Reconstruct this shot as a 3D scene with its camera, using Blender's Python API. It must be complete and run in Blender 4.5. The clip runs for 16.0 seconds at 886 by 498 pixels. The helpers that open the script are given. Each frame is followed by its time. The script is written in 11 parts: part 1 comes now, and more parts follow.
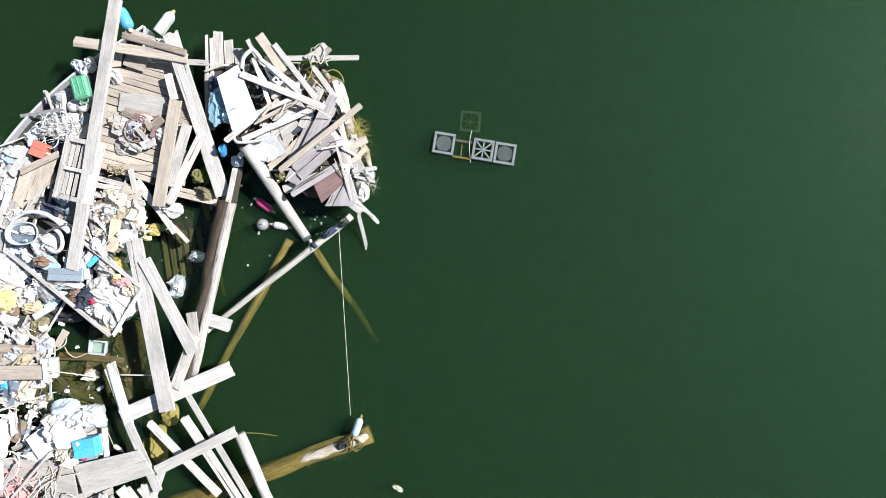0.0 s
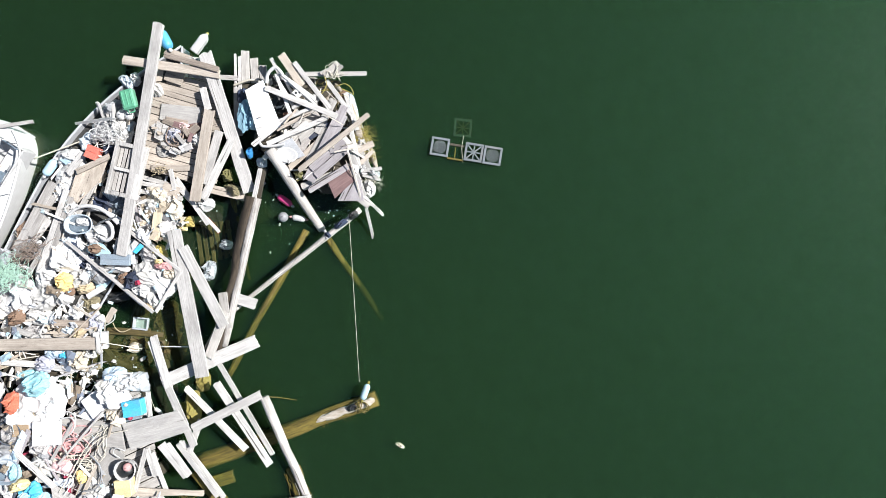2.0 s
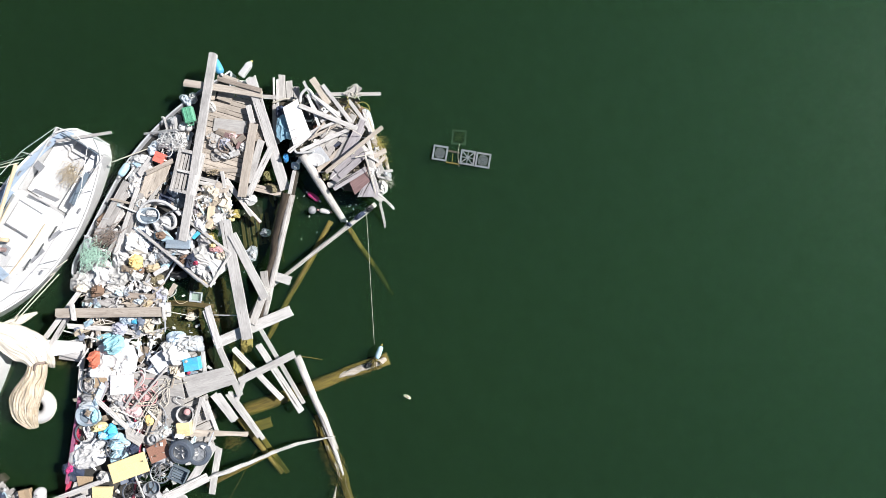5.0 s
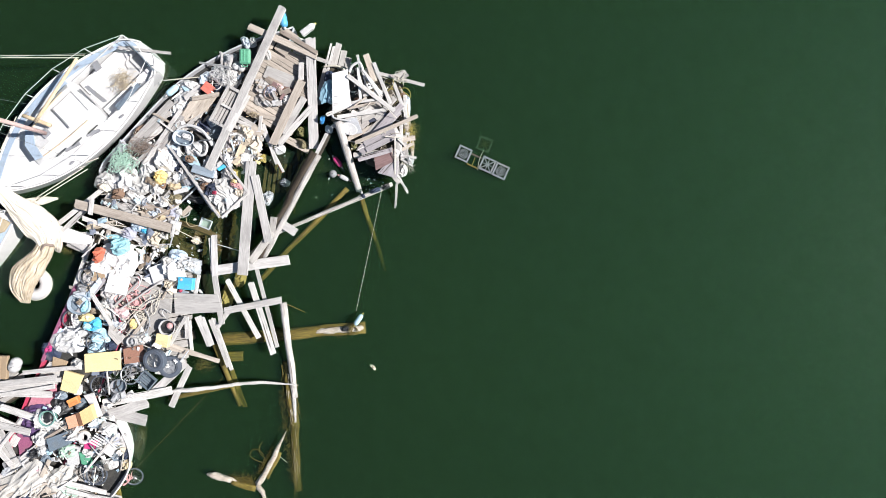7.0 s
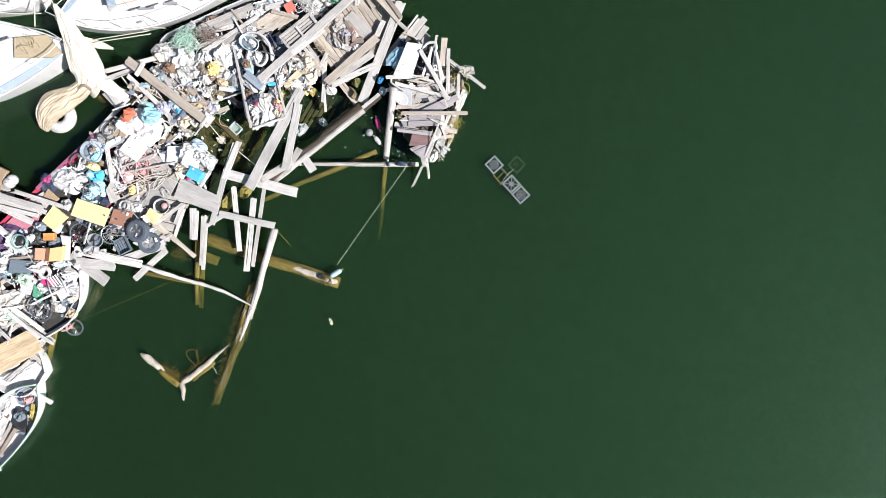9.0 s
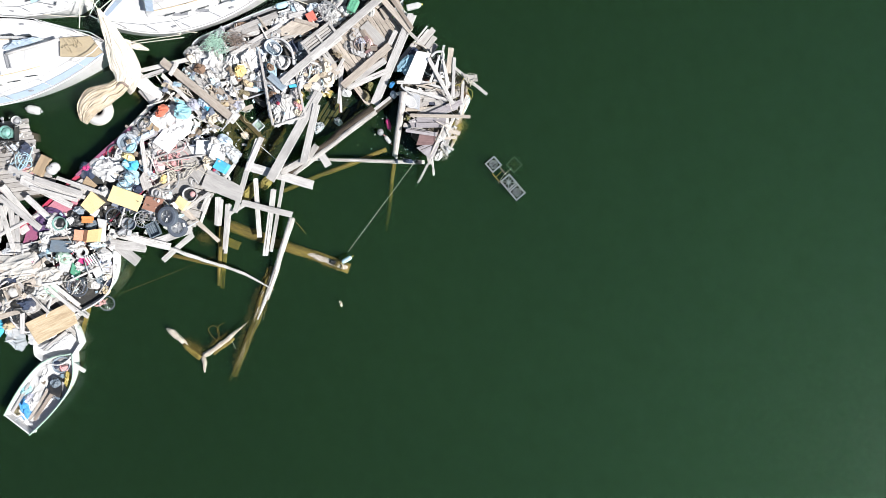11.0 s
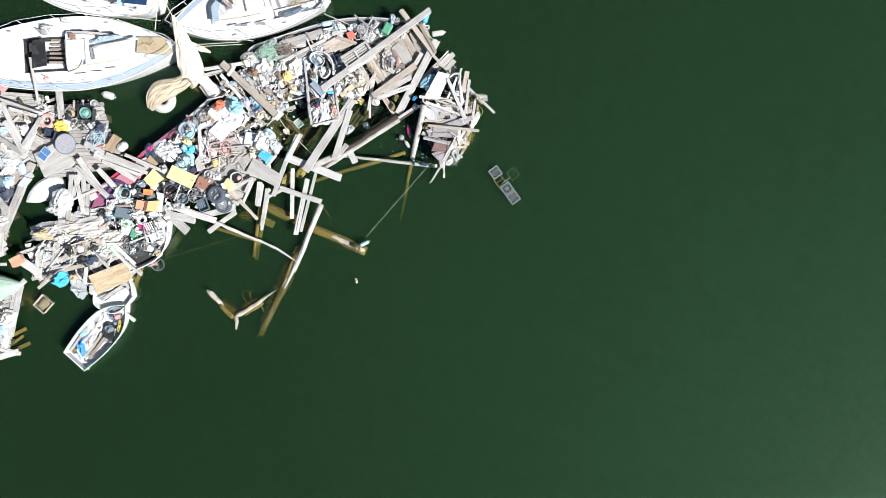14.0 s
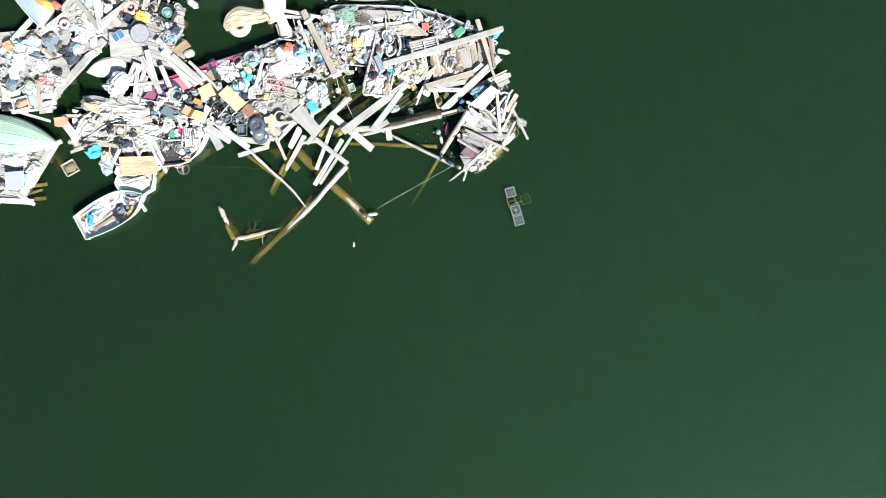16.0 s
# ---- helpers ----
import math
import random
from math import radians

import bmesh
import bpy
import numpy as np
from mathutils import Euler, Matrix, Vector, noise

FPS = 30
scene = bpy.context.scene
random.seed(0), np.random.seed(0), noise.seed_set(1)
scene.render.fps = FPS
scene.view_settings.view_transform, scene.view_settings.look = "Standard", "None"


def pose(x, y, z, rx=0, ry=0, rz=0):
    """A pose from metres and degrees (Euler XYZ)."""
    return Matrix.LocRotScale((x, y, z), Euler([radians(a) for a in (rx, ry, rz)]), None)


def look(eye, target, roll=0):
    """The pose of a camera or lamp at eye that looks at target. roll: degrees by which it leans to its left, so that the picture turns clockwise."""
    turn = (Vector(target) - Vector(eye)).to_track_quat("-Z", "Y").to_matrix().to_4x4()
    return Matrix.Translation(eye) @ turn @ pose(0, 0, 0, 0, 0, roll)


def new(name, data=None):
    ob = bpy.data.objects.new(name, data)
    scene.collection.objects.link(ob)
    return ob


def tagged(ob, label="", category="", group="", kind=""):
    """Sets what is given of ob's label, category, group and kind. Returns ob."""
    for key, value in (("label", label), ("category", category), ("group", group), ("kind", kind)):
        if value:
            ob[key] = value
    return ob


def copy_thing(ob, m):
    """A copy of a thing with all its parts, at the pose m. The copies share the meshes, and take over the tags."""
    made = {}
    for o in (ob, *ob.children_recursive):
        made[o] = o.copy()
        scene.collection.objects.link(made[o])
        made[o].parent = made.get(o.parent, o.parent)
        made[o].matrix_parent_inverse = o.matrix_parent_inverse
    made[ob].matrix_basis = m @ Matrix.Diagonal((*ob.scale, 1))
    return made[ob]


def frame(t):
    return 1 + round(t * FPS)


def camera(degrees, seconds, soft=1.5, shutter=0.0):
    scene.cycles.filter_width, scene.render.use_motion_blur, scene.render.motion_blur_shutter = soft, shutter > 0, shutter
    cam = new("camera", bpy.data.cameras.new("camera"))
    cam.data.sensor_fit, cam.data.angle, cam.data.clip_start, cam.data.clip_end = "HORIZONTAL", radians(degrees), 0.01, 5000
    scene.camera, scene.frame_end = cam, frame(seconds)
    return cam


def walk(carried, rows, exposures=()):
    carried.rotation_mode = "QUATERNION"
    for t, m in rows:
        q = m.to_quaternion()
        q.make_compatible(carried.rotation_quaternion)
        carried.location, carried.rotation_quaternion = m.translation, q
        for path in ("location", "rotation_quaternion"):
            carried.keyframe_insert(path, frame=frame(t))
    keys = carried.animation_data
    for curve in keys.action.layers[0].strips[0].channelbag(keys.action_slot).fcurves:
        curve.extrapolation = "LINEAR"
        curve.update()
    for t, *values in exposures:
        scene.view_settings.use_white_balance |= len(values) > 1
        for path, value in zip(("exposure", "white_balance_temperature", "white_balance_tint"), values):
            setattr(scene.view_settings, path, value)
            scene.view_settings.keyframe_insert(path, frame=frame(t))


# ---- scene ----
cam = camera(68.0, 16.0, 0.8)
PATH = [
    (0, 0.000, -0.000, 14.529, -0.00),
    (0.5, 0.031, -0.050, 15.094, -0.02),
    (1, 0.063, -0.123, 15.645, -0.03),
    (1.5, 0.103, -0.203, 16.216, -0.05),
    (2, 0.099, -0.276, 16.800, -0.04),
    (2.5, 0.097, -0.349, 17.420, -0.06),
    (3, 0.089, -0.413, 18.031, -0.06),
    (3.5, 0.083, -0.474, 18.641, -0.04),
    (5.6, 0.131, -0.748, 21.165, 0.15),
    (5.8, 0.135, -0.774, 21.308, 1.05),
    (6, 0.140, -0.801, 21.417, 2.86),
    (6.5, 0.160, -0.853, 21.616, 8.96),
    (7, 0.200, -0.896, 21.821, 15.35),
    (7.5, 0.285, -0.930, 22.045, 21.66),
    (8, 0.351, -0.958, 22.198, 27.88),
    (8.5, 0.398, -0.983, 22.279, 33.97),
    (9, 0.446, -0.987, 22.356, 38.59),
    (9.2, 0.461, -1.017, 22.421, 39.65),
    (9.45, 0.479, -1.053, 22.569, 40.00),
    (11.5, 0.626, -1.355, 25.262, 40.01),
    (12, 0.627, -1.409, 25.992, 39.98),
    (12.5, 0.623, -1.480, 26.731, 39.94),
    (13, 0.626, -1.544, 27.483, 39.78),
    (13.5, 0.664, -1.570, 28.162, 40.30),
    (14, 0.732, -1.656, 28.712, 44.52),
    (14.5, 0.787, -1.675, 29.201, 49.58),
    (15, 0.819, -1.668, 29.666, 54.49),
    (15.5, 0.901, -1.666, 30.133, 59.25),
    (16, 1.014, -1.653, 30.644, 63.92),
]
walk(cam, [(t, pose(x, y, z, 0, 0, turn)) for t, x, y, z, turn in PATH], exposures=[(0, 0.80, 6500, 10), (3.5, 0.66, 6500, 10), (6, 0.60, 6580, 12), (9, 0.64, 6560, 12), (13.5, 0.64, 6500, 9), (15, 0.64, 6500, 9), (16, 0.88, 6500, 5)])

# ---- light: clear midday sun and open sky ----
SUN_TURN, SUN_HEIGHT = 15, 44          # degrees: from +x towards +y, and above the horizon
world = bpy.data.worlds.new("sky")
scene.world = world
world.use_nodes = True
wn = world.node_tree
sky = wn.nodes.new("ShaderNodeTexSky")
sky.sky_type, sky.sun_disc = "NISHITA", False
sky.sun_elevation, sky.sun_rotation = radians(SUN_HEIGHT), radians(90 - SUN_TURN)
wn.nodes["Background"].inputs["Strength"].default_value = 0.048
wn.links.new(sky.outputs[0], wn.nodes["Background"].inputs["Color"])
sun_data = bpy.data.lights.new("sun", "SUN")
sun_data.energy, sun_data.angle, sun_data.color = 5.0, radians(0.55), (1.0, 0.98, 0.955)
sun = new("sun", sun_data)
far = Vector((math.cos(radians(SUN_TURN)), math.sin(radians(SUN_TURN)), math.tan(radians(SUN_HEIGHT)))) * 40
sun.matrix_world = look(far, (0, 0, 0))


# ---- materials ----
class Nodes:
    """Short forms for building a node material."""

    def __init__(self, name):
        self.m = bpy.data.materials.new(name)
        self.m.use_nodes = True
        self.t = self.m.node_tree
        self.bsdf = self.t.nodes["Principled BSDF"]
        self.out = self.t.nodes["Material Output"]

    def add(self, kind, **inputs):
        n = self.t.nodes.new("ShaderNode" + kind)
        for k, v in inputs.items():
            self.put(n, k.replace("_", " "), v)
        return n

    def put(self, n, key, v):
        if isinstance(v, bpy.types.NodeSocket):
            self.t.links.new(v, n.inputs[key])
        else:
            n.inputs[key].default_value = v

    def coords(self, scale, offset=True):
        tc = self.add("TexCoord")
        mp = self.add("Mapping", Vector=tc.outputs["Object"], Scale=scale)
        if offset:
            info = self.add("ObjectInfo")
            mul = self.add("Math", )
            mul.operation = "MULTIPLY"
            self.t.links.new(info.outputs["Random"], mul.inputs[0])
            mul.inputs[1].default_value = 37.0
            self.t.links.new(mul.outputs[0], mp.inputs["Location"])
        return mp.outputs[0]

    def noise(self, vec, scale, detail=4.0, rough=0.6):
        n = self.add("TexNoise", Vector=vec, Scale=scale, Detail=detail, Roughness=rough)
        return n.outputs["Fac"]

    def ramp(self, fac, stops, mode="LINEAR"):
        r = self.add("ValToRGB", Fac=fac)
        r.color_ramp.interpolation = mode
        els = r.color_ramp.elements
        while len(els) < len(stops):
            els.new(0.5)
        for e, (p, c) in zip(els, stops):
            e.position, e.color = p, (*c, 1) if len(c) == 3 else c
        return r.outputs["Color"]

    def mix(self, fac, a, b, mode="MIX"):
        n = self.t.nodes.new("ShaderNodeMix")
        n.data_type, n.blend_type = "RGBA", mode
        for i, v in ((0, fac), (6, a), (7, b)):
            if isinstance(v, bpy.types.NodeSocket):
                self.t.links.new(v, n.inputs[i])
            else:
                n.inputs[i].default_value = (*v, 1) if i > 0 and len(v) == 3 else v
        return n.outputs[2]

    def bump(self, height, strength, distance=0.02):
        b = self.add("Bump", Height=height, Strength=strength, Distance=distance)
        self.t.links.new(b.outputs[0], self.bsdf.inputs["Normal"])


def tone(c, k):
    return tuple(min(1.0, v * k) for v in c)


def wood(name, light, dark, crack=(0.09, 0.07, 0.055), rough=0.85, lift=0.5):
    """Weathered timber whose grain runs along the local x axis."""
    n = Nodes(name)
    grain = n.noise(n.coords((0.9, 22, 22)), 2.0, 9, 0.72)
    fine = n.noise(n.coords((1.4, 46, 46)), 2.0, 6, 0.65)
    blot = n.noise(n.coords((0.8, 2.6, 2.6)), 1.7, 7, 0.7)
    spot = n.noise(n.coords((1, 2.2, 2.2)), 9, 5, 0.75)
    split = n.noise(n.coords((0.35, 13, 13)), 1.6, 3, 0.5)
    info = n.add("ObjectInfo")
    base = n.mix(n.ramp(grain, [(0.40, (0, 0, 0)), (0.58, (1, 1, 1))]), dark, light)
    base = n.mix(n.ramp(blot, [(0.46, (0, 0, 0)), (0.68, (0.85, 0.85, 0.85))]), base, tone(dark, 0.76))
    base = n.mix(n.ramp(spot, [(0.60, (0, 0, 0)), (0.70, (0.6, 0.6, 0.6))]), base, tone(crack, 1.7))
    each = n.ramp(info.outputs["Random"], [(0, (0.74, 0.73, 0.72)), (0.5, (0.95, 0.945, 0.94)), (1, (1.06, 1.05, 1.03))])
    base = n.mix(1.0, base, each, "MULTIPLY")
    base = n.mix(n.ramp(fine, [(0.31, (0.85, 0.85, 0.85)), (0.37, (0, 0, 0))]), base, crack)
    base = n.mix(n.ramp(split, [(0.305, (1, 1, 1)), (0.318, (0, 0, 0))]), base, tone(crack, 0.45))
    n.put(n.bsdf, "Base Color", base)
    n.put(n.bsdf, "Roughness", rough)
    n.bump(grain, lift, 0.015)
    return n.m


def plain(name, colour, rough=0.5, metal=0.0, vary=0.25, dirt=(0.25, 0.22, 0.17), grime=0.35, size=3.0, lift=0.08, each=0.15):
    """Paint, plastic, cloth or metal with grime at two scales."""
    n = Nodes(name)
    vec = n.coords((1, 1, 1))
    big, small = n.noise(vec, size, 4), n.noise(vec, size * 9, 3)
    base = n.mix(n.ramp(small, [(0.35, (0, 0, 0)), (0.75, (1, 1, 1))]), tone(colour, 1 - vary), tone(colour, 1 + vary * 0.4))
    base = n.mix(n.ramp(big, [(0.5, (0, 0, 0)), (0.8, (grime, grime, grime))]), base, dirt)
    info = n.add("ObjectInfo")
    base = n.mix(1.0, base, n.ramp(info.outputs["Random"], [(0, tone((1, 1, 1), 1 - each)), (1, tone((1, 1, 1), 1))]), "MULTIPLY")
    n.put(n.bsdf, "Base Color", base)
    n.put(n.bsdf, "Roughness", rough)
    n.put(n.bsdf, "Metallic", metal)
    n.bump(small, lift, 0.02)
    return n.m


def scraps(name, colours, rough=0.7):
    """One colour for each loose piece."""
    n = Nodes(name)
    geo = n.add("NewGeometry")
    step = 1.0 / len(colours)
    col = n.ramp(geo.outputs["Random Per Island"], [(i * step, c) for i, c in enumerate(colours)], "CONSTANT")
    vec = n.coords((1, 1, 1), False)
    dirt = n.noise(vec, 14, 4)
    col = n.mix(n.ramp(dirt, [(0.5, (0, 0, 0)), (0.8, (0.5, 0.5, 0.5))]), col, (0.16, 0.14, 0.11))
    n.put(n.bsdf, "Base Color", col)
    n.put(n.bsdf, "Roughness", rough)
    n.bump(dirt, 0.2, 0.02)
    return n.m


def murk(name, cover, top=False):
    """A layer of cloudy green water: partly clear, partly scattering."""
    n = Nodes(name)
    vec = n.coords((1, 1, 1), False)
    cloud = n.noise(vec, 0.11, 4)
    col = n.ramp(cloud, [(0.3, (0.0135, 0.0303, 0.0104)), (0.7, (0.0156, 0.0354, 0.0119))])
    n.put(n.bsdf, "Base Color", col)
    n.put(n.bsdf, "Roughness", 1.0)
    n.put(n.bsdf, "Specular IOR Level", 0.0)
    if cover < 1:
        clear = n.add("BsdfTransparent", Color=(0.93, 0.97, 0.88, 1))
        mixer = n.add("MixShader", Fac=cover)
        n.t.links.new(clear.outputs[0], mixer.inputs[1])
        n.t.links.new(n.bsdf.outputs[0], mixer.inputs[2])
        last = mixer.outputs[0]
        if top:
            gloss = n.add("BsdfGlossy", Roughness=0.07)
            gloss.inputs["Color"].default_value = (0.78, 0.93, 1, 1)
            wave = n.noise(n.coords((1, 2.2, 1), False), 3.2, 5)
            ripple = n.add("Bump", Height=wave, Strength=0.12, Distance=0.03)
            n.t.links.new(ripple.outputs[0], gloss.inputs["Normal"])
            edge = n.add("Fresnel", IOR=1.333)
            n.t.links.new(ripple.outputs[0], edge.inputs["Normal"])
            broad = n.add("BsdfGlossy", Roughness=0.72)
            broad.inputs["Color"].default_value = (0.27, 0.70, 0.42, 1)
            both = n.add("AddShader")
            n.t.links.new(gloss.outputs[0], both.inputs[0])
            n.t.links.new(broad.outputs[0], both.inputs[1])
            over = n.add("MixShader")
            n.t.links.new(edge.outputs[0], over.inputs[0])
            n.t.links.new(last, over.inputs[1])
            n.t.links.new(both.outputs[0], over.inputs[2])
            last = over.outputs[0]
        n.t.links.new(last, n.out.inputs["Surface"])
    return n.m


MAT = {
    "white": wood("bleached_timber", (0.61, 0.60, 0.59), (0.42, 0.41, 0.40), (0.13, 0.118, 0.105)),
    "grey": wood("grey_timber", (0.50, 0.485, 0.47), (0.34, 0.325, 0.31)),
    "brown": wood("brown_timber", (0.37, 0.315, 0.27), (0.22, 0.185, 0.155)),
    "tan": wood("tan_timber", (0.53, 0.475, 0.415), (0.40, 0.35, 0.30)),
    "dark": wood("wet_dark_timber", (0.10, 0.085, 0.06), (0.05, 0.043, 0.033), (0.02, 0.02, 0.015), 0.6),
    "drowned": wood("drowned_brown_timber", (0.13, 0.10, 0.032), (0.06, 0.047, 0.016), (0.02, 0.018, 0.01), 0.8),
    "olive": wood("algae_timber", (0.23, 0.175, 0.03), (0.075, 0.058, 0.012), (0.03, 0.03, 0.012), 0.8),
    "bark": wood("dark_bark_timber", (0.085, 0.064, 0.044), (0.035, 0.027, 0.019), (0.016, 0.013, 0.01)),
    "maroon": wood("maroon_painted_board", (0.27, 0.17, 0.165), (0.19, 0.12, 0.12)),
    "lilac": wood("faded_painted_board", (0.42, 0.40, 0.42), (0.31, 0.29, 0.31)),
    "ply": wood("pale_plywood", (0.62, 0.53, 0.39), (0.53, 0.45, 0.33), (0.36, 0.28, 0.19)),
    "gelcoat": plain("white_gelcoat", (0.74, 0.74, 0.735), 0.5, vary=0.06, grime=0.16, size=1.5),
    "paper": plain("white_plastic", (0.61, 0.61, 0.61), 0.5, vary=0.15, grime=0.3, lift=0.35),
    "cloth": plain("white_cloth", (0.56, 0.555, 0.54), 0.9, vary=0.2, grime=0.4, lift=0.4),
    "cream": plain("cream_sailcloth", (0.68, 0.61, 0.50), 0.9, vary=0.25, grime=0.4, lift=0.25),
    "beige": plain("beige_canvas", (0.52, 0.43, 0.29), 0.9, vary=0.2, grime=0.4, lift=0.2),
    "greyp": plain("grey_plastic", (0.31, 0.32, 0.34), 0.5),
    "slate": plain("slate_blue_plastic", (0.17, 0.22, 0.27), 0.5),
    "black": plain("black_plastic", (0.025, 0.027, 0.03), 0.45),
    "rubber": plain("tyre_rubber", (0.085, 0.105, 0.14), 0.8, dirt=(0.16, 0.15, 0.13)),
    "navy": plain("navy_cloth", (0.03, 0.045, 0.09), 0.8),
    "blue": plain("blue_plastic", (0.05, 0.28, 0.62), 0.45),
    "sky": plain("light_blue_tarpaulin", (0.44, 0.65, 0.76), 0.6, vary=0.1, grime=0.5),
    "cyan": plain("cyan_tarpaulin", (0.08, 0.50, 0.78), 0.55),
    "teal": plain("teal_plastic", (0.24, 0.48, 0.43), 0.5),
    "green": plain("green_plastic", (0.12, 0.40, 0.25), 0.5),
    "mint": plain("mint_green_paint", (0.42, 0.58, 0.48), 0.55, vary=0.12, size=1.0),
    "red": plain("red_plastic", (0.74, 0.20, 0.15), 0.5),
    "crimson": plain("crimson_paint", (0.45, 0.045, 0.10), 0.5),
    "plum": plain("plum_deck_paint", (0.36, 0.11, 0.21), 0.7),
    "pink": plain("pink_plastic", (0.66, 0.05, 0.24), 0.5),
    "rose": plain("faded_pink_cloth", (0.66, 0.36, 0.36), 0.85),
    "orange": plain("orange_plastic", (0.82, 0.33, 0.11), 0.5),
    "yellow": plain("yellow_foam", (0.80, 0.66, 0.35), 0.8, vary=0.2, lift=0.2),
    "lemon": plain("yellow_plastic", (0.80, 0.62, 0.13), 0.5),
    "rust": plain("rusty_steel", (0.22, 0.10, 0.055), 0.8, vary=0.4),
    "steel": plain("dull_steel", (0.48, 0.49, 0.50), 0.38, 0.9, grime=0.2),
    "latticegrey": plain("weathered_blue_grey_metal", (0.19, 0.213, 0.238), 0.6, 0.05, grime=0.45, vary=0.2, size=1.2, lift=0.2),
    "tealcloth": plain("faded_teal_cloth", (0.30, 0.55, 0.62), 0.85, vary=0.2, grime=0.3, lift=0.3),
    "coralred": plain("orange_red_plastic", (0.62, 0.17, 0.10), 0.5, vary=0.3, lift=0.3),
    "salmon": plain("faded_salmon_foam", (0.72, 0.40, 0.37), 0.8, vary=0.15),
    "peach": plain("sunfaded_orange_foam", (0.82, 0.56, 0.27), 0.8, vary=0.15),
    "stainply": wood("stained_plywood", (0.62, 0.52, 0.37), (0.42, 0.31, 0.19), (0.26, 0.17, 0.10), lift=0.25),
    "paleglass": plain("pale_lavender_plastic", (0.42, 0.42, 0.46), 0.3, vary=0.3, grime=0.3, size=1.5),
    "alu": plain("dull_aluminium", (0.24, 0.255, 0.275), 0.55, 0.1, grime=0.3, vary=0.1, size=1.2),
    "rope": plain("pale_rope", (0.66, 0.62, 0.53), 0.9, size=12),
    "netgreen": plain("green_net_rope", (0.44, 0.66, 0.55), 0.9, size=12),
    "weed": plain("dry_weed", (0.26, 0.22, 0.055), 0.9, vary=0.4, size=10),
    "root": plain("algae_roots", (0.135, 0.102, 0.015), 0.9, vary=0.4, size=10),
    "card": plain("cardboard", (0.42, 0.31, 0.20), 0.9),
    "brick": plain("brown_clay", (0.33, 0.17, 0.12), 0.8),
    "window": plain("tinted_window", (0.05, 0.06, 0.07), 0.12),
    "solar": plain("solar_cells", (0.02, 0.055, 0.14), 0.2, vary=0.1, grime=0.1),
    "cell_blue": plain("blue_solar_cells", (0.09, 0.22, 0.46), 0.3, vary=0.1, grime=0.1),
    "boom": wood("varnished_spar", (0.68, 0.55, 0.38), (0.56, 0.44, 0.29)),
    "redspar": plain("faded_red_spar", (0.70, 0.47, 0.45), 0.6),
    "bilge": plain("dirty_bilge", (0.05, 0.05, 0.048), 0.8, vary=0.4),
    "deckblue": plain("blue_grey_sidedeck", (0.40, 0.50, 0.62), 0.6, vary=0.15, grime=0.3),
    "mustard": plain("muted_yellow_plastic", (0.46, 0.37, 0.11), 0.5),
    "mud": plain("muddy_sheet", (0.27, 0.235, 0.14), 0.6, vary=0.4),
    "sailfold": wood("brown_streaked_sailcloth", (0.70, 0.66, 0.59), (0.62, 0.565, 0.475), (0.46, 0.36, 0.24), lift=0.15),
    "sailstain": wood("brown_stained_sailcloth", (0.66, 0.60, 0.50), (0.50, 0.40, 0.27), (0.30, 0.19, 0.09), lift=0.15),
    "paletop": plain("pale_grey_plastic", (0.52, 0.54, 0.58), 0.4),
    "palepink": plain("pale_pink_canvas", (0.76, 0.54, 0.55), 0.85, vary=0.1),
    "coral": plain("faded_coral_plastic", (0.84, 0.42, 0.27), 0.5),
    "bluegrey": plain("faded_blue_grey_plastic", (0.30, 0.37, 0.44), 0.5),
    "amber": plain("faded_amber_cloth", (0.84, 0.63, 0.26), 0.8),
    "greyply": wood("grey_plywood", (0.49, 0.48, 0.465), (0.39, 0.38, 0.37), (0.2, 0.18, 0.16)),
    "driftwood": wood("sunbleached_driftwood", (0.52, 0.48, 0.43), (0.34, 0.29, 0.22), (0.12, 0.09, 0.06)),
    "weedbed": plain("sunken_weed", (0.095, 0.07, 0.018), 0.9, vary=0.5, grime=0.5),
    # purple of the shadow on the crimson boat's deck
    "purple": plain("purple_deck_shade", (0.11, 0.06, 0.17), 0.85),
    "lilac_cloth": plain("lilac_grey_cloth", (0.46, 0.47, 0.56), 0.9, vary=0.2),
    "aqua": plain("pale_cyan_plastic", (0.36, 0.68, 0.76), 0.5, vary=0.1, grime=0.25),
    "paleblue": plain("pale_blue_plastic", (0.54, 0.66, 0.78), 0.5, vary=0.12, grime=0.3),
    "bluefilm": plain("thin_blue_white_film", (0.58, 0.67, 0.75), 0.35, vary=0.25, grime=0.5),
    "azure": plain("azure_plastic", (0.10, 0.42, 0.72), 0.45),
    "deckpink": plain("faded_pink_deck_paint", (0.60, 0.24, 0.31), 0.7, vary=0.2),
    "pinkpale": plain("pale_pink_plastic", (0.72, 0.42, 0.52), 0.5),
    "stripe": wood("grey_folded_cloth", (0.58, 0.57, 0.56), (0.30, 0.29, 0.30), (0.10, 0.10, 0.11), 0.9),
    "brownrag": plain("brown_rag", (0.25, 0.16, 0.11), 0.9, vary=0.4, lift=0.3),
    "sailbrown": plain("brown_grey_rope", (0.33, 0.26, 0.22), 0.9, vary=0.4, size=9, lift=0.3),
    "bluecloth": plain("faded_blue_cloth", (0.24, 0.42, 0.53), 0.9, vary=0.12, grime=0.15, lift=0.1),
    "dirtyboard": plain("soil_speckled_board", (0.46, 0.43, 0.41), 0.9, vary=0.3, dirt=(0.05, 0.045, 0.04), grime=0.9, size=5.0, lift=0.3),
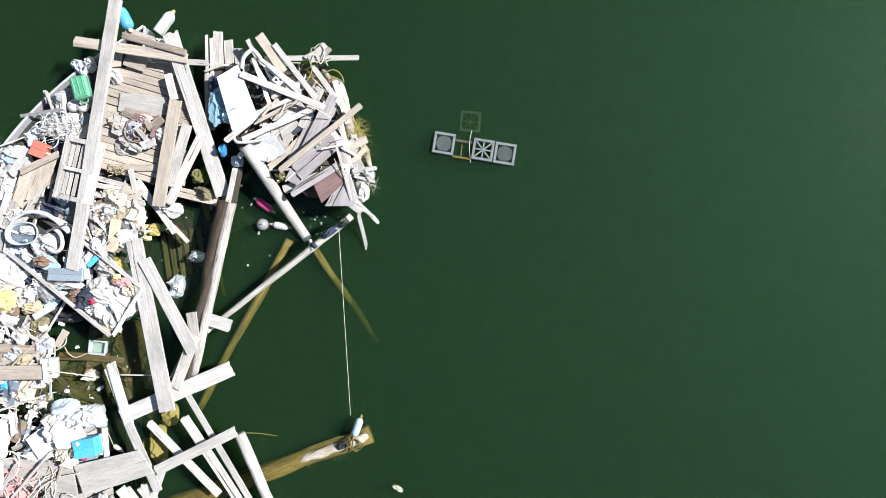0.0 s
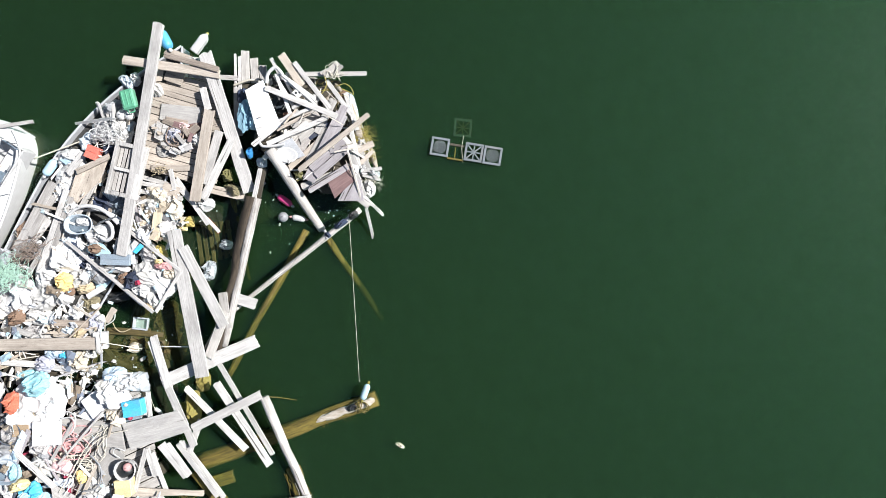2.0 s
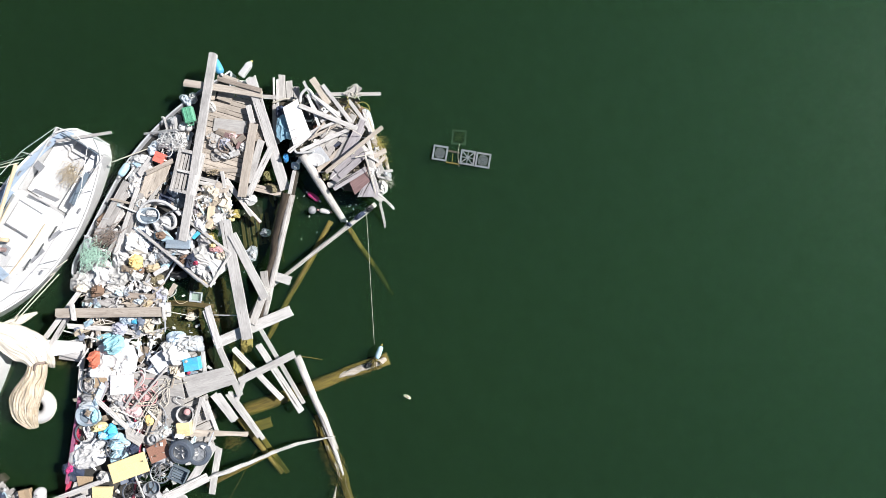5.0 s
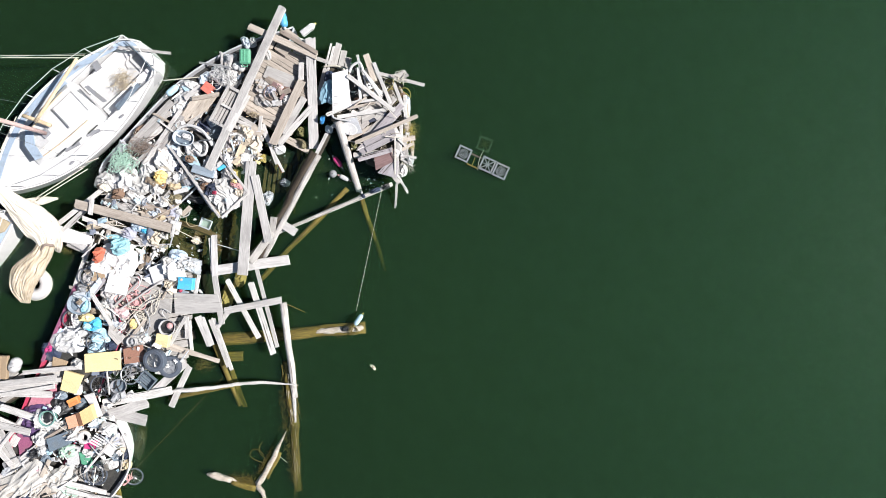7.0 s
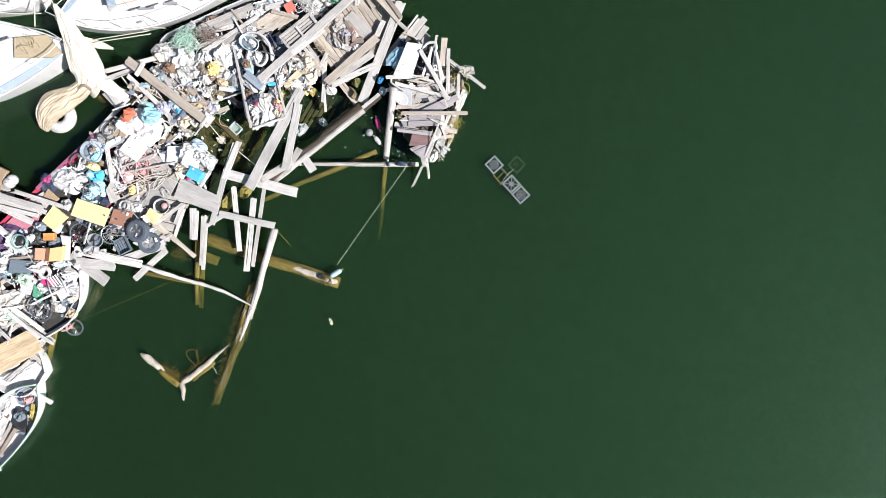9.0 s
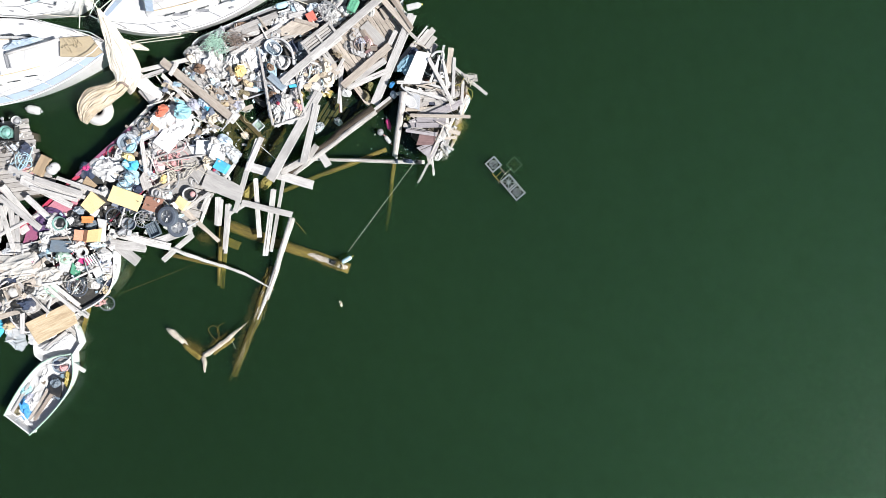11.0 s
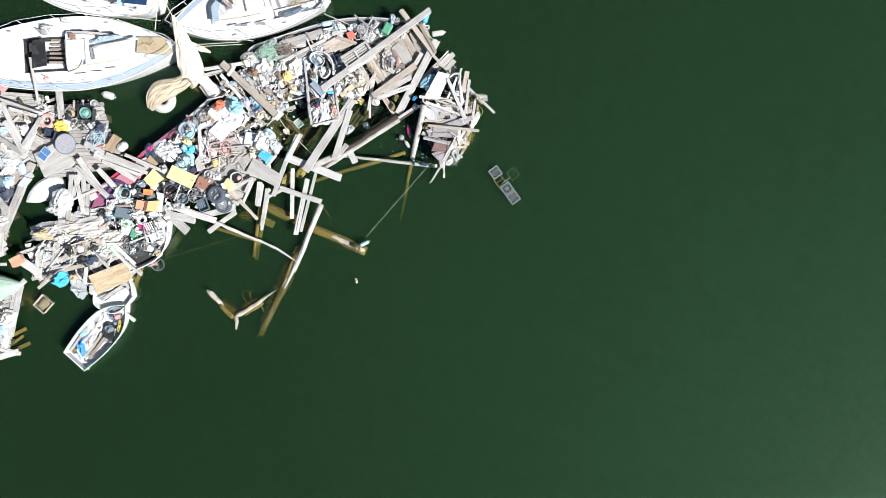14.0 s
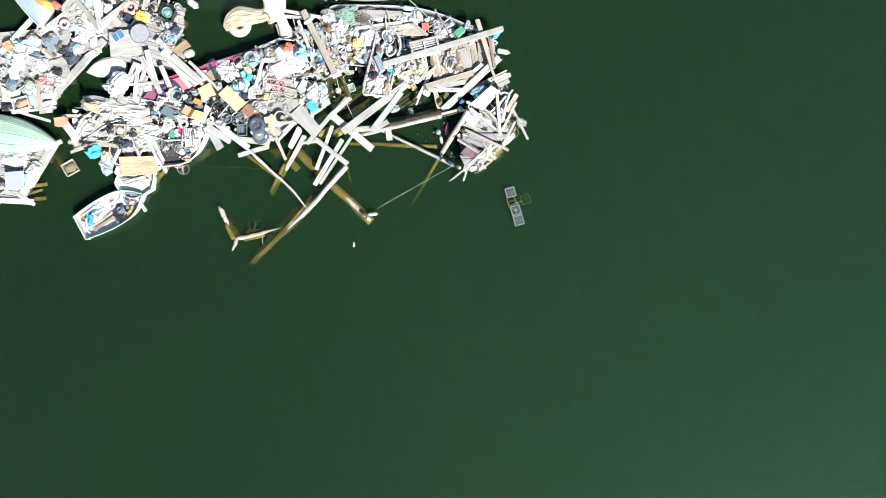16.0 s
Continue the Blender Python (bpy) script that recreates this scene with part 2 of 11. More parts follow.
    # near-black fill; the sunken sheets of it stand for shaded water
    "blackfill": plain("near_black_fill", (0.022, 0.019, 0.013), 0.9, vary=0.5, dirt=(0.04, 0.033, 0.016), lift=0.4),
    "strawyellow": plain("dry_yellow_grass", (0.42, 0.35, 0.09), 0.9, vary=0.4, size=10),
    "whitelog": wood("cracked_bleached_log", (0.60, 0.585, 0.57), (0.30, 0.275, 0.255), (0.12, 0.10, 0.085)),
    "palecloth": plain("pale_grey_beige_tarpaulin", (0.62, 0.60, 0.56), 0.8, vary=0.25, grime=0.5, lift=0.25),
    "lime": plain("pale_lime_plastic", (0.52, 0.66, 0.36), 0.5),
    "bottom": plain("weedy_hull_bottom", (0.055, 0.058, 0.03), 0.9, vary=0.5, size=4.0, lift=0.3),
    "rustwood": wood("red_brown_painted_wood", (0.34, 0.13, 0.07), (0.24, 0.09, 0.05)),
    "moss": plain("dry_moss", (0.22, 0.21, 0.08), 0.95, vary=0.5, size=8, lift=0.4),
    "mosslit": plain("algae_film", (0.30, 0.26, 0.06), 0.9, vary=0.5, size=5, lift=0.3),
    "mixed": scraps("mixed_rubbish", [(0.7, 0.7, 0.69), (0.62, 0.6, 0.57), (0.72, 0.71, 0.7), (0.12, 0.12, 0.13), (0.42, 0.36, 0.28), (0.68, 0.67, 0.64),
                                      (0.30, 0.30, 0.31), (0.60, 0.61, 0.64), (0.72, 0.72, 0.72), (0.17, 0.20, 0.26), (0.34, 0.48, 0.58), (0.66, 0.65, 0.62),
                                      (0.20, 0.16, 0.12), (0.62, 0.62, 0.64), (0.64, 0.63, 0.60), (0.70, 0.69, 0.66), (0.40, 0.42, 0.45), (0.50, 0.62, 0.66),
                                      (0.53, 0.57, 0.62), (0.10, 0.09, 0.08)]),
    "timberbits": scraps("broken_timber", [(0.53, 0.49, 0.44), (0.64, 0.62, 0.59), (0.36, 0.31, 0.26), (0.67, 0.65, 0.63), (0.46, 0.42, 0.37), (0.6, 0.55, 0.48)], 0.85),
}
n = Nodes("clear_plastic")
n.put(n.bsdf, "Base Color", (0.64, 0.69, 0.74, 1))
n.put(n.bsdf, "Roughness", 0.25)
n.put(n.bsdf, "Alpha", 0.5)
n.bump(n.noise(n.coords((1, 1, 1)), 9, 4), 0.4, 0.03)
MAT["clear"] = n.m


# ---- building blocks ----
rng = random.Random(7)


def cbox(bm, size, at=(0, 0, 0), turn=None, b=0.008):
    """A box with chamfered edges."""
    hx, hy, hz = (s / 2 for s in size)
    b = min(b, hx * 0.6, hy * 0.6, hz * 0.6)
    m = Matrix.Translation(at) @ (turn.to_4x4() if turn else Matrix())
    v = {}
    for sx in (-1, 1):
        for sy in (-1, 1):
            for sz in (-1, 1):
                for k in range(3):
                    p = [sx * (hx - b), sy * (hy - b), sz * (hz - b)]
                    p[k] = (sx * hx, sy * hy, sz * hz)[k]
                    v[sx, sy, sz, k] = bm.verts.new(m @ Vector(p))
    made = []
    for k in range(3):
        for s in (-1, 1):
            ring = []
            for a, c in ((-1, -1), (1, -1), (1, 1), (-1, 1)):
                key = [0, 0, 0]
                key[k], key[(k + 1) % 3], key[(k + 2) % 3] = s, a, c
                ring.append(v[(*key, k)])
            made.append(bm.faces.new(ring if s > 0 else ring[::-1]))
        i, j = (k + 1) % 3, (k + 2) % 3
        for a in (-1, 1):
            for c in (-1, 1):
                lo, hi = [0, 0, 0], [0, 0, 0]
                lo[k], hi[k] = -1, 1
                lo[i] = hi[i] = a
                lo[j] = hi[j] = c
                quad = [v[(*lo, i)], v[(*hi, i)], v[(*hi, j)], v[(*lo, j)]]
                made.append(bm.faces.new(quad if a * c < 0 else quad[::-1]))
    for sx in (-1, 1):
        for sy in (-1, 1):
            for sz in (-1, 1):
                tri = [v[sx, sy, sz, k] for k in range(3)]
                made.append(bm.faces.new(tri if sx * sy * sz > 0 else tri[::-1]))
    return made


def loft(bm, rings, caps=True, closed=True):
    """Skin over a row of rings, each a list of points."""
    rows = [[bm.verts.new(p) for p in r] for r in rings]
    count = len(rows[0])
    for a, c in zip(rows, rows[1:]):
        for i in range(count if closed else count - 1):
            j = (i + 1) % count
            bm.faces.new((a[i], a[j], c[j], c[i]))
    if caps and closed:
        bm.faces.new(rows[0][::-1])
        bm.faces.new(rows[-1])
    return rows


def tube(bm, points, r, sides=6, r2=None):
    """A round bar along points."""
    pts = [Vector(p) for p in points]
    rings = []
    for i, p in enumerate(pts):
        d = (pts[min(i + 1, len(pts) - 1)] - pts[max(i - 1, 0)]).normalized()
        q = d.to_track_quat("Z", "Y")
        rr = r if r2 is None else r + (r2 - r) * i / (len(pts) - 1)
        rings.append([p + q @ Vector((math.cos(a) * rr, math.sin(a) * rr, 0)) for a in (math.tau * k / sides for k in range(sides))])
    loft(bm, rings)


def ring(bm, centre, big, small, turn=None, seg=24, sides=6):
    """A torus."""
    q = turn or Matrix.Identity(3)
    rows = []
    for i in range(seg):
        a = math.tau * i / seg
        rows.append([bm.verts.new(Vector(centre) + q @ Vector((math.cos(a) * (big + small * math.cos(c)), math.sin(a) * (big + small * math.cos(c)), small * math.sin(c))))
                     for c in (math.tau * k / sides for k in range(sides))])
    for i in range(seg):
        for k in range(sides):
            a, c = rows[i], rows[(i + 1) % seg]
            bm.faces.new((a[k], c[k], c[(k + 1) % sides], a[(k + 1) % sides]))


def lathe(bm, profile, seg=20, at=(0, 0, 0), turn=None):
    """A turned body from (radius, height) pairs."""
    m = Matrix.Translation(at) @ (turn.to_4x4() if turn else Matrix())
    loft(bm, [[m @ Vector((math.cos(a) * r, math.sin(a) * r, z)) for a in (math.tau * k / seg for k in range(seg))] for r, z in profile])


def crease(p):
    """Sharp folds, 0 to 1."""
    return (1 - abs(noise.noise(p)) * 2.2) * 0.6 + (1 - abs(noise.noise(p * 2.3)) * 2.2) * 0.4


def facets(p):
    """Crumpled planes, about -0.4 to 0.6."""
    return noise.voronoi(p)[0][0] - 0.4


def lump(bm, sx, sy, sz, rough=0.25, seed=0.0, at=(0, 0, 0), rows=9, cols=14):
    """A crumpled closed body that rests on z = 0."""
    out = []
    for i in range(rows):
        u = 0.06 + 0.88 * i / (rows - 1)
        r = []
        for k in range(cols):
            a = math.tau * k / cols
            d = Vector((math.cos(a) * math.sin(u * math.pi), math.sin(a) * math.sin(u * math.pi), -math.cos(u * math.pi)))
            flat = 1 + 0.35 * noise.noise(Vector((math.cos(a) * 1.4 + seed, math.sin(a) * 1.4, seed)))
            w = flat * (1 + rough * (noise.noise(d * 1.5 + Vector((seed, 0, 0))) + 0.5 * (crease(d * 1.5 + Vector((0, seed, 0))) - 0.5) + 0.6 * facets(d * 1.3 + Vector((seed, seed, 0))) + 0.35 * facets(d * 2.9 + Vector((seed, 0, 4)))))
            p = Vector((d.x * sx * w, d.y * sy * w, max(0.0, 0.85 + d.z * w) * sz))
            r.append(p + Vector(at))
        out.append(r)
    loft(bm, out)


def finish(bm, smooth):
    bmesh.ops.recalc_face_normals(bm, faces=bm.faces)
    for f in bm.faces:
        f.smooth = smooth


def mesh_of(name, bm, material, smooth=False):
    finish(bm, smooth)
    me = bpy.data.meshes.new(name)
    bm.to_mesh(me)
    bm.free()
    me.materials.append(MAT[material])
    return me


def part(name, bm, material, parent, label="", smooth=False):
    ob = new(name, mesh_of(name, bm, material, smooth))
    ob.parent = parent
    return tagged(ob, label)


def solo(name, bm, material, m, label, category, group="", kind="", smooth=False):
    """A thing that is one mesh."""
    ob = new(name, mesh_of(name, bm, material, smooth))
    ob.matrix_world = m
    return tagged(ob, label, category, group, kind)


def base(name, m, label, category, group="", kind=""):
    """The empty base of a thing with parts."""
    ob = new(name)
    ob.empty_display_size = 0.1
    ob.matrix_world = m
    return tagged(ob, label, category, group, kind)


def attach(ob, parent):
    """Makes a thing that was placed in the world a part of another."""
    ob.parent = parent
    ob.matrix_parent_inverse = parent.matrix_basis.inverted()
    for key in ("category", "group"):
        if key in ob:
            del ob[key]
    return ob


def along(x1, y1, z1, x2, y2, z2):
    """A pose at the middle of a line with x along it, and its length."""
    a, c = Vector((x1, y1, z1)), Vector((x2, y2, z2))
    d = c - a
    q = d.to_track_quat("X", "Z")
    return Matrix.Translation((a + c) / 2) @ q.to_matrix().to_4x4(), d.length


def bar_mesh(length, width, thick, material, wobble=0.02, rag=0.03, seed=0):
    """A sawn board: uneven edges, broken ends, and a slight bow."""
    r = random.Random(seed)
    count = max(4, int(length / 0.22) + 2)
    cols = 3 if width < 0.1 else 5
    bm = bmesh.new()
    rings = []
    c = min(width, thick) * 0.14
    reach = min(0.02 + rag * length * 0.5, 0.07 + 0.3 * rag)
    ends = [[r.random() ** 2 * reach for _ in range(cols)] for _ in range(2)]
    bow, key = r.uniform(-1, 1) * wobble * width, r.uniform(0, 99)
    for i in range(count):
        u = i / (count - 1)
        x = (u - 0.5) * length
        dy = bow * math.sin(math.pi * u) + 0.4 * wobble * width * noise.noise(Vector((x * 1.7, key, 0)))
        dz = r.uniform(-1, 1) * wobble * thick
        lo = width / 2 * (1 + 2.2 * wobble * noise.noise(Vector((x * 2.6, key, 3))))
        hi = width / 2 * (1 + 2.2 * wobble * noise.noise(Vector((x * 2.6, key, 7))))
        ht = thick / 2
        line = []
        for k in range(cols):
            w = k / (cols - 1)
            bite = ends[0][k] if i == 0 else -ends[1][k] if i == count - 1 else 0
            line.append((x + bite, dy - lo + (lo + hi) * w, dz))
        top = [(p[0], p[1] + (c if k == 0 else -c if k == cols - 1 else 0), p[2] + ht) for k, p in enumerate(line)]
        low = [(p[0], p[1] + (c if k == 0 else -c if k == cols - 1 else 0), p[2] - ht) for k, p in enumerate(line)]
        edge_hi = [(line[-1][0], line[-1][1], dz + ht - c), (line[-1][0], line[-1][1], dz - ht + c)]
        edge_lo = [(line[0][0], line[0][1], dz - ht + c), (line[0][0], line[0][1], dz + ht - c)]
        rings.append(top + edge_hi + low[::-1] + edge_lo)
    loft(bm, rings)
    return bm


LOOK = {"white": "sun-bleached white", "grey": "weathered grey", "brown": "brown weathered", "tan": "pale tan", "dark": "wet dark",
        "drowned": "drowned brown", "olive": "algae-covered olive", "maroon": "maroon painted", "lilac": "faded grey painted", "ply": "pale plywood", "driftwood": "sun-bleached grey", "whitelog": "cracked sun-bleached", "bark": "dark barked"}


def plank(x1, y1, z1, x2, y2, z2, width, material="white", thick=0.05, name="plank", where="lying across the debris heap", rag=0.03):
    m, length = along(x1, y1, z1, x2, y2, z2)
    bm = bar_mesh(length, width, thick, material, 0.03, rag, int(abs(x1 * 37 + y1 * 91) * 10))
    return solo(name, bm, material, m, f"{LOOK.get(material, material)} wooden {name} {where}", name, "loose timber")


def log(x1, y1, z1, x2, y2, z2, r1, r2, material="white", name="log", where="jutting from the debris heap into the water", knobs=0.12, bend=0.0):
    m, length = along(x1, y1, z1, x2, y2, z2)
    seed = x1 * 3.7 + y1
    count = max(6, int(length / 0.25))
    bm = bmesh.new()
    rings = []
    for i in range(count):
        u = i / (count - 1)
        rr = r1 + (r2 - r1) * u
        y0 = bend * math.sin(u * math.pi) + 0.3 * rr * noise.noise(Vector((u * length * 0.7, seed, 0)))
        row = []
        for k in range(12):
            a = math.tau * k / 12
            w = 1 + knobs * 2 * noise.noise(Vector((u * length * 1.6, math.cos(a) * 1.2 + seed, math.sin(a) * 1.2)))
            row.append(((u - 0.5) * length, y0 + math.cos(a) * rr * w, math.sin(a) * rr * w))
        rings.append(row)
    loft(bm, rings)
    return solo(name, bm, material, m, f"{LOOK.get(material, material)} {name} {where}", name, "logs and poles", smooth=True)


def panel(corners, z, material, label, name="panel", thick=0.03, sag=0.0, category="board", tilt=0.0):
    """A flat sheet with the given plan corners, in order round it."""
    cx = sum(p[0] for p in corners) / len(corners)
    cy = sum(p[1] for p in corners) / len(corners)
    e = Vector((corners[1][0] - corners[0][0], corners[1][1] - corners[0][1]))
    turn = math.degrees(math.atan2(e.y, e.x))
    back = Matrix.Rotation(-radians(turn), 2)
    loc = [back @ Vector((p[0] - cx, p[1] - cy)) for p in corners]
    bm = bmesh.new()
    s = 0.97
    loft(bm, [[(p.x * s, p.y * s, -thick / 2) for p in loc], [(p.x, p.y, -thick / 4) for p in loc], [(p.x, p.y, thick / 4) for p in loc], [(p.x * s, p.y * s, thick / 2) for p in loc]])
    return solo(name, bm, material, pose(cx, cy, z, tilt, 0, turn), label, category)


def cloth(sx, sy, height, seed, dome, count=42):
    """Flat or heaped cloth: an angular torn outline, a few long folds, and fine creases, down to its hem."""
    r = random.Random(seed)
    corners = sorted((k + r.uniform(-0.28, 0.28)) / 7 for k in range(7))
    reach = [r.uniform(0.72, 1.12) for _ in corners]
    folds = []
    for _ in range(9):
        a = r.uniform(0, math.tau)
        folds.append((math.cos(a), math.sin(a), r.uniform(-0.7, 0.7), r.uniform(0.05, 0.16), r.uniform(0.25, 0.8), r.uniform(0.5, 2.2)))

    def outline(a):
        a = (a / math.tau) % 1.0
        for k in range(7):
            lo, hi = corners[k], corners[(k + 1) % 7] + (1 if k == 6 else 0)
            b = a if a >= lo else a + 1
            if lo <= b <= hi:
                w = (b - lo) / (hi - lo)
                return reach[k] * (1 - w) + reach[(k + 1) % 7] * w
        return 0.9

    bm = bmesh.new()
    top = {}
    for i in range(count):
        for j in range(count):
            u, v = i / (count - 1) * 2 - 1, j / (count - 1) * 2 - 1
            k = max(abs(u), abs(v), 1e-6)
            rr = math.hypot(u, v) / k
            a = math.atan2(v, u + 1e-6)
            w = outline(a) * (1 + 0.10 * noise.noise(Vector((math.cos(a) * 4, math.sin(a) * 4, seed))))
            px, py = u / (rr ** 0.6) * w, v / (rr ** 0.6) * w
            e = Vector((px * 1.6 + seed * 7.3, py * 1.6, seed))
            bend = 0.35 * noise.noise(e * 0.9)
            h = dome * (1 - k ** 2.2) + 0.5 * noise.noise(e * 0.8)
            for fx, fy, off, wide, tall, span in folds:
                d = abs(px * fx + py * fy - off + bend) / wide
                if d < 4:
                    s = (px * -fy + py * fx) / span
                    h += tall * math.exp(-d * 1.4) * max(0.0, 1 - s * s)
            h += 0.2 * facets(e * 2.4) + 0.12 * facets(e * 5.5)
            top[i, j] = bm.verts.new((px * sx / 2, py * sy / 2, max(0.012, height * (0.25 + h) * (1 - 0.75 * k ** 5))))
    for i in range(count - 1):
        for j in range(count - 1):
            bm.faces.new((top[i, j], top[i + 1, j], top[i + 1, j + 1], top[i, j + 1]))
    ex = bmesh.ops.extrude_edge_only(bm, edges=[e for e in bm.edges if e.is_boundary])
    for v in ex["geom"]:
        if isinstance(v, bmesh.types.BMVert):
            v.co.z = -0.02
    return bm


def sheet(x, y, z, sx, sy, turn, material, label, name="tarpaulin", height=0.2, seed=1.0, category="tarpaulin"):
    """A crumpled cloth with thickness that lies on its support."""
    bm = cloth(sx, sy, height, seed, 0.35)
    return solo(name, bm, material, pose(x, y, z, 0, 0, turn), label, category, smooth=True)


def rope(points, r, material, label, name="rope", sag=0.0, steps=14, category="rope"):
    """A line that bends smoothly through points, hanging a little between them."""
    pts = [Vector(p) for p in points]
    fine = []
    for i, (a, c) in enumerate(zip(pts, pts[1:])):
        before = pts[i - 1] if i else a * 2 - c
        after = pts[i + 2] if i + 2 < len(pts) else c * 2 - a
        for k in range(steps):
            u = k / steps
            p = 0.5 * (a * 2 + (c - before) * u + (before * 2 - a * 5 + c * 4 - after) * u * u + (a * 3 - before - c * 3 + after) * u ** 3)
            p.z -= sag * 4 * u * (1 - u)
            fine.append(p)
    fine.append(pts[-1])
    o = fine[0].copy()
    bm = bmesh.new()
    tube(bm, [p - o for p in fine], r, 6)
    return solo(name, bm, material, Matrix.Translation(o), label, category, smooth=True)


def tangle(x, y, z, size, r, material, label, name="rope_tangle", turns=60, seed=1, flat=0.25, category="rope"):
    """One line wandering in loops over its own heap."""
    rr = random.Random(seed)
    bm = bmesh.new()
    w = [(rr.uniform(0.6, 2.9), rr.uniform(0, 6.3), rr.uniform(0.4, 1)) for _ in range(6)]
    pts = []
    for i in range(turns * 4):
        q = i * 0.16
        a = sum(k * math.sin(f * q * 0.37 + p) for f, p, k in w[:3]) / 2.0
        c = sum(k * math.sin(f * q * 0.41 + p) for f, p, k in w[3:]) / 2.0
        pts.append(Vector((a * size, c * size, r + abs(math.sin(q * 0.7 + seed)) * size * flat)))
    tube(bm, pts, r, 5)
    return solo(name, bm, material, pose(x, y, z, 0, 0, rr.uniform(0, 360)), label, category, smooth=True)


# ---- kinds of small things ----
def bottle(m, material, length=0.3, r=0.05, label="", cap="blue", group="", name="bottle"):
    b = base(name, m, label, name, group)
    bm = bmesh.new()
    k = Matrix.Rotation(radians(90), 3, "Y")
    lathe(bm, [(r * 0.7, 0), (r, 0.02 * length), (r, 0.3 * length), (r * 0.93, 0.35 * length), (r, 0.4 * length), (r, 0.66 * length), (r * 0.8, 0.78 * length), (r * 0.35, 0.9 * length), (r * 0.33, 0.96 * length)], 12, (-length / 2, 0, r), k)
    part("body", bm, material, b, smooth=True)
    bm = bmesh.new()
    lathe(bm, [(r * 0.42, 0), (r * 0.42, 0.05 * length), (r * 0.36, 0.06 * length)], 10, (length * 0.45, 0, r), k)
    part("cap", bm, cap, b)
    return b


def jerrycan(m, material, s=1.0, label="", group=""):
    b = base("jerrycan", m, label, "jerrycan", group)
    bm = bmesh.new()
    cbox(bm, (0.42 * s, 0.30 * s, 0.17 * s), (0, 0, 0.085 * s), None, 0.035 * s)
    for k in (-0.09, 0.0, 0.09):
        cbox(bm, (0.30 * s, 0.02 * s, 0.02 * s), (-0.02 * s, k * s, 0.172 * s), None, 0.006)
    part("body", bm, material, b, smooth=False)
    bm = bmesh.new()
    tube(bm, [(0.2 * s, -0.08 * s, 0.09 * s), (0.27 * s, -0.06 * s, 0.09 * s), (0.27 * s, 0.06 * s, 0.09 * s), (0.2 * s, 0.08 * s, 0.09 * s)], 0.016 * s)
    part("handle", bm, material, b, smooth=True)
    bm = bmesh.new()
    lathe(bm, [(0.03 * s, 0), (0.03 * s, 0.035 * s), (0.025 * s, 0.04 * s)], 10, (0.2 * s, 0.115 * s, 0.09 * s), Matrix.Rotation(radians(90), 3, "Y"))
    part("cap", bm, "black", b)
    return b


def bucket(m, material, r=0.16, h=0.3, label="", group="", fill=""):
    b = base("bucket", m, label, "bucket", group)
    bm = bmesh.new()
    lathe(bm, [(r * 0.78, 0), (r * 0.98, h * 0.96), (r * 1.07, h * 0.96), (r * 1.07, h), (r * 0.95, h), (r * 0.75, 0.03)], 20)
    part("body", bm, material, b, smooth=False)
    bm = bmesh.new()
    tube(bm, [(r * math.cos(a), r * math.sin(a) * 0.9 + r * 0.15, h + 0.012 + 0.01 * math.sin(a)) for a in (math.pi * k / 10 for k in range(11))], 0.006, 5)
    part("handle", bm, "steel", b)
    if fill:
        bm = bmesh.new()
        lump(bm, r * 0.8, r * 0.8, h * 0.45, 0.3, r * 50, (0, 0, h * 0.2))
        part("filling", bm, fill, b, smooth=True)
    return b


def tub(m, material, sx=0.6, sy=0.4, h=0.3, label="", group="", fill="", name="tub"):
    """An open box with walls, a rim and what lies in it."""
    b = base(name, m, label, name, group)
    bm = bmesh.new()
    w = 0.018
    cbox(bm, (sx, sy, w), (0, 0, w / 2), None, 0.004)
    for s in (-1, 1):
        cbox(bm, (sx, w, h - w), (0, s * (sy - w) / 2, w + (h - w) / 2), None, 0.004)
        cbox(bm, (w, sy - 2 * w, h - w), (s * (sx - w) / 2, 0, w + (h - w) / 2), None, 0.004)
    part("body", bm, material, b)
    bm = bmesh.new()
    for s in (-1, 1):
        cbox(bm, (sx + 0.05, 0.035, 0.025), (0, s * (sy / 2 + 0.008), h + 0.0125), None, 0.006)
        cbox(bm, (0.035, sy - 0.03, 0.025), (s * (sx / 2 + 0.008), 0, h + 0.0125), None, 0.006)
    part("rim", bm, material, b)
    if fill:
        bm = bmesh.new()
        lump(bm, sx * 0.42, sy * 0.42, h * 0.5, 0.35, sx * 31 + sy, (0, 0, w))
        part("filling", bm, fill, b, smooth=True)
    return b


def crate(m, material, sx=0.55, sy=0.38, h=0.28, label="", group=""):
    """A slatted crate."""
    b = base("crate", m, label, "crate", group)
    for z in (0.06, h / 2, h - 0.05):
        for s in (-1, 1):
            bm = bmesh.new()
            cbox(bm, (sx, 0.015, 0.065), (0, s * sy / 2, z), None, 0.004)
            part("slat", bm, material, b)
            bm = bmesh.new()
            cbox(bm, (0.015, sy - 0.016, 0.065), (s * sx / 2, 0, z), None, 0.004)
            part("slat", bm, material, b)
    for k in range(5):
        bm = bmesh.new()
        cbox(bm, (sx - 0.02, sy / 6.5, 0.012), (0, (k - 2) * sy / 5.2, 0.01), None, 0.003)
        part("slat", bm, material, b)
    return b


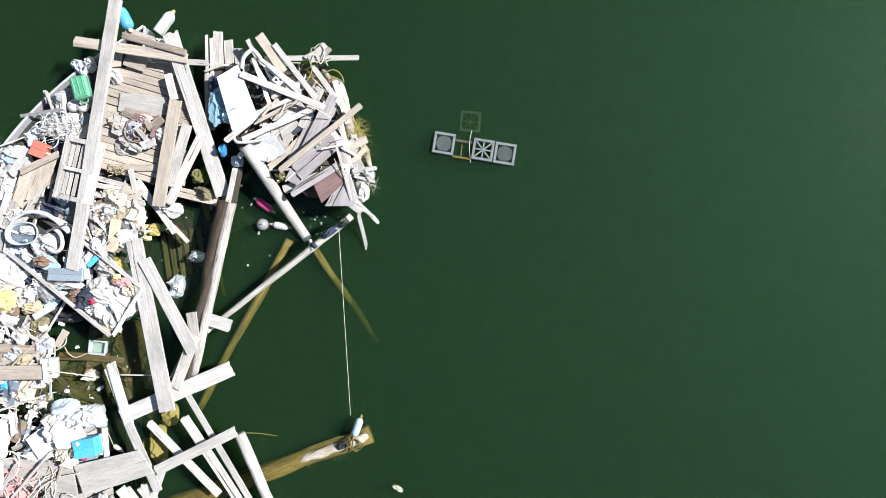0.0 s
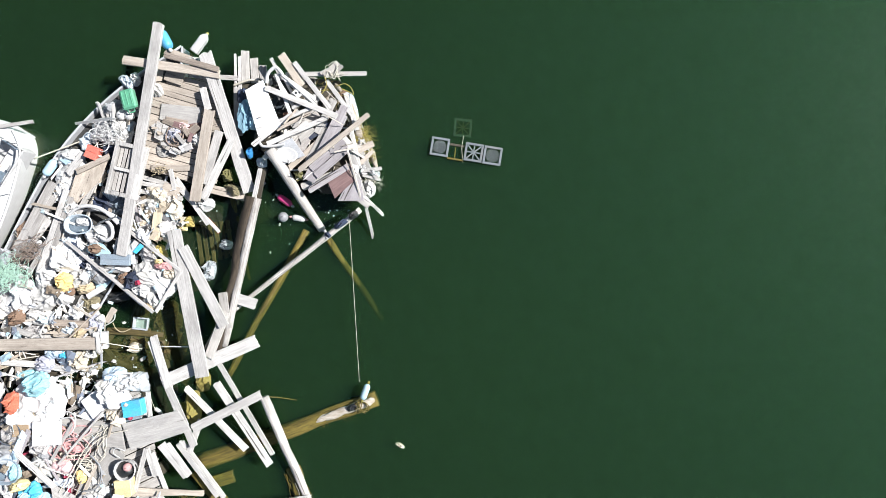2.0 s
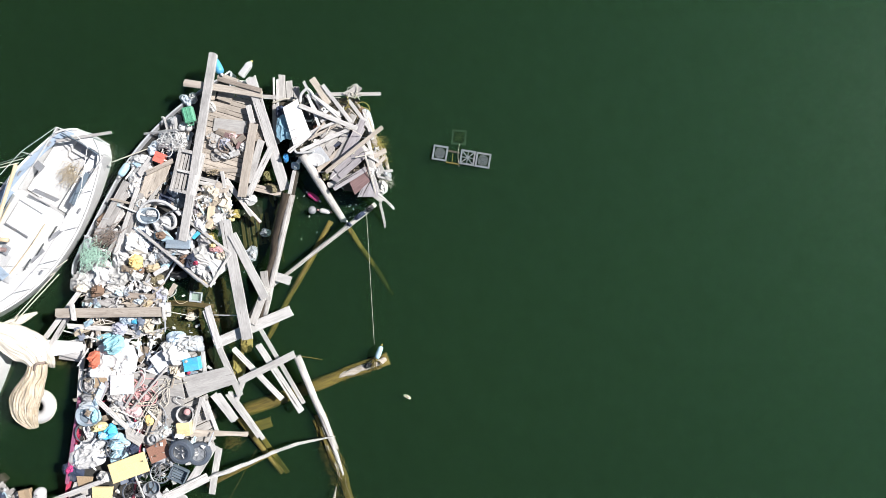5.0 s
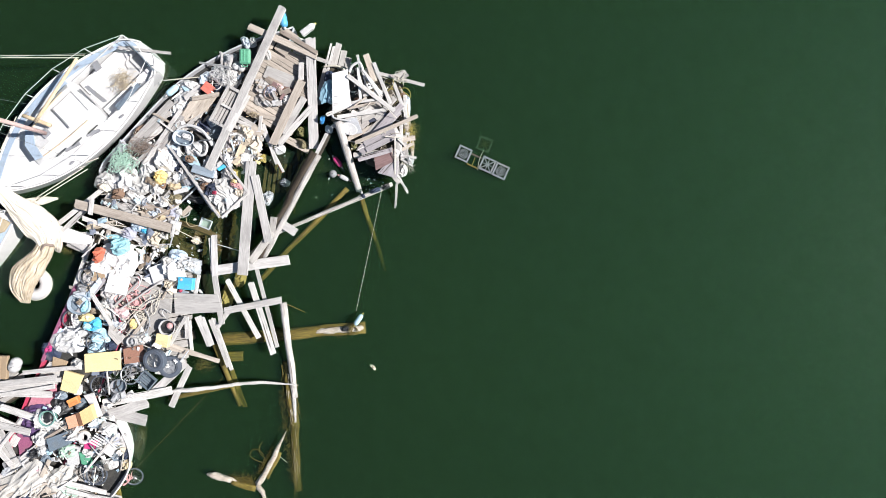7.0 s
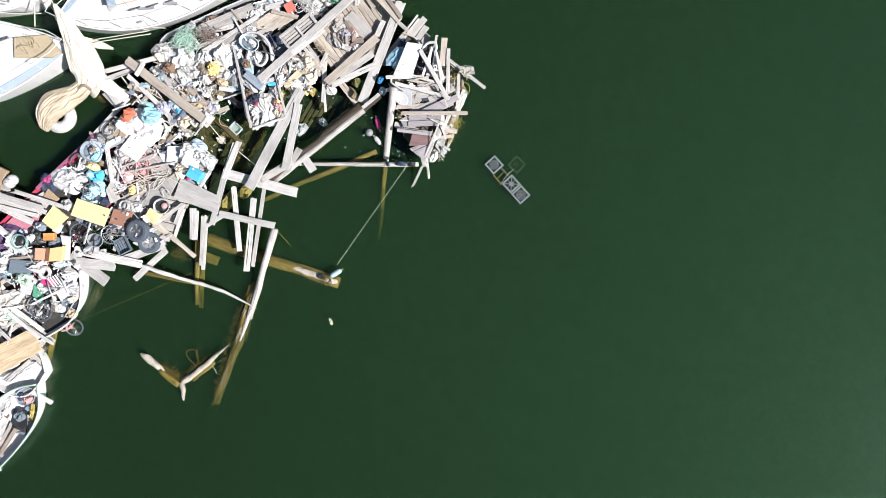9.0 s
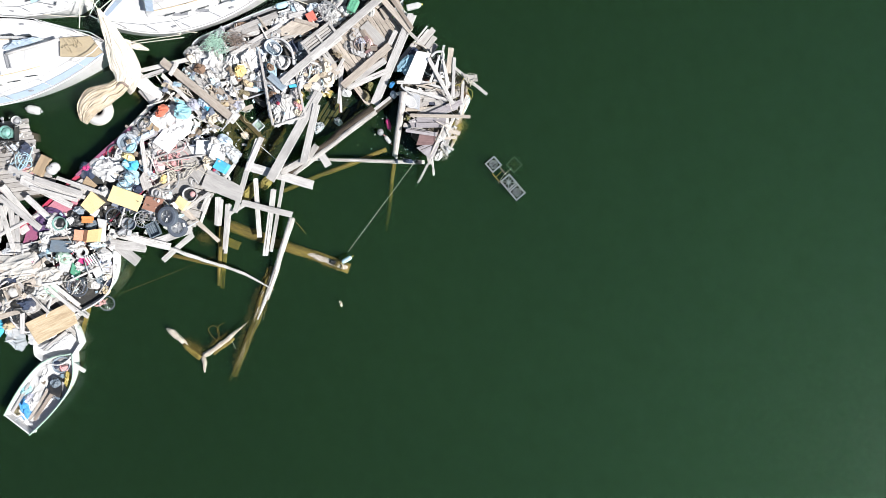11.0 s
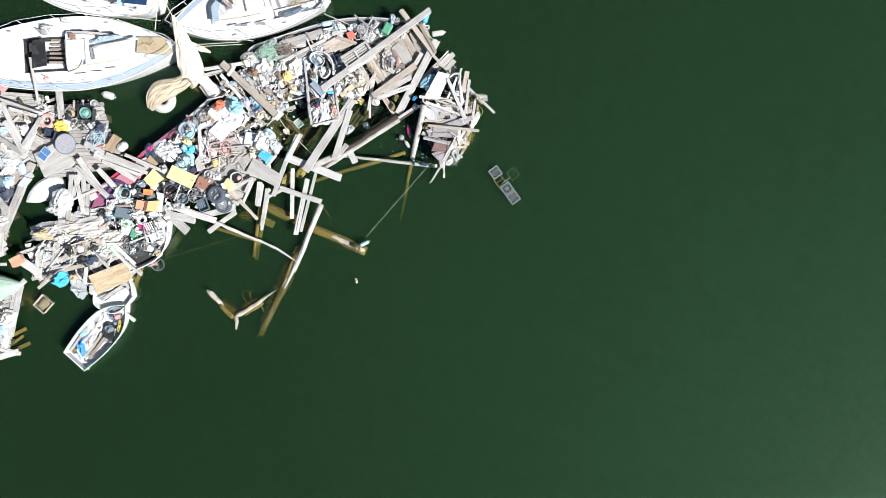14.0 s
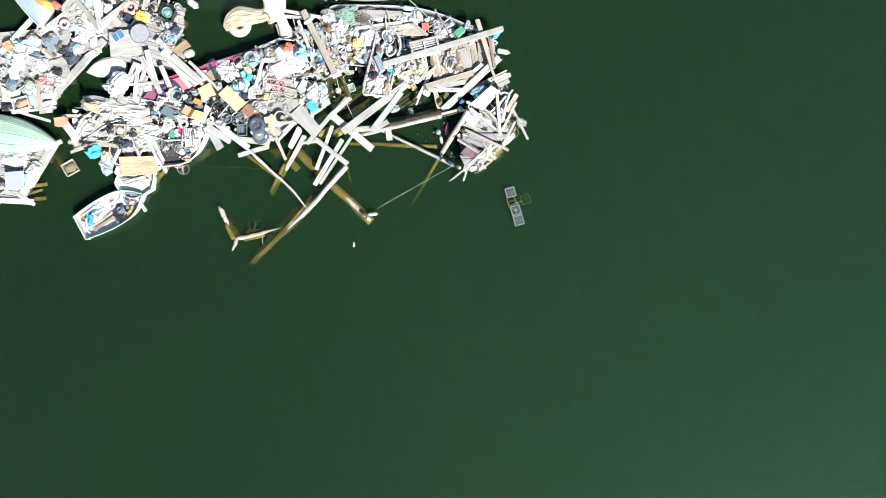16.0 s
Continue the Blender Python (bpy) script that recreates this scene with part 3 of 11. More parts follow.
def carton(m, material="card", sx=0.45, sy=0.35, h=0.25, label="", group=""):
    b = base("carton", m, label, "box", group)
    bm = bmesh.new()
    cbox(bm, (sx, sy, h), (0, 0, h / 2), None, 0.012)
    part("body", bm, material, b)
    for s in (-1, 1):
        bm = bmesh.new()
        cbox(bm, (sx * 0.98, sy * 0.48, 0.012), (0, s * sy * 0.26, h + 0.012), Matrix.Rotation(radians(s * 5), 3, "X"), 0.003)
        part("flap", bm, material, b)
    return b


def wheel(m, r=0.31, w=0.2, label="", group="", rim_mat="steel"):
    """A car wheel lying on its side."""
    b = base("car_wheel", m, label, "wheel", group)
    bm = bmesh.new()
    prof = [(r * 0.60, 0.02), (r * 0.72, 0), (r * 0.93, 0.01), (r, 0.045), (r, w - 0.045), (r * 0.93, w - 0.01), (r * 0.72, w), (r * 0.60, w - 0.02)]
    seg = 40
    rows = [[(math.cos(a) * q, math.sin(a) * q, z) for a in (math.tau * k / seg for k in range(seg))] for q, z in prof]
    loft(bm, rows + [rows[0]], False)
    for k in range(36):
        a = math.tau * k / 36
        cbox(bm, (0.006, 0.022, w * 0.7), (math.cos(a) * r, math.sin(a) * r, w / 2), Matrix.Rotation(a, 3, "Z"), 0.003)
    part("tyre", bm, "rubber", b)
    bm = bmesh.new()
    lathe(bm, [(r * 0.62, 0.03), (r * 0.64, w - 0.02), (r * 0.57, w - 0.02), (r * 0.53, w - 0.08), (r * 0.2, w - 0.09), (r * 0.17, w - 0.05), (r * 0.05, w - 0.05)], 28)
    part("rim", bm, rim_mat, b, smooth=False)
    for k in range(5):
        bm = bmesh.new()
        a = math.tau * k / 5
        cbox(bm, (r * 0.40, r * 0.13, 0.03), (math.cos(a) * r * 0.36, math.sin(a) * r * 0.36, w - 0.062), Matrix.Rotation(a, 3, "Z"), 0.008)
        part("spoke", bm, rim_mat, b)
    return b


def bike_wheel_parts(b, at, r, turn):
    q = turn
    hub = Vector(at)
    bm = bmesh.new()
    ring(bm, hub, r, 0.018, q, 32, 6)
    tyre = part("tyre", bm, "rubber", b)
    bm = bmesh.new()
    ring(bm, hub, r * 0.93, 0.010, q, 32, 5)
    part("rim", bm, "steel", tyre)
    bm = bmesh.new()
    for k in range(18):
        a = math.tau * k / 18
        tube(bm, [hub + q @ Vector((0, 0, 0.02 * (-1) ** k)), hub + q @ Vector((math.cos(a) * r * 0.92, math.sin(a) * r * 0.92, 0))], 0.0025, 3)
    tube(bm, [hub + q @ Vector((0, 0, -0.05)), hub + q @ Vector((0, 0, 0.05))], 0.022, 8)
    part("spokes", bm, "steel", tyre)


def loose_wheel(m, r=0.3, label="", group=""):
    b = base("bicycle_wheel", m, label, "wheel", group)
    bike_wheel_parts(b, (0, 0, 0.03), r, Matrix.Identity(3))
    return b


def bicycle(m, material, label="", group=""):
    """A bicycle lying on its side."""
    b = base("bicycle", m, label, "bicycle", group)
    bike_wheel_parts(b, (-0.52, 0, 0.1), 0.31, Matrix.Identity(3))
    bike_wheel_parts(b, (0.52, 0, 0.1), 0.31, Matrix.Rotation(radians(14), 3, "Y"))
    bm = bmesh.new()
    z = 0.1
    seat, crank, head, rear, front = (-0.18, 0.5, z), (-0.06, 0.0, z), (0.38, 0.52, z), (-0.52, 0, z), (0.52, 0, z)
    for a, c in ((seat, crank), (crank, head), (seat, head), (rear, seat), (rear, crank), (head, front)):
        tube(bm, [a, c], 0.017, 7)
    part("frame", bm, material, b, smooth=True)
    bm = bmesh.new()
    tube(bm, [(0.46, 0.62, z - 0.06), (0.36, 0.62, z + 0.02), (0.36, 0.62, z + 0.2), (0.44, 0.6, z + 0.3)], 0.013, 6)
    part("handlebar", bm, "black", b, smooth=True)
    bm = bmesh.new()
    lump(bm, 0.13, 0.06, 0.05, 0.1, 3.0, (-0.22, 0.58, z - 0.03))
    part("saddle", bm, "black", b, smooth=True)
    bm = bmesh.new()
    ring(bm, (-0.06, 0, z + 0.03), 0.09, 0.008, None, 18, 4)
    tube(bm, [(-0.2, 0.08, z + 0.05), (0.08, -0.08, z + 0.05)], 0.012, 5)
    part("crank", bm, "steel", b)
    return b


def fender(m, r=0.11, length=0.5, material="paper", label="", tip="blue", group=""):
    b = base("fender_float", m, label, "float", group)
    k = Matrix.Rotation(radians(90), 3, "Y")
    bm = bmesh.new()
    h = length
    lathe(bm, [(r * 0.2, 0), (r * 0.7, 0.05 * h), (r * 0.96, 0.16 * h), (r, 0.3 * h), (r, 0.7 * h), (r * 0.96, 0.84 * h), (r * 0.7, 0.95 * h), (r * 0.2, h)], 18, (-h / 2, 0, r), k)
    part("body", bm, material, b, smooth=True)
    for s in (-1, 1):
        bm = bmesh.new()
        lathe(bm, [(r * 0.32, 0), (r * 0.4, 0.04), (r * 0.2, 0.08)], 10, (s * h / 2, 0, r), Matrix.Rotation(radians(90 * s), 3, "Y"))
        part("eye", bm, tip, b)
    return b


def ball(m, r, material, label, name="buoy"):
    b = base(name, m, label, "float")
    bm = bmesh.new()
    lathe(bm, [(r * math.sin(a), r - r * math.cos(a)) for a in (math.pi * (0.03 + 0.94 * k / 12) for k in range(13))], 20)
    part("body", bm, material, b, smooth=True)
    bm = bmesh.new()
    ring(bm, (0, 0, 2 * r), r * 0.16, r * 0.05, Matrix.Rotation(radians(90), 3, "X"), 12, 5)
    part("eye", bm, "black", b)
    return b


def bag(m, sx, sy, h, material, label, seed=1.0, name="bag", group=""):
    bm = cloth(sx * 2.1, sy * 2.1, h * 1.05, seed, 0.75, 24)
    return solo(name, bm, material, m, label, name, group, smooth=True)


def chair(m, material, label, group=""):
    """A plastic garden chair fallen on its back."""
    b = base("garden_chair", m, label, "chair", group)
    bm = bmesh.new()
    cbox(bm, (0.42, 0.42, 0.03), (0, 0, 0.24), Matrix.Rotation(radians(8), 3, "Y"), 0.012)
    part("seat", bm, material, b)
    for k in range(5):
        bm = bmesh.new()
        cbox(bm, (0.44, 0.055, 0.02), (-0.40, (k - 2) * 0.085, 0.30), Matrix.Rotation(radians(18), 3, "Y"), 0.006)
        part("back_slat", bm, material, b)
    for s in (-1, 1):
        bm = bmesh.new()
        tube(bm, [(-0.5, s * 0.22, 0.4), (-0.15, s * 0.25, 0.44), (0.2, s * 0.24, 0.42), (0.24, s * 0.22, 0.2)], 0.02, 6)
        part("armrest", bm, material, b, smooth=True)
        for q in (-0.19, 0.19):
            bm = bmesh.new()
            tube(bm, [(q, s * 0.19, 0.23), (q * 1.25, s * 0.22, 0.0)], 0.018, 6)
            part("leg", bm, material, b)
    return b


def pallet(m, sx, sy, material, label):
    """A shallow frame with two bays of lengthwise slats let in below its rim."""
    b = base("slatted_rack", m, label, "pallet")
    for s in (-1, 1):
        bm = bmesh.new()
        cbox(bm, (sx, 0.085 if s < 0 else 0.15, 0.15), (0, s * (sy / 2 - (0.043 if s < 0 else 0.075)), 0.075))
        part("rail", bm, material, b)
    lo, hi = -sy / 2 + 0.09, sy / 2 - 0.155
    for x in (-sx / 2 + 0.05, 0, sx / 2 - 0.05):
        bm = bmesh.new()
        cbox(bm, (0.1 if x else 0.08, hi - lo, 0.12), (x, (lo + hi) / 2, 0.085))
        part("cross_bar", bm, material, b)
    step = (hi - lo) / 5
    for k in range(5):
        for s in (-1, 1):
            bm = bmesh.new()
            cbox(bm, (sx / 2 - 0.155, step * 0.74, 0.022), (s * (sx / 4 - 0.03), lo + step * (k + 0.5), 0.03 + 0.006 * ((k * 3) % 4)), Matrix.Rotation(radians((k * 7) % 5 - 2), 3, "X"), 0.005)
            part("slat", bm, "grey", b)
    return b


def inside(x, y, poly):
    hit = False
    for (x1, y1), (x2, y2) in zip(poly, poly[1:] + poly[:1]):
        if (y1 > y) != (y2 > y) and x < (x2 - x1) * (y - y1) / (y2 - y1) + x1:
            hit = not hit
    return hit


def spots(poly, count, r):
    xs, ys = [p[0] for p in poly], [p[1] for p in poly]
    out = []
    while len(out) < count:
        x, y = r.uniform(min(xs), max(xs)), r.uniform(min(ys), max(ys))
        if inside(x, y, poly):
            out.append((x, y))
    return out


def rubbish(poly, count, z, seed, label, material="mixed", name="rubbish", rise=0.38, small=0.05, big=0.26, sticks=0.33):
    """Countless small scraps in one mesh: folded sheets, sticks, blocks and crumpled wads."""
    r = random.Random(seed)
    verts, faces = [], []

    def block(m, sx, sy, sz):
        o = len(verts)
        for k in range(8):
            x, y, zz = (1 if k & 1 else -1), (1 if k & 2 else -1), (1 if k & 4 else -1)
            verts.append(m @ Vector((x * sx / 2 * r.uniform(0.75, 1.05), y * sy / 2 * r.uniform(0.75, 1.05), zz * sz / 2)))
        faces.extend(tuple(o + q for q in f) for f in ((0, 2, 3, 1), (4, 5, 7, 6), (0, 1, 5, 4), (2, 6, 7, 3), (0, 4, 6, 2), (1, 3, 7, 5)))

    def wad(m, s):
        o = len(verts)
        rows, cols, key = 5, 9, r.uniform(0, 99)
        sx, sy, sz = r.uniform(0.5, 1.3), r.uniform(0.4, 0.9), r.uniform(0.25, 0.6)
        for i in range(rows):
            u = math.pi * (0.08 + 0.84 * i / (rows - 1))
            for k in range(cols):
                a = math.tau * k / cols
                d = Vector((math.cos(a) * math.sin(u), math.sin(a) * math.sin(u), math.cos(u)))
                p = d * s * (1 + 1.3 * noise.noise(d * 2.9 + Vector((key, 0, 0)))) * 0.5
                verts.append(m @ Vector((p.x * sx, p.y * sy, p.z * sz)))
        for i in range(rows - 1):
            for k in range(cols):
                faces.append((o + i * cols + k, o + (i + 1) * cols + k, o + (i + 1) * cols + (k + 1) % cols, o + i * cols + (k + 1) % cols))
        faces.append(tuple(o + k for k in range(cols)))
        faces.append(tuple(o + (rows - 1) * cols + k for k in reversed(range(cols))))

    def fold(m, s):
        """A bent, torn sheet."""
        o = len(verts)
        nx, ny, key = 5, 4, r.uniform(0, 99)
        lx, ly = s * r.uniform(1.0, 2.4), s * r.uniform(0.5, 1.3)
        for i in range(nx):
            for j in range(ny):
                u, v = i / (nx - 1) - 0.5, j / (ny - 1) - 0.5
                e = Vector((u * 2.2 + key, v * 2.2, 0))
                verts.append(m @ Vector((u * lx + 0.3 * s * noise.noise(e * 2), v * ly + 0.3 * s * noise.noise(e * 2 + Vector((5, 0, 0))), s * 0.9 * abs(noise.noise(e)))))
        for i in range(nx - 1):
            for j in range(ny - 1):
                k = o + i * ny + j
                faces.append((k, k + ny, k + ny + 1, k + 1))

    for x, y in spots(poly, count, r):
        hill = rise * (0.5 + noise.noise(Vector((x * 0.9, y * 0.9, seed))))
        s = small + (big - small) * r.random() ** 1.8
        m = pose(x, y, z + max(0, hill) * r.uniform(0.4, 1) + s * 0.15, r.gauss(0, 22), r.gauss(0, 22), r.uniform(0, 360))
        q = r.random()
        if q < sticks:
            block(m, s * r.uniform(1.8, 5.5), s * r.uniform(0.1, 0.3), s * 0.12)
        elif q < sticks + 0.22:
            wad(m, s * 1.2)
        elif q < sticks + 0.52:
            fold(m, s * 1.1)
        else:
            block(m, s * 1.3, s * r.uniform(0.3, 0.8), s * r.uniform(0.1, 0.4))
    me = bpy.data.meshes.new(name)
    me.from_pydata([tuple(v) for v in verts], [], faces)
    me.materials.append(MAT[material])
    ob = new(name, me)
    return tagged(ob, label, "rubbish", "", "stuff")


def basin(m, sx, sy, h, material, inner, label, name="basin"):
    """An oval bowl with a rolled rim and a liner."""
    b = base(name, m, label, name)
    for what, prof, mat in (("body", [(0.7, 0), (0.92, h * 0.5), (1.0, h), (1.06, h + 0.012), (1.0, h + 0.028), (0.94, h + 0.01), (0.86, h * 0.5), (0.66, 0.03)], material),
                            ("liner", [(0.64, 0.035), (0.845, h * 0.5), (0.83, h * 0.5 + 0.006), (0.6, 0.05)], inner)):
        bm = bmesh.new()
        lathe(bm, prof, 32)
        for v in bm.verts:
            k = (abs(v.co.x) ** 3 + abs(v.co.y) ** 3) ** (1 / 3) or 1
            w = math.hypot(v.co.x, v.co.y) / k
            v.co.x *= sx / 2 * w * 0.5 + sx / 4
            v.co.y *= sy / 2 * w * 0.5 + sy / 4
        part(what, bm, mat, b, smooth=True)
    return b


def strings(x, y, z, sx, sy, turn, material, label, count=90, r=0.006, seed=1):
    """A heap of fine cords that loop over one another."""
    rr = random.Random(seed)
    bm = bmesh.new()
    for _ in range(count):
        px, py = rr.gauss(0, 0.15), rr.gauss(0, 0.15)
        a, curl = rr.uniform(0, math.tau), rr.uniform(0.06, 0.24) * rr.choice((-1, 1))
        lift = 0.16 * max(0, 1 - (px * px + py * py) * 5)
        line = []
        for k in range(18):
            line.append(Vector((px * sx, py * sy, lift + 0.04 + 0.05 * math.sin(k * 0.6 + a))))
            a += curl + rr.uniform(-0.16, 0.16)
            px, py = px + math.cos(a) * 0.04, py + math.sin(a) * 0.04
        tube(bm, line, r * rr.uniform(0.4, 1.1), 4)
    return solo("cord", bm, material, pose(x, y, z, 0, 0, turn), label, "cord", "", "stuff", smooth=True)


def coil(m, r, turns, material, label, thick=0.018):
    """Rope laid down in uneven rings."""
    rr = random.Random(r)
    bm = bmesh.new()
    pts = []
    for i in range(turns * 14):
        a = math.tau * i / 14
        q = r * (0.66 + 0.36 * math.sin(i * 0.23) + rr.uniform(-0.12, 0.12))
        pts.append(Vector((q * math.cos(a), q * math.sin(a), thick + thick * 1.3 * (i / 14) * 0.6 + rr.uniform(0, 0.012))))
    tube(bm, pts, thick, 6)
    return solo("rope_coil", bm, material, m, label, "rope", smooth=True)


def disc(m, sx, sy, material, label):
    """A thin dished oval lid."""
    bm = bmesh.new()
    lathe(bm, [(0.5, 0), (0.5, 0.02), (0.46, 0.03), (0.4, 0.018), (0.1, 0.022)], 28)
    for v in bm.verts:
        v.co.x, v.co.y = v.co.x * sx, v.co.y * sy
    return solo("plastic_tray", bm, material, m, label, "tray", smooth=True)


def jug(m, sx, sy, h, material, label, cap="lemon"):
    """A square plastic jug lying down, with a tapered shoulder and neck."""
    b = base("jug", m, label, "jug")
    bm = bmesh.new()
    rows = []
    for x, k in ((-0.5, 0.86), (-0.47, 1), (-0.1, 1), (-0.06, 0.95), (0.24, 1), (0.38, 0.7), (0.45, 0.3), (0.5, 0.3)):
        rows.append([(x * sx, y * sy / 2 * k, h / 2 + z * h / 2 * k) for y, z in ((-1, -0.7), (-0.7, -1), (0.7, -1), (1, -0.7), (1, 0.7), (0.7, 1), (-0.7, 1), (-1, 0.7))])
    loft(bm, rows)
    part("body", bm, material, b)
    bm = bmesh.new()
    lathe(bm, [(h * 0.18, 0), (h * 0.18, 0.03), (h * 0.15, 0.035)], 10, (sx * 0.5, 0, h / 2), Matrix.Rotation(radians(90), 3, "Y"))
    part("cap", bm, cap, b)
    return b


# ---- boats ----
def plan_shape(u, bluff, stern, square=False):
    """Half breadth, 0 to 1, at u from stern (0) to bow (1)."""
    rise = stern + (1 - stern) * math.sin(min(u / 0.45, 1) * math.pi / 2)
    fall = 1.0 if u < 0.45 else max(0.0, 1 - ((u - 0.45) / 0.55) ** bluff)
    if u < 0.08 and not square:
        rise *= math.sqrt(1 - 0.8 * ((0.08 - u) / 0.08) ** 2)
    return rise * fall


def hull_parts(b, length, beam, free, material, rim_mat, bluff=2.2, stern=0.7, draft=0.8, wall=0.05, floor=None, floor_mat="bilge", flare=0.82, square=False):
    """An open hull shell with real walls, a rim and a sole inside."""
    stations = [0, 0.01, 0.025, 0.05] + [0.08 + 0.92 * i / 23 for i in range(24)]

    def row(u, off, z):
        w = max(plan_shape(u, bluff, stern, square) * beam / 2 - off, 0.012)
        return (u - 0.5) * length * (1 - 2 * off / length), w, z
    def skin(u):
        x, w, _ = row(u, 0, 0)
        lo = flare * w
        y = [(-lo, -0.03), (-w, free), (-max(w - wall, 0.006), free), (-max(lo - wall, 0.005), 0.02)]
        return [(x, p, z) for p, z in y] + [(x, -p, z) for p, z in reversed(y)]
    bm = bmesh.new()
    loft(bm, [skin(u) for u in stations])
    cbox(bm, (wall, plan_shape(0.004, bluff, stern, square) * beam * 0.94, free), (-length / 2 + wall * 0.4, 0, free / 2), None, 0.01)
    part("hull", bm, material, b, smooth=False)
    bm = bmesh.new()
    rows = []
    for u in stations:
        x, w, _ = row(u, 0, 0)
        lo = flare * w * 0.985
        rows.append([(x, -lo, -0.02), (x, -lo * 0.92, -draft * 0.35), (x, -lo * 0.45, -draft), (x, lo * 0.45, -draft), (x, lo * 0.92, -draft * 0.35), (x, lo, -0.02)])
    loft(bm, rows)
    part("bottom", bm, "bottom", b, "weedy dark hull bottom")
    for s in (-1, 1):
        bm = bmesh.new()
        tube(bm, [(row(u, 0, 0)[0], s * (row(u, wall * 0.4, 0)[1]), free + 0.012) for u in stations], 0.03, 6)
        part("gunwale", bm, rim_mat, b, smooth=True)
    if floor is not None:
        bm = bmesh.new()
        pts = [(row(u, 0, 0)[0], max(row(u, wall * 1.3, 0)[1] * (flare + (1 - flare) * floor / free), 0.004)) for u in stations[:-1]]
        loop = [(x, -w) for x, w in pts] + [(x, w) for x, w in reversed(pts)]
        loft(bm, [[(x, y, floor - 0.03) for x, y in loop], [(x, y, floor) for x, y in loop]])
        part("sole", bm, floor_mat, b)


def deck_parts(b, length, beam, free, material, bluff, stern, inset=0.06, crown=0.06, hole=None, name="deck"):
    """A crowned deck with a cockpit opening, given as x from, x to, half width."""
    count = 41
    xs = [(-0.5 + i / (count - 1) * 0.985) * length for i in range(count)]
    if hole:
        xs = sorted(set(xs + [hole[0], hole[1]]))
    bm = bmesh.new()
    for s in (-1, 1):
        grid = []
        for x in xs:
            u = min(max(x / length + 0.5, 0), 1)
            w = max(plan_shape(u, bluff, stern) * beam / 2 - inset, 0.01)
            inn = 0.0
            if hole and hole[0] - 1e-6 <= x <= hole[1] + 1e-6:
                inn = min(hole[2], w * 0.9)
            grid.append((x, inn, w))
        for (x1, i1, w1), (x2, i2, w2) in zip(grid, grid[1:]):
            if hole and ((abs(x2 - hole[0]) < 1e-6) or (abs(x1 - hole[1]) < 1e-6)):
                i1 = i2 = 0.0
            if hole and abs(x1 - hole[0]) < 1e-6:
                i1 = i2
            if hole and abs(x2 - hole[1]) < 1e-6:
                i2 = i1
            def z(y, w):
                return free + crown * (1 - (y / max(w, 0.02)) ** 2)
            m1, m2 = (i1 + w1) / 2, (i2 + w2) / 2
            v = [bm.verts.new(p) for p in ((x1, s * i1, z(i1, w1)), (x2, s * i2, z(i2, w2)), (x2, s * m2, z(m2, w2)), (x1, s * m1, z(m1, w1)), (x2, s * w2, free), (x1, s * w1, free))]
            bm.faces.new(v[:4])
            bm.faces.new((v[3], v[2], v[4], v[5]))
    bmesh.ops.remove_doubles(bm, verts=bm.verts, dist=0.002)
    finish(bm, True)
    solid = bmesh.ops.extrude_face_region(bm, geom=bm.faces[:])
    for v in solid["geom"]:
        if isinstance(v, bmesh.types.BMVert):
            v.co.z -= 0.03
    part(name, bm, material, b, smooth=False)


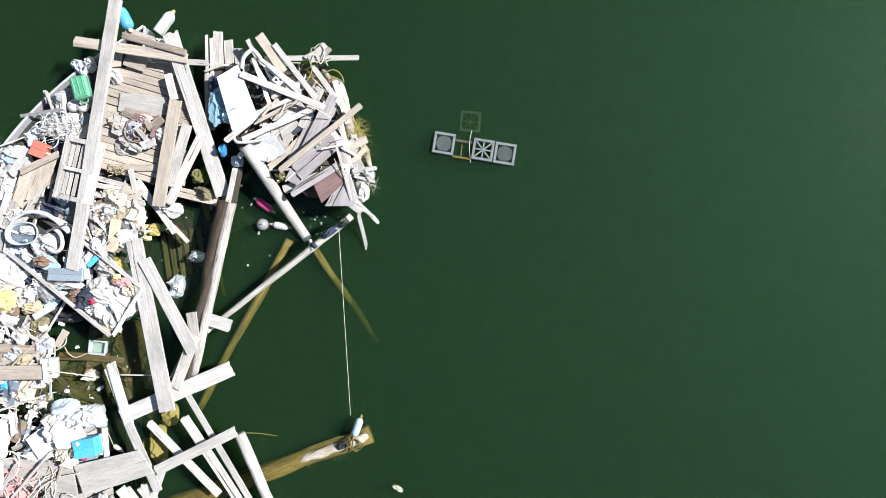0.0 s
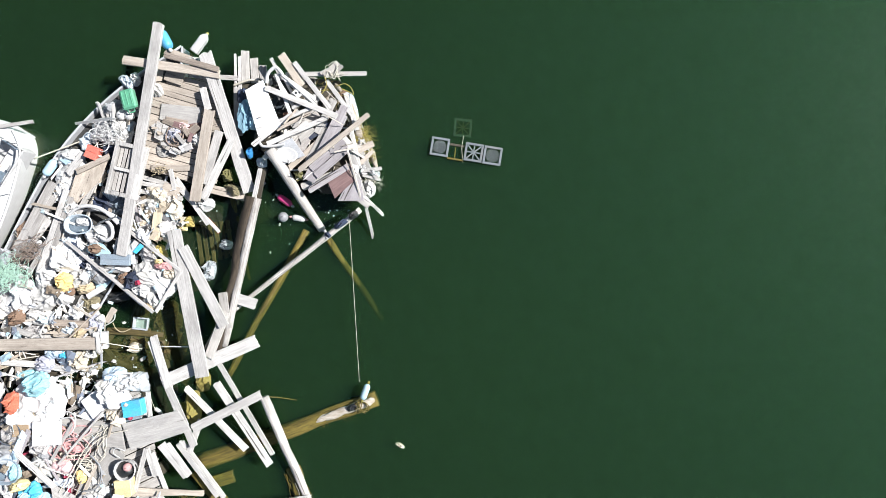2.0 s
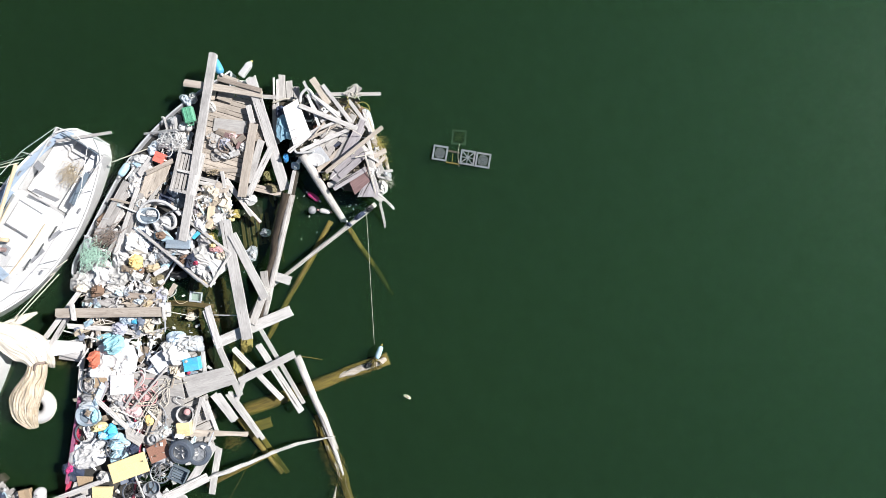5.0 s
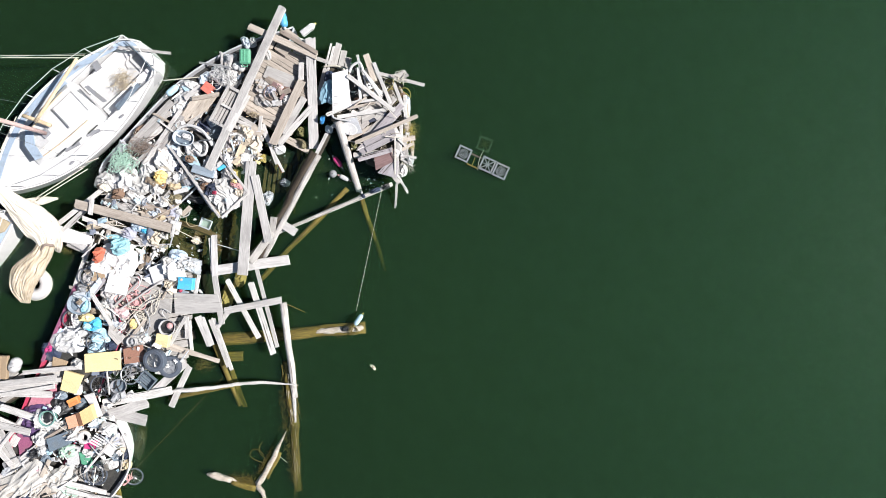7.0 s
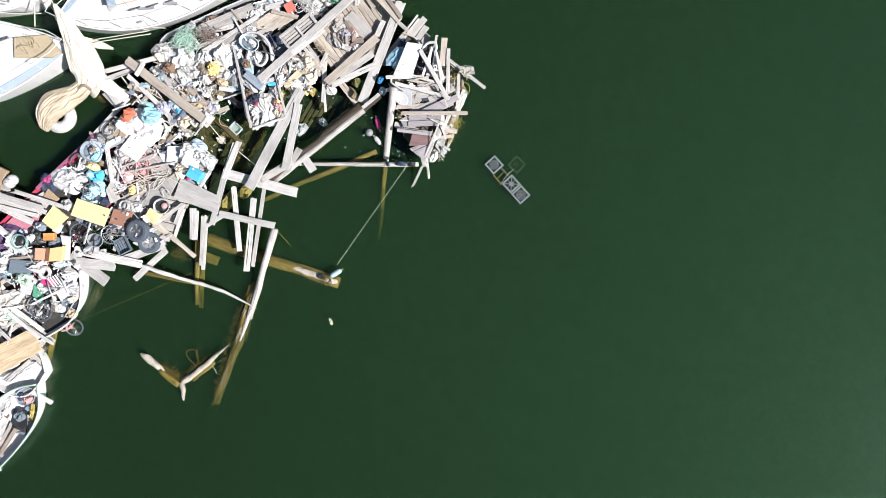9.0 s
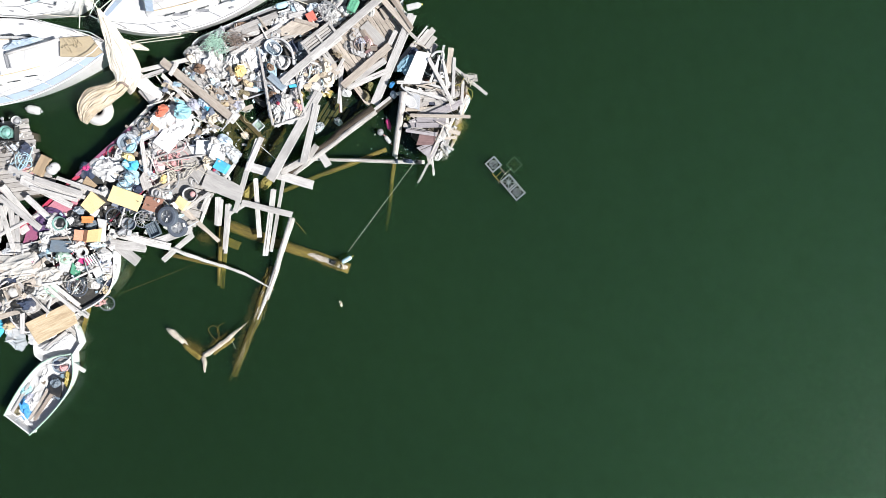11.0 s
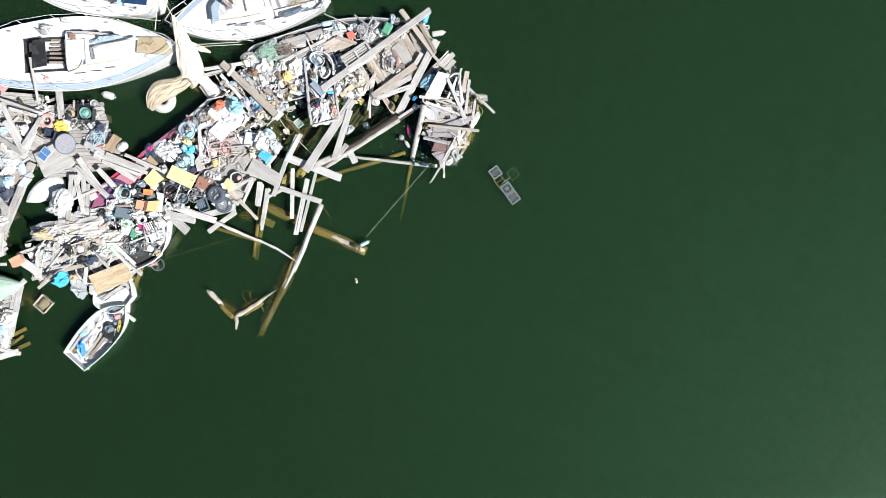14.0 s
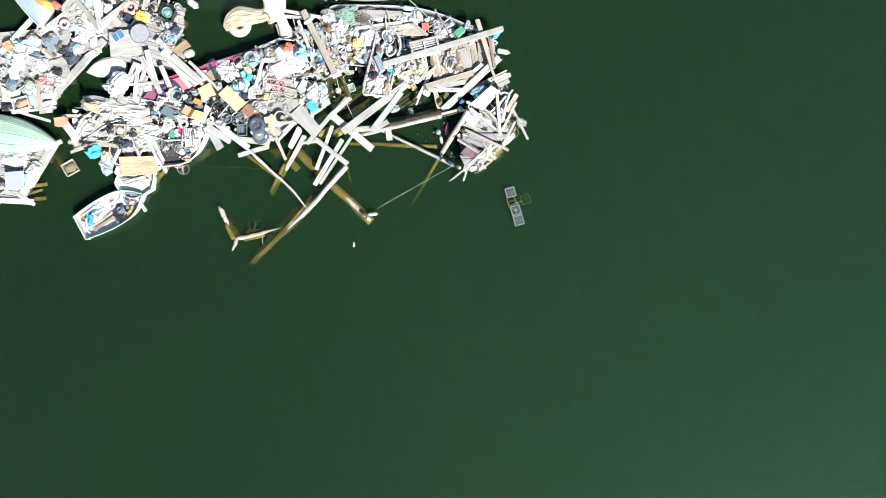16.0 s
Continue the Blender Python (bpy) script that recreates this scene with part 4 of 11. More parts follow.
def sailboat(m, length, beam, free, label, bluff=2.0, stern=0.72, mast=(0.1, 8.5), cabin=(-0.12, 0.24, 0.62), cockpit=(-0.46, -0.14, 0.30), side="gelcoat",
             cabin_mat="gelcoat", rails=True, hull_mat="gelcoat", mast_mat="redspar", well="greyp", rake=0.0, stripe=None):
    """A small cruising yacht: hull, deck, cabin trunk, cockpit, mast, rails."""
    b = base("sailboat", m, label, "sailboat", "moored boats")
    hull_parts(b, length, beam, free, hull_mat, "gelcoat", bluff, stern, 0.9, 0.05, flare=0.8)
    c0, c1, cw = cockpit[0] * length, cockpit[1] * length, cockpit[2] * beam
    deck_parts(b, length, beam, free - 0.005, side, bluff, stern, 0.07, 0.07, (c0, c1, cw))
    bm = bmesh.new()
    d = 0.42
    cbox(bm, (c1 - c0, cw * 2, 0.03), ((c0 + c1) / 2, 0, free - d), None, 0.005)
    for s in (-1, 1):
        cbox(bm, (c1 - c0, 0.03, d + 0.1), ((c0 + c1) / 2, s * (cw + 0.012), free - d / 2 + 0.05), None, 0.01)
        cbox(bm, (0.03, cw * 2 - 0.02, d + 0.05), (c0 if s < 0 else c1, 0, free - d / 2 + 0.02), None, 0.01)
    well_part = part("cockpit_well", bm, well, b)
    for s in (-1, 1):
        bm = bmesh.new()
        cbox(bm, (c1 - c0 - 0.1, cw * 0.55, 0.2), ((c0 + c1) / 2, s * cw * 0.68, free - d + 0.12), None, 0.02)
        part("seat", bm, "gelcoat", well_part)
    # cabin trunk
    k0, k1, kw = cabin[0] * length, cabin[1] * length, cabin[2] * beam / 2
    bm = bmesh.new()
    rings = []
    for i in range(9):
        u = i / 8
        x = k0 + (k1 - k0) * u
        w = kw * (1 - 0.45 * u ** 2)
        h = 0.42 * (1 - 0.45 * u ** 1.5) if i < 8 else 0.10
        rings.append([(x, -w, free - 0.02), (x, -w * 0.9, free + h * 0.75), (x, -w * 0.72, free + h), (x, 0, free + h * 1.1), (x, w * 0.72, free + h), (x, w * 0.9, free + h * 0.75), (x, w, free - 0.02)])
    loft(bm, rings)
    trunk = part("cabin", bm, cabin_mat, b, smooth=False)
    for s in (-1, 1):
        for u in (0.16, 0.42, 0.66):
            bm = bmesh.new()
            x = k0 + (k1 - k0) * u
            w = kw * (1 - 0.45 * u ** 2)
            cbox(bm, ((k1 - k0) * 0.17, 0.03, 0.13), (x, s * (w * 0.945 + 0.006), free + 0.17), Matrix.Rotation(radians(-s * 13), 3, "X"), 0.01)
            part("window", bm, "window", trunk)
        bm = bmesh.new()
        tube(bm, [(k0 + (k1 - k0) * u, s * kw * 0.72 * (1 - 0.45 * u ** 2), free + 0.42 * (1 - 0.45 * u ** 1.5) + 0.035) for u in (0.1, 0.3, 0.5, 0.7, 0.85)], 0.016, 5)
        part("grab_rail", bm, "boom", trunk)
    bm = bmesh.new()
    cbox(bm, (0.75, kw * 0.9, 0.05), (k0 + 0.42, 0, free + 0.49), None, 0.015)
    part("sliding_hatch", bm, "gelcoat", trunk)
    for q in (0.02, 0.82):
        bm = bmesh.new()
        cbox(bm, (0.03, kw * 0.95, 0.03), (k0 + q, 0, free + 0.48), None, 0.005)
        part("hatch_rail", bm, "greyp", trunk)
    bm = bmesh.new()
    cbox(bm, (0.52, 0.52, 0.06), (k1 - 0.62, 0, free + 0.36), None, 0.02)
    part("fore_hatch", bm, "paper", trunk)
    if mast:
        mx = mast[0] * length
        bm = bmesh.new()
        tube(bm, [(mx - rake * k / 6, 0, free + 0.4 + (mast[1] - 0.4) * k / 6) for k in range(7)], 0.065, 10)
        pole = part("mast", bm, mast_mat, b, smooth=True)
        bm = bmesh.new()
        cbox(bm, (0.26, 0.24, 0.05), (mx, 0, free + 0.44), None, 0.01)
        part("mast_step", bm, "greyp", pole)
        top = (mx - rake, 0, free + mast[1])
        for p in ((length * 0.49, 0, free), (-length * 0.49, 0, free), (mx - 0.1, beam * 0.47, free), (mx - 0.1, -beam * 0.47, free)):
            bm = bmesh.new()
            tube(bm, [p, top], 0.006, 4)
            part("stay", bm, "steel", pole)
    if rails:
        for s in (-1, 1):
            us = [0.03, 0.2, 0.37, 0.54, 0.71, 0.86]
            tops = []
            for u in us:
                x, w = (u - 0.5) * length, plan_shape(u, bluff, stern) * beam / 2 - 0.08
                bm = bmesh.new()
                tube(bm, [(x, s * w, free), (x, s * w, free + 0.6)], 0.013, 6)
                part("stanchion", bm, "gelcoat", b)
                tops.append((x, s * w, free + 0.59))
            bm = bmesh.new()
            tube(bm, tops, 0.009, 4)
            part("lifeline", bm, "gelcoat", b)
        bm = bmesh.new()
        w = plan_shape(0.86, bluff, stern) * beam / 2 - 0.08
        tube(bm, [(0.36 * length, -w, free + 0.6), (0.44 * length, -w * 0.6, free + 0.64), (0.495 * length, 0, free + 0.64), (0.44 * length, w * 0.6, free + 0.64), (0.36 * length, w, free + 0.6)], 0.015, 6)
        part("pulpit", bm, "gelcoat", b, smooth=True)
        bm = bmesh.new()
        w = plan_shape(0.03, bluff, stern) * beam / 2 - 0.08
        tube(bm, [(-0.47 * length, -w, free + 0.6), (-0.49 * length, 0, free + 0.6), (-0.47 * length, w, free + 0.6)], 0.015, 6)
        part("pushpit", bm, "gelcoat", b)
    for s in (-1,) if stripe else ():
        bm = bmesh.new()
        rows = []
        for i in range(24):
            u = 0.02 + 0.93 * i / 23
            x, w = (u - 0.5) * length, max(plan_shape(u, bluff, stern) * beam / 2, 0.34)
            rows.append([(x, s * (w - 0.30), free + 0.05), (x, s * (w - 0.08), free + 0.012), (x, s * (w - 0.08), free + 0.028), (x, s * (w - 0.30), free + 0.062)])
        loft(bm, rows)
        part("side_deck", bm, stripe, b, "pale blue side deck")
    for s in (-1, 1):
        for u in (0.12, 0.3, 0.62):
            bm = bmesh.new()
            x, w = (u - 0.5) * length, plan_shape(u, bluff, stern) * beam / 2 - 0.2
            cbox(bm, (0.16, 0.05, 0.05), (x, s * w, free + 0.075), None, 0.01)
            part("cleat", bm, "greyp", b)
    return b


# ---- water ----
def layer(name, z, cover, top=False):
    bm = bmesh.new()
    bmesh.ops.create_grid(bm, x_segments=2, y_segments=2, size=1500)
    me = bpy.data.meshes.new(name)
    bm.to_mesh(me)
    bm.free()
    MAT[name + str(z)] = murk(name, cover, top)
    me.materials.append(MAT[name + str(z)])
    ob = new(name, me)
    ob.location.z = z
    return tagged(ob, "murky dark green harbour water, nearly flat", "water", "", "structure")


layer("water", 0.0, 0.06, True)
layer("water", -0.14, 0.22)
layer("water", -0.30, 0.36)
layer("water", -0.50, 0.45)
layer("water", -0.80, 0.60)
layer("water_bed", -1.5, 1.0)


# ---- boats ----
boat_a = sailboat(pose(-12.38, -0.12, 0, 0, 0, -121.69), 6.78, 2.7, 0.85, 'white fibreglass sailing yacht with peeling deck and red mast', 2.3, 0.5, mast=(0.1, 8.0), side='gelcoat', well='paper', stripe='deckblue')
boat_b = sailboat(pose(-15.89, -6.36, 0, 0, 0, 47.97), 8.25, 3.15, 0.9, 'white sailing yacht with blue side decks and dark cockpit', 1.9, 0.7, mast=None, side='gelcoat', well='bilge', stripe='deckblue', cockpit=(-0.31, -0.09, 0.22), cabin=(-0.07, 0.24, 0.6))
boat_c = sailboat(pose(-18.55, -4.42, 0, 0, 0, -150.62), 7.43, 2.9, 0.9, 'white fibreglass yacht with solar panel over its stern', 2.0, 0.42, mast=None, cockpit=(-0.40, -0.2, 0.22), cabin=(-0.16, 0.25, 0.66))
boat_d = sailboat(pose(-18.67, -13.14, 0, 0, 0, -11.9), 5.24, 2.2, 0.8, 'white and blue wooden sailing boat moored beside the rafts', 1.7, 0.6, mast=None, side='deckblue', cabin_mat='navy', hull_mat='gelcoat', rails=False)

# ---- open hulls that carry the debris ----
hull_base = base('workboat', pose(-8.36, 1.21, 0, 0, 0, 60.82), 'wrecked grey wooden workboat heaped with rubbish', 'boat', 'moored boats')
hull_parts(hull_base, 8.12, 2.9, 0.5, 'greyp', 'paletop', 1.9, 0.9, floor=0.42, floor_mat='bilge', flare=0.82)
hull_base = base('open_boat', pose(-10.38, -8.24, 0, 0, 0, 81.38), 'open boat with crimson gunwale heaped with rubbish', 'boat', 'moored boats')
hull_parts(hull_base, 6.21, 2.1, 0.5, 'crimson', 'crimson', 6.0, 0.9, floor=0.4, floor_mat='bilge', flare=0.82)
hull_base = base('open_boat', pose(-9.42, -11.13, 0, 0, 0, 67.27), 'wide white open boat filled with junk', 'boat', 'moored boats')
hull_parts(hull_base, 4.46, 2.9, 0.55, 'gelcoat', 'gelcoat', 5.0, 0.8, floor=0.3, floor_mat='bilge', flare=0.82)
hull_base = base('skiff', pose(-7.85, -0.35, 0, 0, 0, 137.95), 'white skiff heaped with rubbish', 'boat', 'moored boats')
hull_parts(hull_base, 2.98, 1.3, 0.62, 'gelcoat', 'gelcoat', 4.0, 0.96, floor=0.45, floor_mat='bilge', flare=0.82)
hull_base = base('dinghy', pose(-7.26, -14.62, 0, 0, 0, 92.39), 'small white and green dinghy filled with junk', 'boat', 'moored boats')
hull_parts(hull_base, 3.29, 1.55, 0.45, 'gelcoat', 'mint', 3.0, 0.78, floor=0.12, floor_mat='gelcoat', flare=0.82, square=True)
hull_base = base('tender', pose(-8.08, -12.92, 0, 0, 0, 30.48), 'swamped white tender under a plywood sheet', 'boat', 'moored boats')
hull_parts(hull_base, 1.65, 1.9, 0.4, 'gelcoat', 'gelcoat', 3.0, 0.7, floor=0.2, floor_mat='gelcoat', flare=0.82)

# ---- floating rafts ----

def raft(poly, z, label, material, seed, lie=None):
    """A floating platform: planks laid side by side over floats, cut to the outline."""
    xs, ys = [p[0] for p in poly], [p[1] for p in poly]
    e = Vector((poly[1][0] - poly[0][0], poly[1][1] - poly[0][1]))
    turn = math.atan2(e.y, e.x) if lie is None else radians(lie)
    cx, cy = sum(xs) / len(xs), sum(ys) / len(ys)
    back = Matrix.Rotation(-turn, 2)
    loc = [back @ Vector((x - cx, y - cy)) for x, y in poly]
    b = base("raft", pose(cx, cy, 0, 0, 0, math.degrees(turn)), label, "raft", "floating rafts")
    r = random.Random(seed)
    y, top, y1 = min(p.y for p in loc), 0, max(p.y for p in loc)
    while y < y1:
        w = r.uniform(0.11, 0.19)
        mid = y + w / 2
        cut = []
        for p, q in zip(loc, loc[1:] + loc[:1]):
            if (p.y > mid) != (q.y > mid):
                cut.append(p.x + (q.x - p.x) * (mid - p.y) / (q.y - p.y))
        cut.sort()
        for x0, x1 in zip(cut[::2], cut[1::2]):
            x0, x1 = x0 - r.uniform(0, 0.08), x1 + r.uniform(0, 0.08)
            if x1 - x0 > 0.1:
                bm = bar_mesh(x1 - x0, w - 0.012, 0.04, material, 0.02, 0.02, r.random())
                ob = part("plank", bm, material, b)
                ob.matrix_basis = pose((x0 + x1) / 2, mid, z - 0.02 + r.uniform(-0.008, 0.006), 0, 0, r.uniform(-0.6, 0.6))
        y += w
    for s in (-0.6, 0.6):
        bm = bmesh.new()
        y = s * y1
        cut = sorted(p.x + (q.x - p.x) * (y - p.y) / (q.y - p.y) for p, q in zip(loc, loc[1:] + loc[:1]) if (p.y > y) != (q.y > y))
        if len(cut) > 1:
            cbox(bm, (cut[-1] - cut[0], 0.3, z + 0.12), ((cut[0] + cut[-1]) / 2, y, (z - 0.2) / 2), None, 0.03)
            part("float_beam", bm, "dark", b)
    return b


raft([(-7.15, 3.82), (-5.64, 4.05), (-5.38, 3.74), (-5.49, 1.38), (-6.65, 1.53), (-7.24, 1.77), (-7.4, 1.91)], 0.6, 'brown boarded timber deck of the wrecked workboat', 'tan', 3, -16)
raft([(-5.09, 4.11), (-2.5, 3.87), (-1.87, 1.75), (-2.03, 1.04), (-2.81, 1.12), (-4.38, 2.22)], 0.35, 'weathered raft of boards under the plank heap', 'dark', 5)
raft([(-10.83, -1.8), (-8.47, -2.39), (-8.56, -2.75), (-9.95, -3.62), (-10.88, -3.73)], 0.35, 'dark timber raft under rubbish', 'dark', 8)
raft([(-9.15, -4.02), (-7.71, -3.34), (-7.22, -4.63), (-6.9, -6.65), (-8.58, -7.49), (-9.6, -5.86)], 0.4, 'grey timber raft covered in rubbish', 'grey', 9)
raft([(-16.18, -9.56), (-14.22, -7.43), (-13.25, -8.02), (-11.86, -8.56), (-12.5, -10.2), (-13.62, -11.46), (-14.79, -11.2)], 0.4, 'grey timber raft with plywood and household junk', 'grey', 10)
raft([(-17.54, -17.02), (-16.4, -14.1), (-16.07, -12.82), (-16.43, -11.19), (-15.62, -10.72), (-14.21, -12.57), (-13.26, -14.19), (-12.56, -15.12), (-14.51, -18.51)], 0.4, 'grey timber raft covered in boards and rubbish', 'grey', 11)
raft([(-13.36, -19.11), (-11.07, -15.73), (-9.58, -17.91), (-10.67, -20.43)], 0.35, 'pale timber raft beside an overturned green hull', 'grey', 12)
raft([(-12, -14.26), (-11.32, -11.39), (-10.64, -9.99), (-8.88, -10.85), (-9.1, -12.19), (-10.71, -14.89)], 0.36, 'raft under piled white rubbish', 'grey', 13)
raft([(-9.42, -11.65), (-8.12, -11.7), (-7.63, -12.62), (-9.04, -13.58), (-9.9, -13.18)], 0.3, 'raft beside the tender', 'grey', 14)
raft([(-17.6, -10.18), (-16.23, -9.05), (-15.44, -9.68), (-14.94, -10.71), (-14.12, -12.16), (-14.71, -12.98), (-15.94, -12.97), (-16.51, -12.56), (-17.43, -10.73)], 0.4, 'grey raft along the moored yacht', 'grey', 15)

# ---- rubbish spread over the hulls and rafts ----
rubbish([(-8.56, 3.22), (-7.47, 4.07), (-7.47, 2.82), (-8.17, 1.26), (-9.66, -0.92), (-10.98, -0.92), (-10.44, 0.17), (-9.19, 1.89)], 55, 0.5, 21, 'white and grey scraps along the workboat side', sticks=0.15)
rubbish([(-9.81, -0.76), (-9.11, 0.95), (-8.64, 0.17), (-9.03, -1.08), (-8.49, -2.33), (-9.5, -2.48), (-11.06, -2.32), (-10.98, -1.39)], 55, 0.5, 22, 'mixed pale rubbish heaped in the workboat', sticks=0.12, big=0.3)
rubbish([(-8.62, 0.09), (-7.69, 0.09), (-6.6, -0.81), (-7.07, -1.57), (-8.08, -0.84)], 30, 0.54, 23, 'paper and plastic rubbish heaped in the skiff', rise=0.12, sticks=0.1)
rubbish([(-7.47, 1.19), (-6.38, 1.18), (-6.3, 0.33), (-6.77, -0.45), (-7.47, 0.17)], 85, 0.5, 24, 'pale scraps and timber bits beside the boarded deck', sticks=0.2)
rubbish([(-6.95, 2.67), (-5.94, 2.77), (-5.94, 2.18), (-6.71, 2.18)], 22, 0.64, 25, 'broken timber and scraps on the boarded deck', rise=0.12, material='timberbits', small=0.04, big=0.2)
rubbish([(-10.72, -1.77), (-8.85, -1.64), (-8.26, -1.67), (-8.33, -2.84), (-10.23, -3.55), (-11.17, -3.62)], 65, 0.4, 26, 'mixed rubbish on the dark raft', sticks=0.25)
rubbish([(-10.76, -3.89), (-9.44, -3.52), (-8.87, -4.89), (-10.16, -7.15), (-10.94, -7.74), (-10.9, -5.83)], 60, 0.48, 27, 'white plastic and cloth rubbish heaped in the boat', sticks=0.12, big=0.32)
rubbish([(-9.47, -4.49), (-7.81, -3.27), (-7.42, -4.11), (-8.61, -5.2), (-7.69, -6.47), (-6.88, -6.63), (-8.51, -7.65), (-9.54, -7.36)], 95, 0.45, 28, 'hoses, scraps and plastic on the raft', sticks=0.3)
rubbish([(-11.03, -9.47), (-10.49, -8.66), (-9.14, -7.34), (-7.91, -7.67), (-8.32, -8.92), (-9.66, -8.91), (-10.16, -10.57), (-10.91, -10.58)], 55, 0.5, 29, 'mixed coloured rubbish in the crimson boat', sticks=0.15)
rubbish([(-11.13, -11.32), (-10.61, -9.97), (-9.75, -8.8), (-8.32, -9.42), (-7.76, -10.36), (-8.39, -11.35), (-9.66, -12.18)], 135, 0.42, 30, 'mixed coloured junk filling the wide boat', rise=0.3, sticks=0.2)
rubbish([(-12.25, -13.93), (-11.35, -11.19), (-9.54, -11.93), (-10.4, -14.4), (-11.02, -14.97)], 91, 0.45, 31, 'broken timber and pale rubbish on the raft', sticks=0.25)
rubbish([(-16.2, -9.11), (-14.2, -7.42), (-12, -8.53), (-12.58, -9.33), (-14.07, -9.04), (-15.5, -9.93)], 90, 0.45, 32, 'household rubbish on the grey raft', sticks=0.15)
rubbish([(-17.52, -17), (-16.27, -14.14), (-15.82, -11.76), (-15.01, -11.87), (-13.48, -14.06), (-13, -15.74), (-14.48, -18.49)], 91, 0.44, 33, 'pale mixed rubbish spread over the raft', sticks=0.15, big=0.32)
rubbish([(-12.92, -19.29), (-10.97, -15.89), (-9.74, -17.94), (-10.77, -20.34)], 120, 0.4, 34, 'pale scraps on the raft by the overturned hull', sticks=0.2)
rubbish([(-17.4, -10.72), (-15.93, -9.3), (-15.09, -10.51), (-14.45, -12.2), (-15.38, -13.08), (-16.3, -12.42)], 45, 0.45, 35, 'timber bits and rubbish on the raft', material='timberbits')
rubbish([(-4.37, 4.1), (-2.8, 3.94), (-2.18, 2.68), (-2.02, 1.27), (-3.12, 1.27), (-4.06, 2.21), (-4.37, 3.15)], 55, 0.4, 36, 'splintered timber on the plank heap', material='timberbits', sticks=0.7)
rubbish([(-7.27, -16.27), (-7.76, -14), (-7.1, -13.45), (-6.71, -14.25), (-6.79, -16.01)], 30, 0.16, 37, 'clothes and scraps lying in the dinghy', rise=0.12)
rubbish([(-9.37, -2.5), (-8.66, -2.98), (-8.5, -3.92), (-8.82, -4.4), (-9.29, -3.61)], 60, 0.3, 38, 'wet scraps at the raft edge')

# ---- long beams and planks of the upper heap ----
plank(-6.71, 5.16, 1.05, -7.66, -0.45, 0.95, 0.26, 'white', 0.09, name='beam')
plank(-7.67, 4.31, 0.9, -5.28, 3.94, 0.92, 0.21, 'tan', 0.07)
plank(-6.64, 4.42, 0.95, -5.29, 4.04, 0.98, 0.14, 'brown', 0.07)
plank(-6.72, 4.63, 0.62, -6.11, 4.4, 0.6, 0.16, 'tan', 0.05)
plank(-5.65, 4.48, 0.95, -4.73, 1.14, 0.4, 0.31, 'white', 0.09, name='beam')
plank(-5.56, 3.11, 0.85, -5.95, 0.87, 0.8, 0.26, 'tan', 0.06)
plank(-5.75, 3.66, 0.8, -5.61, 3.11, 0.8, 0.17, 'white', 0.05)
plank(-5.38, 2.63, 0.7, -5.77, 1.32, 0.7, 0.22, 'white', 0.05)
plank(-5.07, 2.4, 0.72, -5.8, 0.94, 0.66, 0.19, 'white', 0.05)
plank(-6.71, 4.03, 0.66, -6.27, 3.88, 0.66, 0.31, 'tan', 0.05)
plank(-6.16, 4, 0.66, -4.93, 3.92, 0.66, 0.12, 'grey', 0.05)
plank(-4.84, 4.69, 0.4, -4.81, 3.86, 0.4, 0.2, 'grey', 0.04)
plank(-4.62, 4.5, 0.4, -4.59, 3.86, 0.4, 0.19, 'grey', 0.04)
plank(-4.4, 4.32, 0.4, -4.37, 3.86, 0.4, 0.19, 'grey', 0.04)
plank(-5.09, 4.61, 0.4, -5.06, 3.39, 0.4, 0.06, 'white', 0.04)
plank(-4.98, 4.55, 0.4, -4.95, 2.84, 0.4, 0.08, 'white', 0.04)
plank(-5.03, 3.78, 0.4, -5, 2.53, 0.4, 0.19, 'white', 0.04)
plank(-3.75, 3.99, 0.75, -1.76, 4.01, 0.75, 0.11, 'grey', 0.05)
plank(-3.81, 4.43, 0.95, -3.31, 3.68, 0.85, 0.2, 'tan', 0.05)
plank(-3.51, 4.26, 0.95, -2.64, 3.13, 0.85, 0.12, 'white', 0.05)
plank(-4.18, 3.61, 1, -2.44, 2.92, 0.95, 0.14, 'white', 0.05)
plank(-3.99, 3.95, 0.85, -3.41, 3, 0.8, 0.09, 'white', 0.05)
plank(-3.87, 3.97, 0.9, -3.11, 3.37, 0.85, 0.09, 'white', 0.05)
plank(-4.09, 4.38, 0.8, -3.82, 3.85, 0.75, 0.09, 'white', 0.05)
plank(-1.68, 2.97, 1, -3.4, 1.62, 0.9, 0.12, 'tan', 0.07)
plank(-2.37, 3.06, 0.7, -3.2, 1.4, 0.65, 0.31, 'lilac', 0.05)
plank(-2.89, 3.46, 0.8, -3.59, 2.7, 0.75, 0.11, 'white', 0.05)
plank(-2.57, 3.4, 0.7, -3, 2.57, 0.62, 0.19, 'grey', 0.05)
plank(-2.29, 3.24, 0.72, -2.76, 2.3, 0.66, 0.2, 'lilac', 0.05)
plank(-4.51, 2.22, 0.95, -3.56, 2.99, 0.9, 0.12, 'white', 0.05)
plank(-4.17, 2.26, 0.9, -2.73, 2.91, 0.85, 0.12, 'white', 0.05)
plank(-4.39, 2.59, 0.95, -3.11, 3.13, 0.9, 0.09, 'white', 0.05)
plank(-4.29, 1.93, 0.75, -3.22, 2.86, 0.7, 0.11, 'white', 0.05)
plank(-2.77, 2.73, 0.6, -3.25, 1.88, 0.55, 0.16, 'grey', 0.05)
plank(-4.01, 1.87, 0.6, -3.39, 2.65, 0.6, 0.14, 'grey', 0.05)
